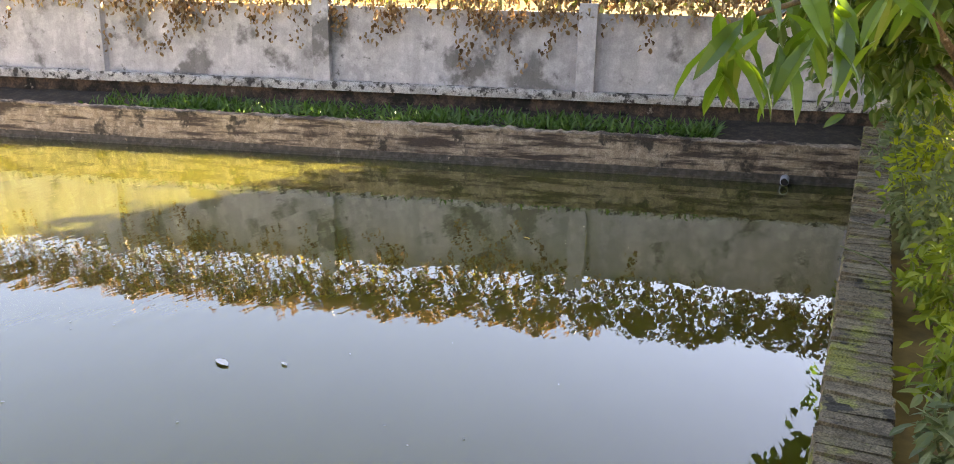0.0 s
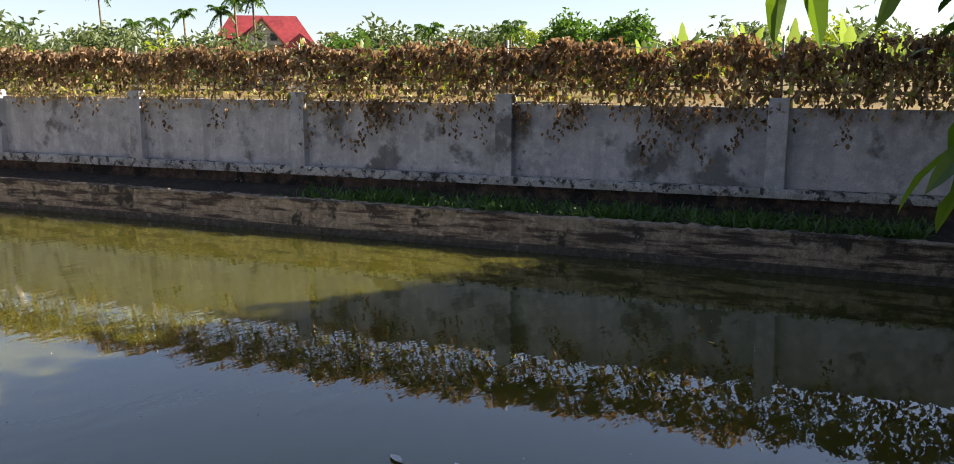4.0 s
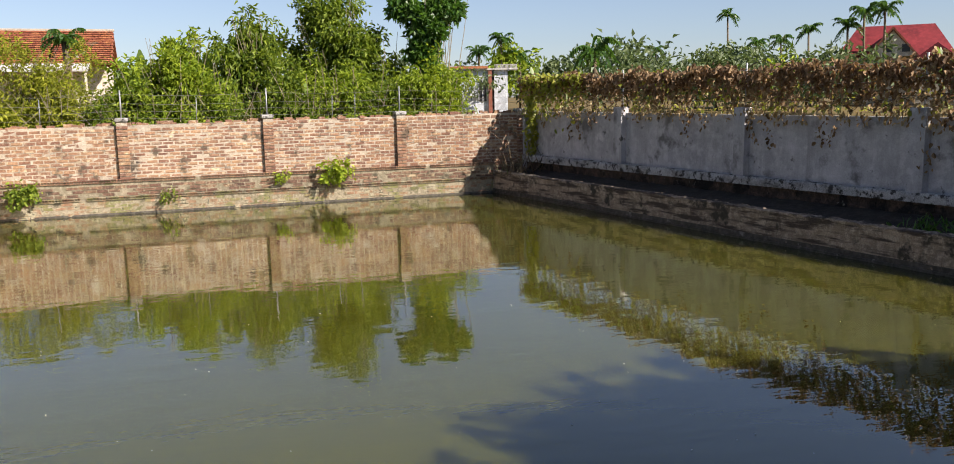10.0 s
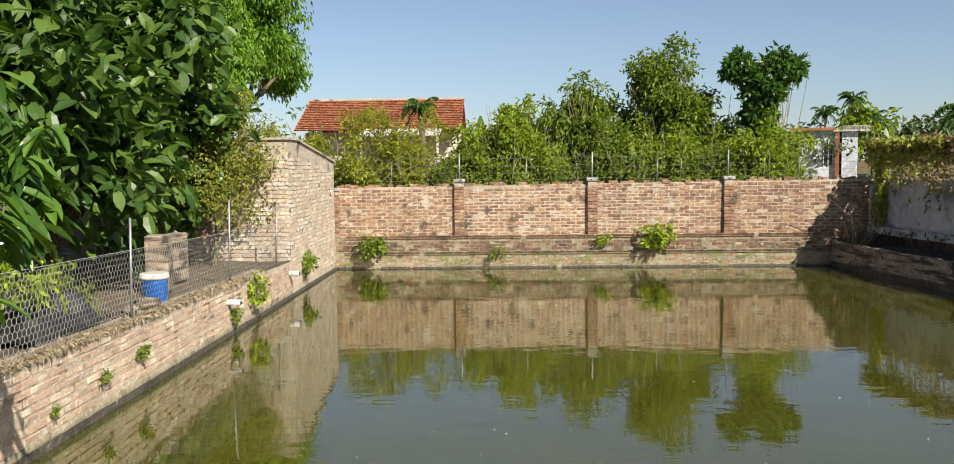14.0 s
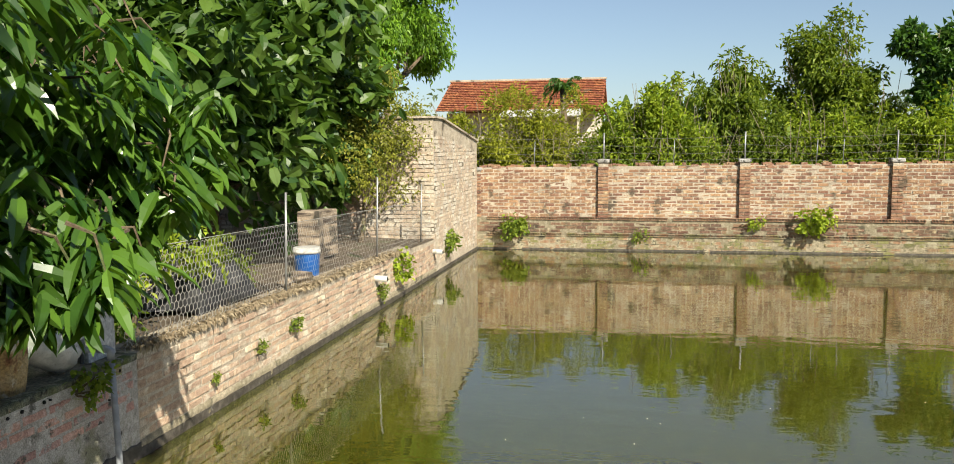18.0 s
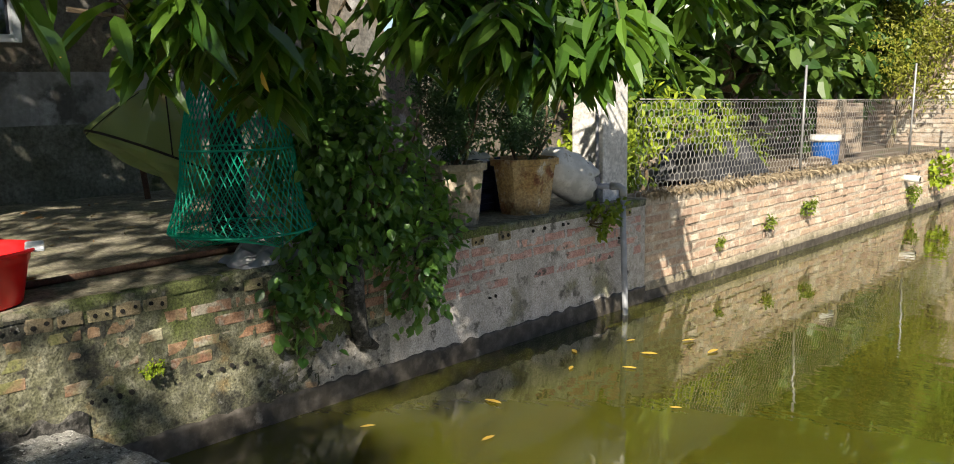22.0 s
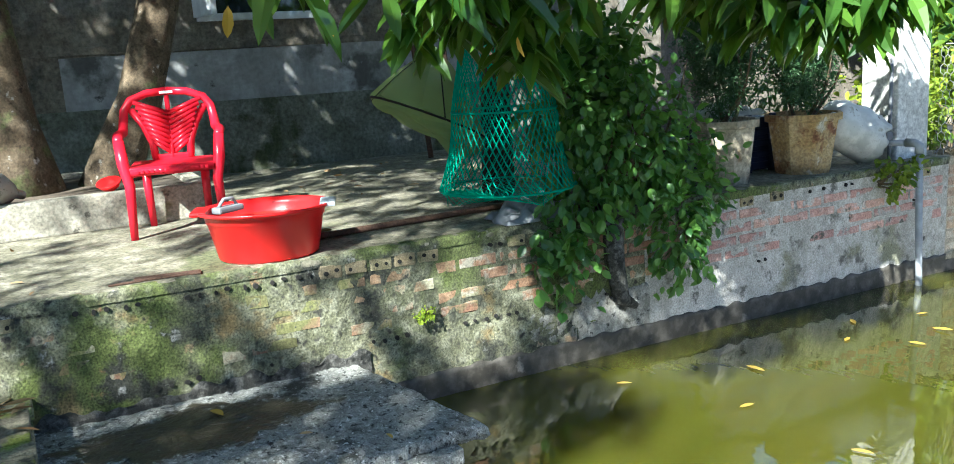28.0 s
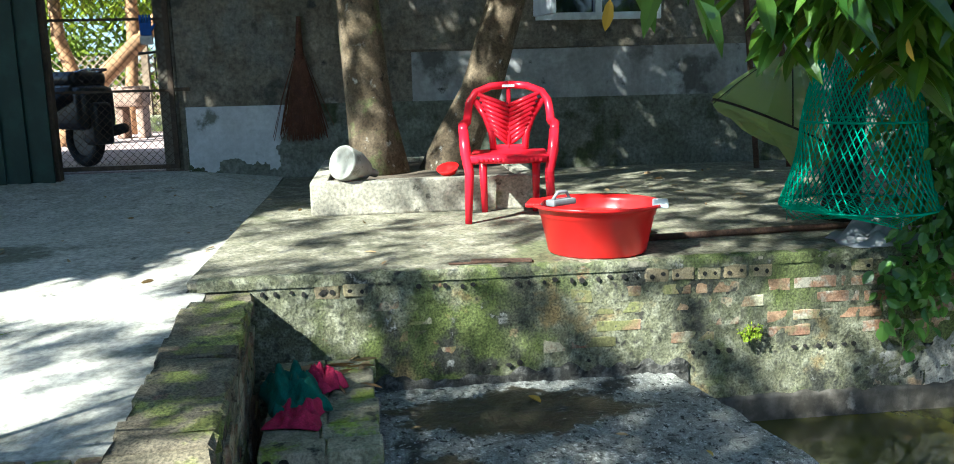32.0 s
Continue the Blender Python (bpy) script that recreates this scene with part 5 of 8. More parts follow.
# Extra lobes above the view, added sunward to shade the hanging leaves.
high += [(1.7, 1.0, 3.35, 0.7, 0.8, 0.22), (1.0, 0.7, 3.45, 0.7, 0.7, 0.25)]
rosettes("spray_leaves", np.array([(1.54, 1.17, 1.82), (1.5, 1.24, 1.78), (1.52, 1.2, 1.9)]) + np.array(B), 6, 0.16, mango, hang=1.3)
rosettes("upper_leaves", lobe_points(high, 1050) + np.array(B), 11, 0.22, mango)
stems = []
for p in pts[::2]:
    q = np.array((p[0] - rng.uniform(0.05, 0.3), p[1] + rng.normal() * 0.25, p[2] + rng.uniform(0.08, 0.3)))
    stems.append(tube([local(p), local((p + q) / 2 + np.array([0.03, 0, 0.06])), local(q)], [0.004, 0.006, 0.009], 5))
v, f = joined(stems)
tagged(obj("twig_growth", v, f, BARK, mango), kind="stuff")
trunk2 = thing("mango_tree", -2.45, 1.02, PATIO_Z, label="leaning mossy mango trunk beside the house wall", category="tree", group="mango trees")
rod("trunk", [(0.0, -0.03, 0.1), (0.0, 0.1, 0.4), (0.0, 0.24, 0.68), (0.0, 0.43, 1.29), (0.0, 0.6, 2.3), (0.2, 0.8, 3.0)], [0.19, 0.16, 0.14, 0.13, 0.12, 0.08], BARK, trunk2, n=14)
rosettes("leaves", [(0.2 + rng.normal() * 0.5, 0.7 + rng.normal() * 0.6, 3.2 + rng.normal() * 0.3) for _ in range(60)], 11, 0.22, trunk2)

YELLOWED = leaf_mat("yellowed_leaf", (0.5, 0.28, 0.03), (0.6, 0.42, 0.05), (0.6, 0.4, 0.05), 0.35, 0.5)
for p, d, s in (((1.47, 1.33, 1.7), (0.1, 0.1, -1), 0.075), ((1.33, 1.13, 1.72), (-0.1, -0.1, -1), 0.08), ((1.05, 2.1, 1.62), (0.2, 0, -1), 0.07)):
    leaves("yellowed_leaf", [local(p)], [d], s, 0.36, YELLOWED, mango, "yellowing leaf among the green")

# boughs that reach past the camera
bough = thing("mango_bough", 4.9, -0.6, 0.6, label="leafy mango bough reaching over the pond wall", category="tree", group="mango trees")
O = np.array((-4.9, 0.6, -0.6))
rod("trunk", [(0.9, -1.6, 0), (0.75, -1.3, 1.0), (0.6, -0.9, 1.7)], [0.05, 0.035, 0.02], BARK, bough)
rod("branch", [(0.6, -0.9, 1.7), (0.3, -0.2, 1.7), (0.0, 0.4, 1.5)], [0.014, 0.01, 0.006], BARK, bough)
rod("branch", [(0.6, -0.9, 1.7), (0.1, 0.1, 1.95), (-0.4, 0.72, 1.8)], [0.014, 0.009, 0.005], BARK, bough)
near_leaves = np.array([(4.87, -0.17, 2.07), (4.85, -0.26, 2.13), (4.9, -0.35, 2.1), (4.92, -0.22, 2.02), (4.95, -0.44, 2.13), (5.0, -0.33, 2.06), (5.15, -0.6, 2.2), (5.2, -0.72, 2.4), (5.25, -0.85, 2.25), (5.1, -0.9, 2.5), (5.3, -1.0, 2.35), (5.35, -1.1, 2.6), (5.0, -0.5, 2.55)])
rosettes("leaves", near_leaves + O, 6, 0.165, bough, hang=1.1)
rosettes("tip_leaves", np.array([(4.5, 0.1, 2.47), (4.52, -0.04, 2.46), (4.5, -0.17, 2.49)]) + O, 5, 0.16, bough, hang=2.2)

# big tree out of view behind the near wall, inferred from its shade on the pond
tree("shade_tree", 13.4, -4.2, 0.6, [(-0.5, 1.4, 6.0, 2.2, 1.6, 1.4), (2.2, 0.5, 5.6, 2.2, 1.8, 1.5), (-2.0, 1.2, 5.2, 1.8, 1.6, 1.4), (0.6, 0.2, 4.6, 2.6, 1.8, 1.5), (3.8, 0.6, 4.6, 1.6, 1.6, 1.3), (-0.5, 2.0, 4.6, 1.8, 1.2, 1.2), (-3.2, 1.6, 4.0, 1.5, 1.3, 1.3), (-2, 1.6, 3.2, 2, 1, 0.8)], 0.22, 3300, 13, 0.26, 0.3, 0.5, DARKG, "large dark tree behind the pond's near wall", 7, "", shell=0.25)
# Second unseen tree, added to fill in the shade over the near water.
tree("shade_tree", 8.9, -3.4, 0.6, [(0, 0.6, 4.6, 1.5, 1.3, 1.0), (1.3, 0.7, 4.2, 1.4, 1.2, 1.0), (-0.9, 0.8, 3.8, 1.0, 1.2, 0.9), (0.3, 0.8, 3.2, 1.6, 1.0, 0.7), (-0.9, -0.5, 3.5, 1.2, 1.0, 0.8), (0.6, -0.7, 4.0, 1.4, 1.0, 0.8)], 0.14, 1600, 12, 0.24, 0.28, 0.5, DARKG, "unseen leafy tree added to thicken the shade on the pond", 3, "", shell=0.25)

# Unseen tree, added sunward so its gaps dapple patio, wall and slab.
shade_canopy = thing("mango_tree", 6.65, -4.7, 0.6, label="unseen mango crown added to cast dappled shade on the pond's corner", category="tree", group="mango trees")
rod("trunk", [(0, 0, -0.1), (-0.2, 0.1, 1.8), (-0.9, 0.4, 3.8)], [0.16, 0.12, 0.03], BARK, shade_canopy)
for b in ((-5.2, 1.3, 5.1), (-3.8, 2.9, 5.2), (-2.5, 4.3, 5.1), (-5.6, 3.3, 5.3), (-2.2, 1.7, 5.2)):
    rod("bough", limb((-0.9, 0.4, 3.75), b, 0.06, 6), taper(0.008, 0.004, 7), BARK, shade_canopy)
spots = random.Random(5)


def cover(x, y):
    """How thick the added leaves stand between the sun and a spot of the yard, set by the shade wanted there."""
    if x < -2.6:
        return 0.8 if y > -0.3 else 0.0
    if y < -0.3:
        return (0.92 if 1.35 < x < 2.2 and y > -0.75 else 0.72) if 0.75 < x < 2.2 else (0.4 if 0.3 < x < 0.75 else 0.0)
    if -2.3 < x < -1.6 and 1.65 < y < 2.4:
        return 0.1
    if y < 1.25 and x < -0.35:
        return 0.2 if x < -1.1 else 0.12
    if -0.75 < x < 0.0 and 1.4 < y < 1.95:
        return 0.12
    if -2.0 < x < -0.95 and y < 2.0:
        return 0.5
    if y < 2.2 and x < 1.3:
        if x < 0.05:
            return 0.55
        return 0.48 if x < 0.48 else (0.86 if y < -0.1 else 0.99)
    if x > -0.6 and y > 2.9:
        return (0.85 if x > 0.2 else 0.3) if y < 3.9 and x < 0.9 else 0.0
    if x < 0.6:
        return 0.9 if y < 3.9 else (0.7 if x < -1.1 else 0.0)
    return (0.9 if y < 0.05 else 0.66) if y < 1.6 and x < 2.3 else 0.0


cells = [(-5.0 + 0.155 * i, -1.3 + 0.155 * j) for i in range(48) for j in range(38)]
field = np.array([noise.noise((x * 3.3, y * 3.3, 3.0)) + 0.5 * noise.noise((x * 1.1, y * 1.1, 9.0)) for x, y in cells])
rank = np.argsort(np.argsort(field)) / len(cells)
twigs_at = []
for (x, y), r in zip(cells, rank):
    if r < cover(x, y):
        for _ in range(4 if cover(x, y) > 0.95 else 2):
            twigs_at.append((x - 2.87 + spots.uniform(-0.06, 0.06), y - 0.09 + spots.uniform(-0.06, 0.06), 5.2 + spots.uniform(-0.12, 0.12)))
rosettes("leaves", twigs_at, 9, 0.14, shade_canopy)

tree("citrus_tree", 7.3, -1.7, 0.6, [(-0.3, 0.95, 1.9, 0.35, 0.3, 0.45), (0.2, 0.7, 2.4, 0.6, 0.45, 0.5), (-0.6, 0.6, 2.4, 0.5, 0.4, 0.4), (0.9, 0.4, 1.9, 0.6, 0.5, 0.6), (-0.9, 0.1, 2.2, 0.7, 0.5, 0.6), (2.2, 0.6, 1.3, 0.55, 0.4, 0.5), (0.2, 1.15, 1.95, 0.42, 0.38, 0.4), (0.6, 1.2, 2.45, 0.5, 0.4, 0.45), (0.9, 0.9, 1.5, 0.4, 0.4, 0.35)], 0.06, 800, 12, 0.12, 0.13, 0.42, GLOSSY, "dark round-leaved tree crowding over the pond wall", 6, simple=False, shell=0.2)

# shrubs outside the near wall
def shrub(x, y, z, h, w, count, material, label, size=0.07, width=0.4):
    s = thing("shrub", x, y, z, label=label, category="shrub", group="shrubs along the pond wall")
    crown("leaves", [(0, 0, h * 0.55, w, w, h * 0.5), (w * 0.4, 0, h * 0.35, w * 0.7, w * 0.7, h * 0.4)], int(count * 0.7), 9, 0.045, size, width, material, s, simple=False, shell=0.2)
    for k in range(6):
        rod("stem", limb((rng.normal() * 0.05, rng.normal() * 0.05, -0.02), (rng.normal() * w * 0.6, rng.normal() * w * 0.6, h * rng.uniform(0.6, 0.95)), 0.1, 4), taper(0.01, 0.003, 5), BUSHSTEM, s, n=5)
    return s


SAGE = leaf_mat("grey_green_leaf", (0.05, 0.075, 0.03), (0.15, 0.18, 0.09), (0.25, 0.35, 0.1), 0.25, 0.6)
for x, dy, h, w, c, m in ((5.6, -0.4, 0.4, 0.22, 60, SAGE), (6.3, -0.42, 0.35, 0.2, 50, BUSHG), (7.2, -0.5, 0.5, 0.3, 90, BUSHG), (8.3, -0.45, 0.6, 0.3, 100, SAGE), (9.4, -0.5, 0.7, 0.35, 110, YOUNG), (10.6, -0.4, 0.6, 0.35, 110, SAGE), (11.8, -0.3, 0.65, 0.35, 110, SAGE), (12.4, -0.6, 0.9, 0.4, 130, YOUNG)):
    y = -0.42 - 0.111 * (x - 4.3) - 0.22 + dy * 0.6
    shrub(x, y, 0.6, h, w, c, m, "leafy weed growing beside the pond wall's coping")
tree("garden_tree", 11.5, -3.0, 0.6, [(0, 0, 2.2, 0.9, 0.9, 1.0), (0.8, 0.2, 1.6, 0.8, 0.8, 0.9), (-0.9, 0, 1.8, 0.8, 0.8, 0.9), (1.6, 0.4, 2.4, 0.8, 0.8, 0.8)], 0.07, 330, 12, 0.16, 0.2, 0.35, BUSHG, "green garden tree beside the pond", 4)
tree("garden_tree", 13.8, -2.6, 0.6, [(0, 0, 1.7, 0.8, 0.7, 1.0), (0.7, 0.3, 1.3, 0.7, 0.7, 0.9)], 0.06, 220, 12, 0.15, 0.18, 0.35, YOUNG, "sunlit garden tree at the end of the grey wall", 2)

# garden behind the netting
tree("jackfruit_tree", -2.2, 10.6, 0.68, [(0, 0, 3.0, 1.3, 1.7, 1.2), (0.4, 1.6, 2.5, 1.2, 1.5, 1.2), (0.3, -1.2, 2.5, 1.1, 1.3, 1.1), (0.7, 0.4, 1.7, 0.9, 1.7, 0.8), (-0.3, 0.6, 4.2, 1.3, 1.6, 1.0), (0.5, 2.6, 1.6, 0.7, 0.9, 0.7), (0.2, -1.2, 1.4, 0.8, 1.0, 0.6), (-0.8, 1.5, 1.5, 0.8, 2.0, 0.7), (0.8, 3.0, 2.3, 0.8, 0.9, 1.0), (0.6, 2.6, 3.4, 0.9, 1.0, 0.8), (0.9, 1.4, 3.3, 0.8, 1.0, 0.9)], 0.15, 980, 11, 0.17, 0.26, 0.5, GLOSSY, "dense jackfruit tree with dark glossy leaves", 6, shell=0.35, hang=0.1, simple=False)
tree("feathery_tree", -2.6, 20.0, 0.6, [(0, 0, 4.6, 1.1, 1.6, 1.3), (0.2, 2.0, 4.9, 1.0, 1.5, 1.1), (0.3, 3.8, 4.3, 0.8, 1.2, 0.9), (0, -1.5, 4.0, 1.0, 1.3, 1.2), (0.2, 1.0, 6.0, 1.2, 2.2, 1.0)], 0.12, 1500, 16, 0.13, 0.15, 0.34, FEATHER, "tall bright green tree beyond the garden", 5, hang=1.6)
tree("thorn_shrub", -1.1, 13.9, 0.68, [(0.2, 0.3, 1.6, 0.7, 1.0, 0.8), (0.6, 0.8, 1.9, 0.45, 0.6, 0.5), (0, -0.6, 1.4, 0.8, 0.9, 0.7), (0.3, 1.0, 1.0, 0.5, 0.7, 0.6), (-0.2, 0.2, 2.4, 0.8, 1.1, 0.6)], 0.05, 620, 14, 0.12, 0.07, 0.45, OLIVE, "fine-leaved olive shrub against the tall brick end", 4)
for x, y, h, w, c, m in ((-0.6, 6.3, 0.5, 0.25, 60, BUSHG), (-1.0, 8.9, 0.6, 0.35, 80, BUSHG), (-1.6, 7.6, 0.9, 0.45, 120, BUSHG), (-2.4, 9.4, 0.8, 0.5, 120, DARKG), (-1.7, 12.3, 0.8, 0.5, 110, DARKG), (-2.6, 6.9, 1.3, 0.6, 150, DARKG)):
    shrub(x, y, 0.64, h, w, c, m, "low leafy shrub in the shaded garden behind the netting", 0.08, 0.42)
tree("croton_shrub", -0.75, 6.9, 0.68, [(0, 0, 0.7, 0.3, 0.45, 0.35), (0.1, 0.6, 0.65, 0.25, 0.4, 0.3), (-0.1, -0.4, 0.6, 0.25, 0.35, 0.35), (0.1, 1.1, 0.5, 0.2, 0.3, 0.25)], 0.025, 95, 8, 0.07, 0.085, 0.4, YOUNG, "yellow-green shrub behind the wire netting", 4, simple=False)

# ---- house wall, gate and yard ----
WX = HOUSE_X
WY0, WY1, WZ0, WZ1 = 1.9, 2.98, 2.0, 3.25
solid("wall_face", [block((WX, -1.05), (WX, WY0), 0.22, 0.3, 4.2, 1), block((WX, WY1), (WX, 6.6), 0.22, 0.3, 4.2, 1),
                    block((WX, WY0), (WX, WY1), 0.22, 0.3, WZ0, 1), block((WX, WY0), (WX, WY1), 0.22, WZ1, 4.2, 1)], HOUSEWALL, house)
solid("plinth", [block((WX + 0.05, -1.0), (WX + 0.05, 5.75), 0.05, 0.3, 1.36, 1)], PLINTH, house)
part("gate_jamb", boxed((WX - 0.2, -1.2, 0.3), (WX - 0.012, -1.055, 2.94), bevel=0.01), HOUSEWALL, house)
WHITEWASH = mat("flaking_whitewash", (0.52, 0.52, 0.53), (0.41, 0.41, 0.415), (0.6, 0.6, 0.61), 4, 0.9, 0.25, [((0.16, 0.165, 0.14), 0.3, 3)], grain=0.3)
vs, fs, nu, nz = [], [], 150, 83
for j in range(nz + 1):
    for i in range(nu + 1):
        vs.append((WX + 0.053, -0.99 + 0.0072 * i, 0.78 + 0.00698 * j))
for j in range(nz):
    for i in range(nu):
        y, z = -0.986 + 0.0072 * i, 0.784 + 0.00698 * j
        if y < -0.28 + 0.35 * (z - 0.9) + 0.16 * noise.noise((z * 6, y * 3, 0)) + 0.04 * noise.noise((z * 25, y * 25, 7)) and z > 0.84 + 0.03 * noise.noise((y * 30, z * 30, 1)) + 0.09 * noise.noise((y * 7, z * 5, 3)) + (0.16 if -0.75 < y < -0.35 else 0.0) * max(noise.noise((y * 4, 1.5, 0)) + 0.5, 0):
            k = j * (nu + 1) + i
            fs.append((k, k + 1, k + nu + 2, k + nu + 1))
obj("whitewash_patch", vs, fs, WHITEWASH, house)
PLASTER = mat("patched_plaster", (0.34, 0.335, 0.33), (0.22, 0.215, 0.205), (0.42, 0.415, 0.41), 4, 0.92, 0.3, [((0.1, 0.098, 0.09), 0.34, 1.6), ((0.5, 0.5, 0.5), 0.3, 1.1), ((0.06, 0.06, 0.055), 0.2, 5)], streak=(0.2, 0.195, 0.185), grain=0.4)
solid("plaster_patch", [block((WX + 0.022, 0.85), (WX + 0.022, 5.6), 0.022, 1.36, (1.76, 1.8), 1)], PLASTER, house)
solid("band", [block((WX + 0.03, 0.2), (WX + 0.03, 5.7), 0.03, 1.78, 1.84, 1)], HOUSEWALL, house)
solid("gable_end", [block((WX - 0.22, -1.05), (WX - 2.6, -1.05), 0.22, 0.3, 4.2, -1)], HOUSEWALL, house)
solid("lintel", [block((WX, -2.25), (WX, -1.05), 0.22, 2.95, 4.2, 1)], HOUSEWALL, house)
GREENSHEET = mat("green_sheet_metal", (0.02, 0.05, 0.04), rough=0.5, scale=5, bump=0.1, metal=0.2)
ALU = mat("white_aluminium", (0.72, 0.76, 0.8), rough=0.4, scale=5, bump=0.02)
GLASS = mat("window_glass", (0.012, 0.015, 0.03), rough=0.05, spec=0.8, bump=0)
CURTAIN = mat("blue_curtain", (0.03, 0.05, 0.22), rough=0.8, scale=30, bump=0.2, spots=[((0.5, 0.5, 0.55), 0.1, 14)])
RUST = mat("rusty_steel", (0.1, 0.07, 0.05), rough=0.8, scale=20, metal=0.3, bump=0.3)
TILEYARD = mat("pink_yard_tile", (0.38, 0.29, 0.275), rough=0.7, scale=3, bump=0.1)

win = tagged(thing("window_1", WX, 2.44, WZ0), "white aluminium house window with an opened casement", "window", kind="structure")
for a, b in (((-0.12, -0.54, 0), (0.03, -0.48, 1.25)), ((-0.12, 0.48, 0), (0.03, 0.54, 1.25)), ((-0.12, -0.48, 0), (0.03, 0.48, 0.06)), ((-0.12, -0.48, 1.19), (0.03, 0.48, 1.25)), ((-0.1, -0.03, 0.06), (0.02, 0.03, 1.19))):
    part("window_frame", boxed(a, b, bevel=0.006), ALU, win)
for y in (-0.255, 0.255):
    part("pane", boxed((-0.06, y - 0.225, 0.06), (-0.05, y + 0.225, 1.19)), GLASS, win)
part("curtain", boxed((-0.16, -0.5, 0.0), (-0.14, 0.5, 1.25)), CURTAIN, win)
part("casement", boxed((0.03, -0.62, 0.02), (0.36, -0.57, 1.2), Matrix.Rotation(0.25, 4, "Z"), 0.006), ALU, win)

gate = tagged(thing("gate", WX + 0.02, -1.62, GATE_Z + 0.02), "steel framed yard gate of chain-link mesh, closed", "gate")
for a, b in (((0, -0.55, 0), (0.03, -0.51, 2.1)), ((0, 0.51, 0), (0.03, 0.55, 2.1)), ((0, -0.51, 0), (0.03, 0.51, 0.035)), ((0, -0.51, 2.06), (0.03, 0.51, 2.1)), ((0.002, -0.51, 0.62), (0.025, 0.51, 0.64)), ((0.002, -0.51, 1.18), (0.025, 0.51, 1.2))):
    part("gate_frame", boxed(a, b), RUST, gate)
bars, s = [], 0.062
for k in range(-36, 20):
    for sg in (1, -1):
        y0 = k * s if sg > 0 else -k * s
        a, b = [y0, 0.0], [y0 + sg * 2.1, 2.1]
        t0, t1 = sorted(((-0.51 - y0) / (sg * 2.1), (0.51 - y0) / (sg * 2.1)))
        t0, t1 = max(t0, 0.02), min(t1, 0.98)
        if t1 > t0:
            bars.append(tube([(0.012, y0 + sg * 2.1 * t, 2.1 * t) for t in (t0, t1)], 0.0028, 4))
v, f = joined(bars)
obj("mesh", v, f, RUST, gate)
part("latch", boxed((0.03, 0.56, 0.62), (0.06, 0.68, 0.65), bevel=0.005), RUST, gate)
screen = tagged(thing("metal_fence", WX + 0.3, -2.0, PATH_Z), "dark green corrugated sheet metal fence", "fence")
for k in range(24):
    y = -0.09 * k
    part("sheet_rib", boxed((-0.02 if k % 2 else 0.01, y - 0.047, 0), (0.0 if k % 2 else 0.03, y + 0.047, 2.6)), GREENSHEET, screen)
part("rail", boxed((-0.06, -2.15, 0.5), (-0.02, 0, 0.56)), RUST, screen)
part("fence_post", boxed((-0.1, -0.02, 0), (-0.02, 0.07, 2.6)), RUST, screen)
bm = boxed((-14, -8, 0.3), (WX - 0.02, -1.06, GATE_Z + 0.004))
tagged(part("yard_floor", bm, TILEYARD), "sunlit pinkish tiled yard beyond the gate", "yard", kind="structure")

# a glove drying on the gate, a bicycle behind it
GLOVEB = mat("blue_rubber", (0.02, 0.09, 0.4), rough=0.7, scale=20, bump=0.2)
GLOVEW = mat("white_cotton", (0.6, 0.6, 0.58), rough=0.9, scale=30, bump=0.3)
glove = thing("work_glove", WX + 0.07, -1.24, 1.93, label="blue and white work glove hung on the gate", category="glove")
part("palm", boxed((-0.015, -0.045, 0), (0.015, 0.045, 0.1), bevel=0.012), GLOVEB, glove)
part("cuff", boxed((-0.018, -0.05, -0.07), (0.018, 0.05, 0.0), bevel=0.012), GLOVEW, glove)
for k in range(4):
    rod("finger", [(0, -0.034 + 0.023 * k, 0.09), (0.01, -0.036 + 0.025 * k, 0.16)], [0.012, 0.009], GLOVEB, glove)
rod("thumb", [(0, 0.04, 0.04), (0.01, 0.075, 0.09)], [0.012, 0.009], GLOVEB, glove)
IRON = mat("black_iron", (0.02, 0.02, 0.022), rough=0.5, scale=9, bump=0.1)
cycle = thing("bicycle", -4.75, -1.32, GATE_Z + 0.004, 192, label="black bicycle with a wire basket behind the gate", category="bicycle")
for x in (-0.5, 0.5):
    w = rod("wheel", [(x + 0.31 * math.cos(a), 0, 0.33 + 0.31 * math.sin(a)) for a in np.linspace(0, 2 * math.pi, 29)], 0.018, IRON, cycle)
    rod("hub", [(x, -0.04, 0.33), (x, 0.04, 0.33)], 0.025, IRON, w)
for a, b in (((-0.5, 0, 0.33), (-0.1, 0, 0.75)), ((-0.1, 0, 0.75), (0.0, 0, 0.3)), ((0.0, 0, 0.3), (0.38, 0, 0.75)), ((-0.1, 0, 0.72), (0.36, 0, 0.78)), ((0.36, 0, 0.95), (0.5, 0, 0.33)), ((-0.5, 0, 0.33), (0.0, 0, 0.3))):
    rod("frame_tube", [a, b], 0.015, IRON, cycle, n=6)
rod("handlebar", [(0.25, -0.26, 0.98), (0.36, -0.1, 1.0), (0.36, 0.1, 1.0), (0.25, 0.26, 0.98)], 0.013, IRON, cycle, n=6)
part("saddle", boxed((-0.24, -0.07, 0.8), (0.02, 0.07, 0.86), bevel=0.025), IRON, cycle)
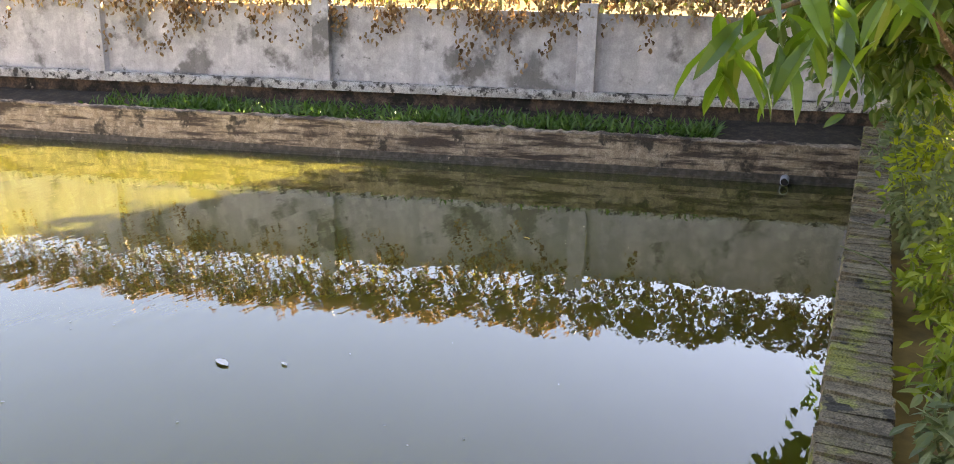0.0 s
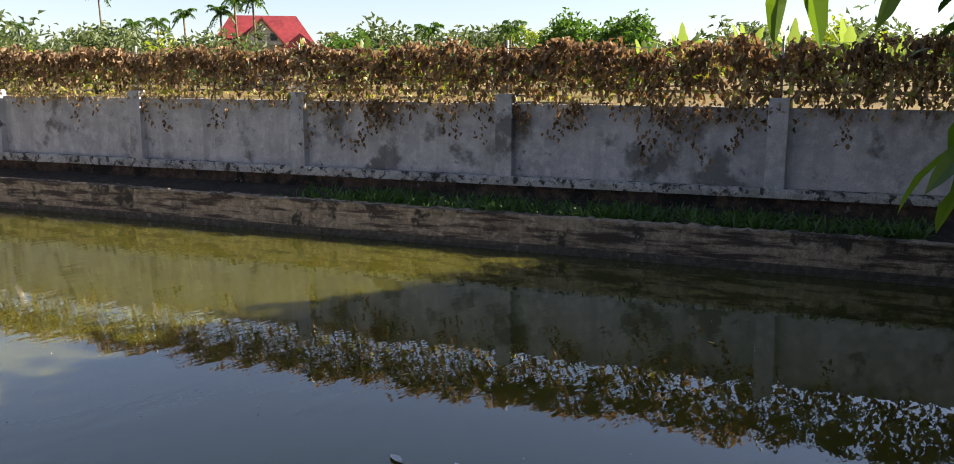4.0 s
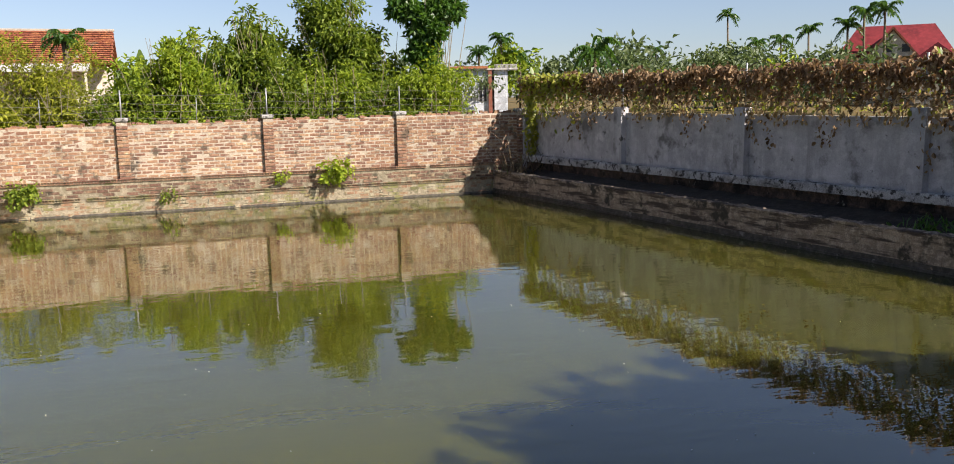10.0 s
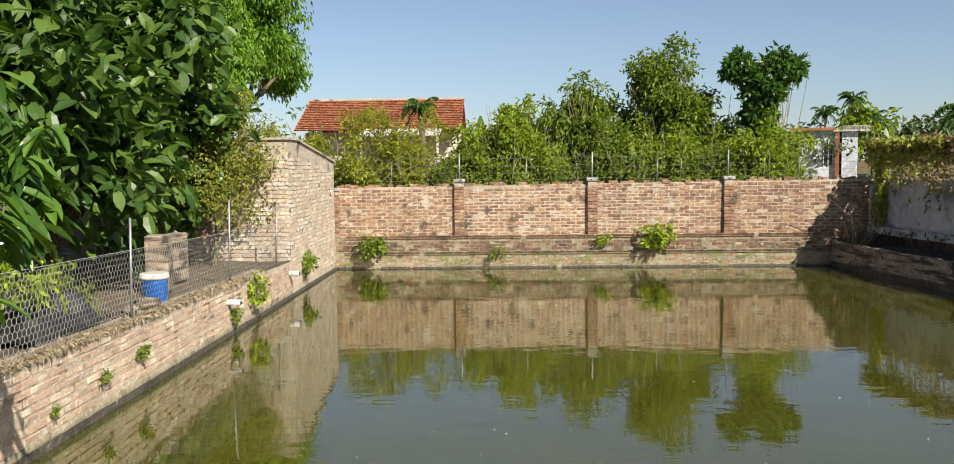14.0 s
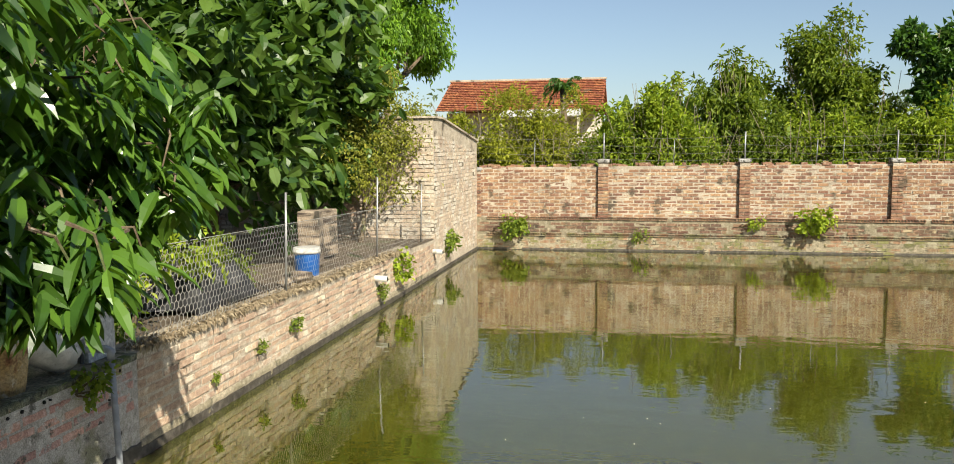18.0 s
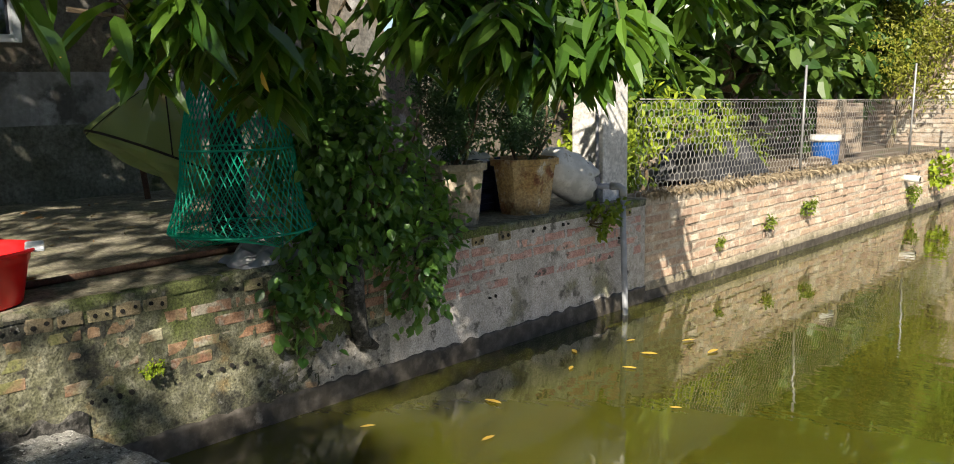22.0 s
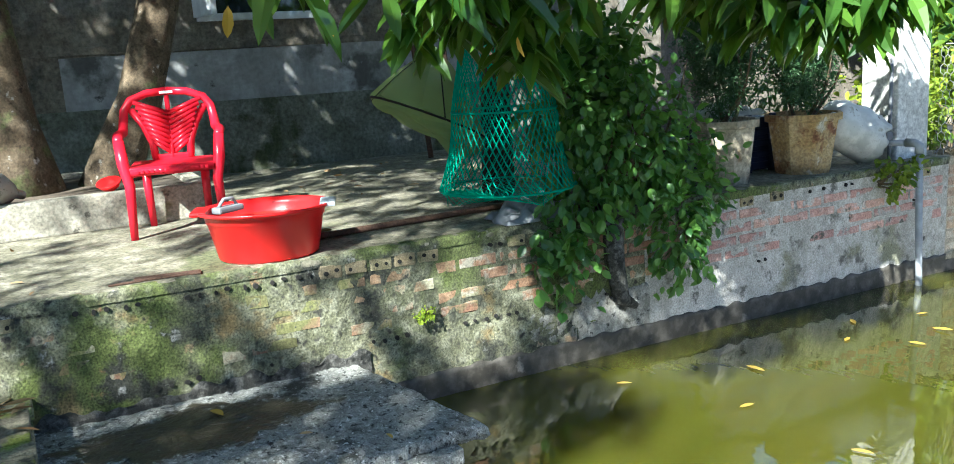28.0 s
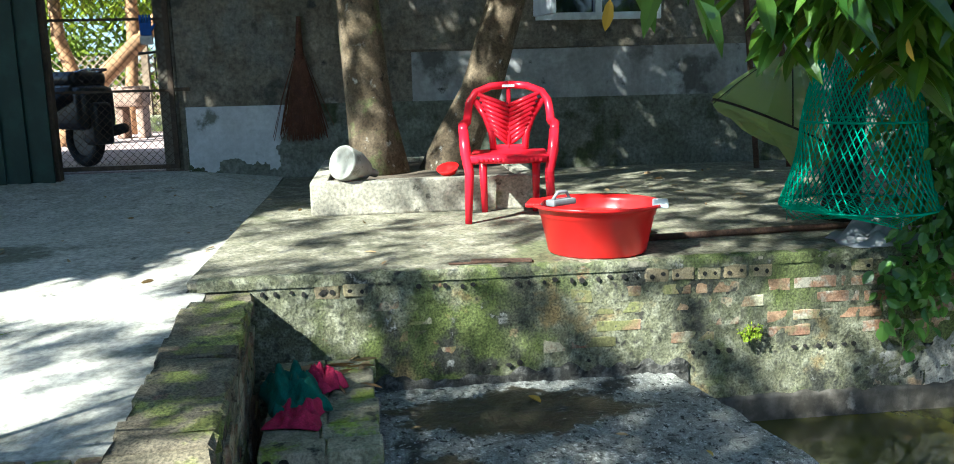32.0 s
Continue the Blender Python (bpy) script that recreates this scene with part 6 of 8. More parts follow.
for z in (0.75, 0.85, 0.95):
    rod("basket_wire", [(0.45, -0.13, z), (0.7, -0.13, z), (0.7, 0.13, z), (0.45, 0.13, z), (0.45, -0.13, z)], 0.005, IRON, cycle, n=4)
for x, y in ((0.45, -0.13), (0.58, -0.13), (0.7, -0.13), (0.7, 0), (0.7, 0.13), (0.58, 0.13), (0.45, 0.13)):
    rod("basket_stay", [(x, y, 0.75), (x, y, 0.95)], 0.005, IRON, cycle, n=4)

# scooter behind the gate
BLACK = mat("black_plastic", (0.018, 0.018, 0.02), rough=0.35, scale=8, bump=0.02)
RUBBER = mat("tyre_rubber", (0.02, 0.02, 0.02), rough=0.85, scale=20, bump=0.2)
CHROME = mat("chrome", (0.6, 0.6, 0.62), rough=0.2, metal=1.0, bump=0)
REDLAMP = mat("red_lamp", (0.4, 0.01, 0.01), rough=0.2, bump=0)
sc = thing("scooter", -4.7, -2.44, GATE_Z + 0.004, 231, label="dark scooter parked behind the gate", category="scooter")
for x in (-0.6, 0.62):
    w = rod("wheel", [(x + 0.2 * math.cos(a), 0, 0.25 + 0.2 * math.sin(a)) for a in np.linspace(0, 2 * math.pi, 25)], 0.05, RUBBER, sc)
    v, f = lathe([(0.01, -0.02), (0.15, -0.02), (0.15, 0.02), (0.01, 0.02)], 16)
    o = obj("rim", v, f, BLACK, w)
    o.matrix_basis = pose(x, 0, 0.25, 90, 0, 0)
prof = [(-0.78, 0.55), (-0.3, 0.42), (0.05, 0.3), (0.42, 0.3), (0.55, 0.85), (0.62, 0.95), (0.45, 0.95), (0.3, 0.42), (0.02, 0.44), (-0.12, 0.7), (-0.75, 0.72)]
bm = prism(bmesh.new(), [(x, -0.19, z) for x, z in prof], [(x, 0.19, z) for x, z in prof])
bmesh.ops.bevel(bm, geom=list(bm.edges), offset=0.035, segments=3, affect="EDGES")
part("body", bm, BLACK, sc, smooth=True)
part("seat", boxed((-0.74, -0.17, 0.7), (0.0, 0.17, 0.82), bevel=0.05), BLACK, sc, smooth=True)
rod("handlebar", [(0.48, -0.34, 1.02), (0.56, -0.1, 1.0), (0.56, 0.1, 1.0), (0.48, 0.34, 1.02)], 0.018, BLACK, sc)
for y in (-0.3, 0.3):
    rod("mirror_stem", [(0.5, y, 1.02), (0.46, y * 1.15, 1.16)], 0.007, BLACK, sc)
    part("mirror", boxed((0.43, y * 1.15 - 0.05, 1.14), (0.46, y * 1.15 + 0.05, 1.21), bevel=0.012), BLACK, sc)
part("tail_lamp", boxed((-0.82, -0.09, 0.62), (-0.76, 0.09, 0.68), bevel=0.015), REDLAMP, sc)
rod("grab_rail", [(-0.5, -0.12, 0.78), (-0.85, -0.09, 0.83), (-0.85, 0.09, 0.83), (-0.5, 0.12, 0.78)], 0.013, CHROME, sc)
part("mudguard", boxed((-0.9, -0.09, 0.2), (-0.7, 0.09, 0.56), bevel=0.04), BLACK, sc, smooth=True)
part("tail_cowl", boxed((-0.84, -0.17, 0.33), (-0.1, 0.17, 0.7), bevel=0.07), BLACK, sc, smooth=True)
rod("exhaust", [(-0.1, -0.2, 0.24), (-0.5, -0.22, 0.27), (-0.85, -0.22, 0.33)], [0.03, 0.05, 0.045], BLACK, sc)
rod("stand", [(-0.1, 0.1, 0.3), (-0.15, 0.22, 0.0)], 0.014, RUST, sc)
stool = thing("stone_table", -8.6, -2.72, GATE_Z + 0.004, label="small pale stone garden table in the yard", category="table")
PINKSTONE = mat("pink_cast_stone", (0.42, 0.29, 0.22), rough=0.85, scale=9, bump=0.3)
part("top", boxed((-0.22, -0.2, 0.42), (0.22, 0.2, 0.69), bevel=0.04), PINKSTONE, stool)
for y in (-0.13, 0.13):
    part("leg", boxed((-0.18, y - 0.05, 0), (0.18, y + 0.05, 0.42), bevel=0.025), PINKSTONE, stool)
trellis = thing("trellis", -10.2, -2.1, GATE_Z + 0.004, label="lattice trellis fence at the end of the yard", category="fence")
bars = []
for k in range(-22, 23):
    for sg in (1, -1):
        bars.append(tube([(0, 0.12 * k, 0.15), (0, 0.12 * k + sg * 1.0, 1.15)], 0.014, 4))
v, f = joined(bars)
obj("lattice", v, f, CREAM, trellis)
part("base", boxed((-0.15, -2.6, 0), (0.15, 2.6, 0.25), bevel=0.02), MOSSWALL, trellis)
for y in (-2.5, -0.8, 0.9, 2.5):
    part("post", boxed((-0.04, y - 0.05, 0), (0.06, y + 0.05, 1.3)), CREAM, trellis)
LATTICEWOOD = mat("brown_lattice", (0.3, 0.22, 0.15), rough=0.85, scale=6, bump=0.2)
for o in list(trellis.children):
    if o.name.split(".")[0] in ("lattice", "post"):
        o.data.materials[0] = LATTICEWOOD
# Brighter, warmer copy of the bark, with sunlight put into its colour.
ORANGEBARK = mat("sunlit_bark", (0.42, 0.24, 0.12), rough=0.9, scale=8, bump=0.4)
for x, y, lean in ((-7.6, -2.95, -0.35), (-8.0, -1.55, -0.5), (-9.6, -3.0, 0.12)):
    t = thing("yard_tree", x, y, GATE_Z, label="curved sunlit tree in the yard beyond the gate", category="tree", group="yard trees")
    rod("trunk", [(0, 0, 0), (0.02, lean * 0.3, 0.7), (0, lean * 0.8, 1.3), (0, lean * 0.9, 2.4)], [0.11, 0.09, 0.08, 0.06], ORANGEBARK, t)
    crown("crown", [(0, lean, 2.6, 0.9, 1.0, 0.7), (-0.6, 0, 2.1, 0.7, 0.8, 0.5)], 90, 11, 0.14, 0.16, 0.35, YOUNG, t)
bent = thing("yard_tree", -7.3, -3.2, GATE_Z, label="slanting bare tree trunk in the yard beyond the gate", category="tree", group="yard trees")
rod("trunk", [(0, 0, 0), (0, 0.26, 0.5), (0, 0.55, 0.82), (0, 1.1, 1.33), (0, 1.3, 1.6), (-0.05, 1.36, 2.4)], [0.12, 0.115, 0.105, 0.09, 0.075, 0.06], ORANGEBARK, bent)
rod("branch", [(0, 1.0, 1.25), (0, 0.93, 1.6), (0.02, 0.95, 1.9), (0.05, 0.85, 2.5)], [0.075, 0.07, 0.06, 0.05], ORANGEBARK, bent)
crown("crown", [(-0.2, 0.9, 2.6, 0.8, 1.2, 0.6), (-0.2, 0.1, 2.4, 0.6, 0.7, 0.6)], 130, 11, 0.14, 0.15, 0.3, BUSHG, bent)
tree("yard_hedge", -11.6, -2.0, GATE_Z, [(0, -1.5, 1.6, 0.8, 1.2, 1.2), (0, 0.5, 1.6, 0.8, 1.2, 1.3), (0, 2, 1.5, 0.8, 1.1, 1.2), (0, -3, 1.6, 0.8, 1.2, 1.3)], 0.05, 330, 12, 0.16, 0.17, 0.4, BUSHG, "bright green hedge beyond the yard", 4)

# garden back wall, closing the view behind the netting
tagged(solid("wall_garden", [block((-5.2, 5.75), (-5.2, 14.6), 0.2, 0.3, 2.3, 1), block((-5.2, 5.75), (WX, 5.75), 0.2, 0.3, 2.6, -1)], HOUSEWALL), "dim rendered wall behind the garden", "wall", kind="structure")

# ---- washing steps, slab, planter ----
RED = mat("red_plastic", (0.78, 0.014, 0.014), (0.72, 0.012, 0.012), (0.82, 0.02, 0.02), 5, 0.28, 0.02, spec=0.5)
ROSE = mat("crimson_plastic", (0.68, 0.012, 0.035), (0.62, 0.01, 0.03), (0.72, 0.02, 0.045), 5, 0.25, 0.02, spec=0.5)
for plastic, tint, amount in ((RED, (0.8, 0.03, 0.02), 0.14), (ROSE, (0.9, 0.05, 0.09), 0.28)):
    nodes, links = plastic.node_tree.nodes, plastic.node_tree.links
    lit, both = nodes.new("ShaderNodeBsdfTranslucent"), nodes.new("ShaderNodeMixShader")
    lit.inputs["Color"].default_value, both.inputs[0].default_value = (*tint, 1), amount
    links.new(nodes["Principled BSDF"].outputs[0], both.inputs[1])
    links.new(lit.outputs[0], both.inputs[2])
    links.new(both.outputs[0], nodes["Material Output"].inputs["Surface"])
STEP = mat("mossy_step_brick", (0.27, 0.24, 0.16), (0.15, 0.145, 0.095), (0.38, 0.33, 0.24), 14, 0.92, 0.9, [((0.2, 0.24, 0.04), 0.5, 5), ((0.05, 0.05, 0.035), 0.36, 13)], rnd=0.3)
steps = thing("brick_steps", 0.0, 0.1, 0.0, 2, label="low mossy brick steps in the pond corner", category="steps")
dice = random.Random(11)
part("core", boxed((0.02, 0.008, 0.15), (0.905, 0.378, 0.385)), DIRTYMORTAR, steps)
for j in range(2):
    z = 0.2 + 0.068 * j
    for i in range(4):
        for k in range(2):
            x0 = 0.01 + i * 0.226
            part("brick", boxed((x0, 0.0 + k * 0.196, z), (x0 + 0.217 + dice.uniform(-0.006, 0.006), 0.188 + k * 0.196, z + 0.062), bevel=0.01), STEP, steps)
for i in range(8):
    for k in range(2):
        x0, y0 = 0.006 + i * 0.1135, 0.0 + k * (0.195 + 0.02 * (i % 2))
        y1 = y0 + 0.19 + 0.02 * (i % 2) if k == 0 else 0.387 + dice.uniform(-0.008, 0.008)
        part("top_brick", boxed((x0, y0, 0.337), (x0 + 0.107, y1, 0.398 + dice.uniform(-0.004, 0.004)), bevel=0.009), STEP, steps)
# Black discs on the end face imitate the dark inside of brick holes.
for y, z in ((0.055, 0.368), (0.335, 0.3), (0.06, 0.232)):
    for d in (-0.026, 0.026):
        v, f = tube([(0.917, y + d, z), (0.90, y + d, z)], 0.017, 12)
        obj("brick_hole", v, f, DARKHOLE, steps)

slab = thing("washing_slab", 0.0, 0.0, 0.0, label="rough concrete washing slab jutting over the water", category="slab")
FRONT_Y, FRONT_X = (0.0, 0.2, 0.7, 1.16, 1.6, 2.1), (1.02, 1.0, 0.965, 0.945, 0.925, 0.9)


def slab_top(x, y):
    """Height of the pitted upper face."""
    return (0.254 - 0.014 * x + 0.007 * noise.noise((x * 7, y * 7, 2)) + 0.0055 * noise.noise((x * 26, y * 26, 4)) + 0.004 * noise.noise((x * 61, y * 61, 6)))


NU, NV = 78, 130
vs, fs = [], []
for j in range(NV + 1):
    for i in range(NU + 1):
        u, q = i / NU, j / NV
        right = 1.78 + 0.2 * u + 0.02 * noise.noise((u * 9, 3, 0)) + 0.012 * noise.noise((u * 31, 5, 0))
        y = 0.11 + q * (right - 0.11)
        x = u * float(np.interp(y, FRONT_Y, FRONT_X)) - 0.015
        if i == NU:
            x += 0.014 * noise.noise((y * 17, 1, 0)) + 0.01 * noise.noise((y * 47, 2, 0))
        vs.append((x, y, slab_top(x, y) - (0.012 if i == NU or j == NV else 0)))
fs += [(j * (NU + 1) + i, j * (NU + 1) + i + 1, (j + 1) * (NU + 1) + i + 1, (j + 1) * (NU + 1) + i) for j in range(NV) for i in range(NU)]
outline = [j * (NU + 1) + NU for j in range(NV + 1)] + [NV * (NU + 1) + i for i in range(NU - 1, -1, -1)]
for depth, inset in ((0.024, -0.004), (0.046, 0.012), (0.056, 0.06)):
    base, ring = len(vs), outline if depth < 0.03 else list(range(len(vs) - len(outline), len(vs)))
    for k in outline:
        x, y, z = vs[k]
        vs.append((x - inset + 0.012 * noise.noise((x * 33, y * 33, depth * 90)), y - (inset if k >= NV * (NU + 1) else 0), z - depth + 0.01 * noise.noise((x * 29, y * 29, 8))))
    fs += [(ring[k], base + k, base + k + 1, ring[k + 1]) for k in range(len(outline) - 1)]
base = len(vs)
vs += [(-0.015, 0.11, 0.19), (-0.015, 1.78, 0.19)]
fs.append(tuple(range(base - len(outline), base)) + (base + 1, base))
obj("plate", vs, fs, SLAB, slab)
DAMP = mat("damp_concrete", (0.06, 0.05, 0.03), (0.035, 0.029, 0.019), (0.1, 0.085, 0.055), 60, 0.4, 0.7, [((0.03, 0.028, 0.02), 0.4, 9), ((0.2, 0.19, 0.16), 0.2, 80)], spec=0.6)
for cx, cy, rx, ry in ((0.3, 1.0, 0.22, 0.5), (0.74, 0.72, 0.07, 0.15)):
    vs, fs, m, rings = [], [], 90, 14
    for k in range(rings + 1):
        for a in np.linspace(0, 2 * math.pi, m + 1)[:-1]:
            c, d = math.cos(a), math.sin(a)
            x = cx + rx * k / rings * c * (1 + 0.5 * noise.noise((c * 2.5, d * 2.5, cx)) + 0.14 * noise.noise((c * 9, d * 9, cx)))
            y = cy + ry * k / rings * d * (1 + 0.45 * noise.noise((d * 2.5, 3, c * 2.5)) + 0.14 * noise.noise((d * 9, 4, c * 9)))
            vs.append((x, y, slab_top(x, y) + 0.0035 - 0.004 * (k / rings) ** 4))
    fs = [(k * m + i, k * m + (i + 1) % m, (k + 1) * m + (i + 1) % m, (k + 1) * m + i) for k in range(rings) for i in range(m)]
    obj("damp_patch", vs, fs, DAMP, slab, "dark wet patch")
pier = thing("brick_pier", 0.83, 1.72, 0.0, 4, label="short brick pier carrying the slab's corner", category="pier")
for k, z in enumerate((-0.35, -0.28, -0.21, -0.14, -0.07, 0.0, 0.07)):
    part("brick", boxed((-0.11, -0.12, z), (0.11, 0.12, z + 0.062), bevel=0.007), MOSSBRICK if z > 0.05 else WET, pier)
part("pad", boxed((-0.12, -0.13, 0.134), (0.12, 0.13, 0.196), bevel=0.008), SLAB, pier)

planter = thing("planter", -1.56, 0.14, PATIO_Z, label="low rendered planter kerb round the mango trunks", category="planter")
for a, b in (((-0.1, 0, 0), (0.0, 1.36, 0.2)), ((-1.4, 0, 0), (-0.1, 0.1, 0.2)), ((-1.4, 1.26, 0), (-0.1, 1.36, 0.2)), ((-1.5, 0, 0), (-1.4, 1.36, 0.2))):
    part("kerb", boxed(a, b, bevel=0.012), KERB, planter)
part("soil", boxed((-1.4, 0.1, 0), (-0.1, 1.26, 0.17)), SOIL, planter)

# ---- chair ----
def chair_parts():
    c = thing("plastic_chair", -1.26, 1.27, PATIO_Z, -9, label="crimson plastic armchair standing in the dappled shade", category="chair")
    for sx in (-1, 1):
        rod("leg", [(0.21, sx * 0.225, 0), (0.19, sx * 0.215, 0.3), (0.17, sx * 0.235, 0.42), (0.14, sx * 0.245, 0.545)], [0.019, 0.026, 0.03, 0.027], ROSE, c, n=10)
        rod("leg", [(-0.2, sx * 0.15, 0), (-0.17, sx * 0.155, 0.38)], [0.018, 0.026], ROSE, c, n=10)
        rod("armrest", [(0.14, sx * 0.245, 0.545), (0.0, sx * 0.255, 0.565), (-0.14, sx * 0.24, 0.575), (-0.2, sx * 0.236, 0.63), (-0.222, sx * 0.226, 0.7), (-0.238, sx * 0.19, 0.755), (-0.248, sx * 0.105, 0.79), (-0.252, 0.0, 0.8)], [0.025, 0.028, 0.026, 0.024, 0.023, 0.023, 0.023, 0.024], ROSE, c, n=10)
    bm = boxed((-0.2, -0.21, 0.375), (0.21, 0.21, 0.4), bevel=0.012)
    part("seat", bm, ROSE, c)
    rod("seat_rim", [(0.2, -0.2, 0.375), (0.225, 0, 0.372), (0.2, 0.2, 0.375)], 0.022, ROSE, c)
    for k in range(15):
        part("rim_bead", boxed((0.232, -0.168 + k * 0.024 - 0.008, 0.368), (0.244, -0.168 + k * 0.024 + 0.008, 0.386), bevel=0.003), ROSE, c)
    for sx in (-1, 1):
        rod("back_edge", [(-0.175, sx * 0.09, 0.4), (-0.2, sx * 0.1, 0.5), (-0.225, sx * 0.135, 0.6), (-0.24, sx * 0.195, 0.705)], 0.02, ROSE, c)
        for k in range(9):
            z = 0.45 + 0.03 * k
            w = 0.09 + 0.1 * max(0, (z - 0.45) / 0.28)
            rod("slat", [(-0.185 - 0.18 * (z - 0.42) / 2, 0, z - 0.02), (-0.19 - 0.18 * (z + 0.0 - 0.42) / 2, sx * w, z + 0.055)], 0.0135, ROSE, c, n=6)
    rod("back_spine", [(-0.175, 0, 0.41), (-0.21, 0, 0.57), (-0.25, 0, 0.785)], 0.013, ROSE, c)
    part("label", boxed((-0.228, -0.035, 0.785), (-0.225, 0.035, 0.8)), ALU, c, "small pale maker's plate")
    part("back_foot", boxed((-0.2, -0.1, 0.39), (-0.165, 0.1, 0.43), bevel=0.01), ROSE, c)
    c.matrix_basis = c.matrix_basis @ Matrix.Diagonal((1, 1, 0.92, 1))
    return c


chair_parts()

# ---- basin ----
basin = thing("basin", -0.22, 1.5, PATIO_Z, 72, label="large red plastic basin full of water on the patio edge", category="basin")
v, f = lathe([(0.0, 0.006), (0.2, 0.006), (0.205, 0.0), (0.218, 0.01), (0.252, 0.17), (0.257, 0.172), (0.262, 0.2), (0.27, 0.205), (0.292, 0.212), (0.296, 0.22), (0.29, 0.226), (0.268, 0.222), (0.258, 0.2), (0.212, 0.02), (0.0, 0.016)], 40, (1.0, 0.88))
obj("bowl", v, f, RED, basin, smooth=True)
for s in (-1, 1):
    part("handle", boxed((s * 0.275 - 0.035, -0.09, 0.208), (s * 0.275 + 0.035, 0.09, 0.228), bevel=0.009), RED if s < 0 else ALU, basin, "" if s < 0 else "handle wrapped in pale tape")
CLEARW = mat("basin_water", (0.1, 0.03, 0.02), rough=0.03, bump=0)
v, f = lathe([(0.0, 0.165), (0.243, 0.165)], 32, (1.0, 0.88))
obj("water_fill", v, f, CLEARW, basin)
GREYP = mat("grey_plastic", (0.2, 0.2, 0.21), rough=0.5, scale=9, bump=0.05)
pump = thing("hand_brush", -0.32, 1.36, PATIO_Z + 0.2, 30, label="grey scrubbing brush resting on the basin's rim", category="brush")
part("head", boxed((-0.03, -0.07, 0.0), (0.03, 0.07, 0.03), bevel=0.01), GREYP, pump)
rod("handle", [(0, -0.05, 0.03), (0, -0.02, 0.06), (0, 0.03, 0.06), (0, 0.05, 0.03)], 0.008, GREYP, pump)

# ---- small things on patio and steps ----
def cloth(name, x, y, z, w, d, h, material, label, seed, rz=0):
    t = thing(name, x, y, z, rz, label=label, category="cloth", group="wet cloths on the steps")
    n = 26
    bm = bmesh.new()
    vs = []
    for j in range(n + 1):
        for i in range(n + 1):
            u, q = i / n - 0.5, j / n - 0.5
            fall = max(0.0, 1 - (2 * max(abs(u), abs(q))) ** 3)
            crumple = noise.noise((u * 5 + seed, q * 5, seed)) * 0.7 + (0.4 - abs(noise.noise((u * 7, q * 7 + seed, 2 * seed))) * 2.0) * 0.32
            r = 1 + 0.25 * noise.noise((u * 3, q * 3, seed + 5))
            vs.append(bm.verts.new((u * w * r, q * d * r, max(0.004, h * fall * (0.55 + crumple)))))
    for j in range(n):
        for i in range(n):
            bm.faces.new([vs[k] for k in (j * (n + 1) + i, j * (n + 1) + i + 1, (j + 1) * (n + 1) + i + 1, (j + 1) * (n + 1) + i)])
    o = part("fabric", bm, material, t, smooth=True)
    s = o.modifiers.new("thickness", "SOLIDIFY")
    s.thickness, s.offset = 0.003, 1
    return t


GREENCLOTH = mat("green_cloth", (0.015, 0.11, 0.075), rough=0.9, scale=40, bump=0.3)
PINKCLOTH = mat("crimson_cloth", (0.42, 0.015, 0.07), rough=0.9, scale=40, bump=0.3)
BLUECLOTH = mat("blue_trim", (0.02, 0.2, 0.5), rough=0.8, scale=40, bump=0.1)
g = cloth("wet_cloth", 0.42, 0.2, 0.4, 0.36, 0.2, 0.15, GREENCLOTH, "crumpled dark green cloth on the mossy step", 3.1, 15)
rod("hem", [(-0.13, -0.06, 0.05), (-0.13, -0.02, 0.07), (-0.11, 0.03, 0.05)], 0.005, BLUECLOTH, g)
cloth("wet_cloth", 0.62, 0.23, 0.4, 0.2, 0.18, 0.07, PINKCLOTH, "crumpled crimson cloth on the mossy step", 7.7, -10)
cloth("wet_cloth", 0.28, 0.3, 0.4, 0.22, 0.11, 0.08, PINKCLOTH, "crimson cloth with a pale stripe on the step", 5.2, 30)
DRYLEAF = leaf_mat("fallen_leaf", (0.2, 0.11, 0.04), (0.4, 0.3, 0.16), (0.4, 0.25, 0.08), 0.1, 0.8)
n = 26
at = np.stack([rng.uniform(0.05, 0.35, n), rng.uniform(0.16, 0.45, n), np.full(n, 0.406)], 1)
tagged(leaves("fallen_leaves", at, np.stack([rng.normal(size=n), rng.normal(size=n), np.full(n, 0.05)], 1), 0.12, 0.22, DRYLEAF, droop=0.05), "dry leaves and husks lying on the steps", "leaves", kind="stuff")
edging = thing("brick_edging", 1.41, -0.1, 0.0, label="worn flat bricks edging the yard concrete", category="edging")
for k in range(7):
    part("brick", boxed((0.0, -0.105 * (k + 1), 0.585), (0.19 + dice.uniform(-0.02, 0.02), -0.105 * k - 0.01, 0.664 + dice.uniform(-0.006, 0.006)), bevel=0.012), (MOSSBRICK, STEP)[k % 2], edging)
CURL = leaf_mat("curled_dry_leaf", (0.12, 0.085, 0.055), (0.3, 0.235, 0.16), (0.25, 0.16, 0.08), 0.08, 0.8)
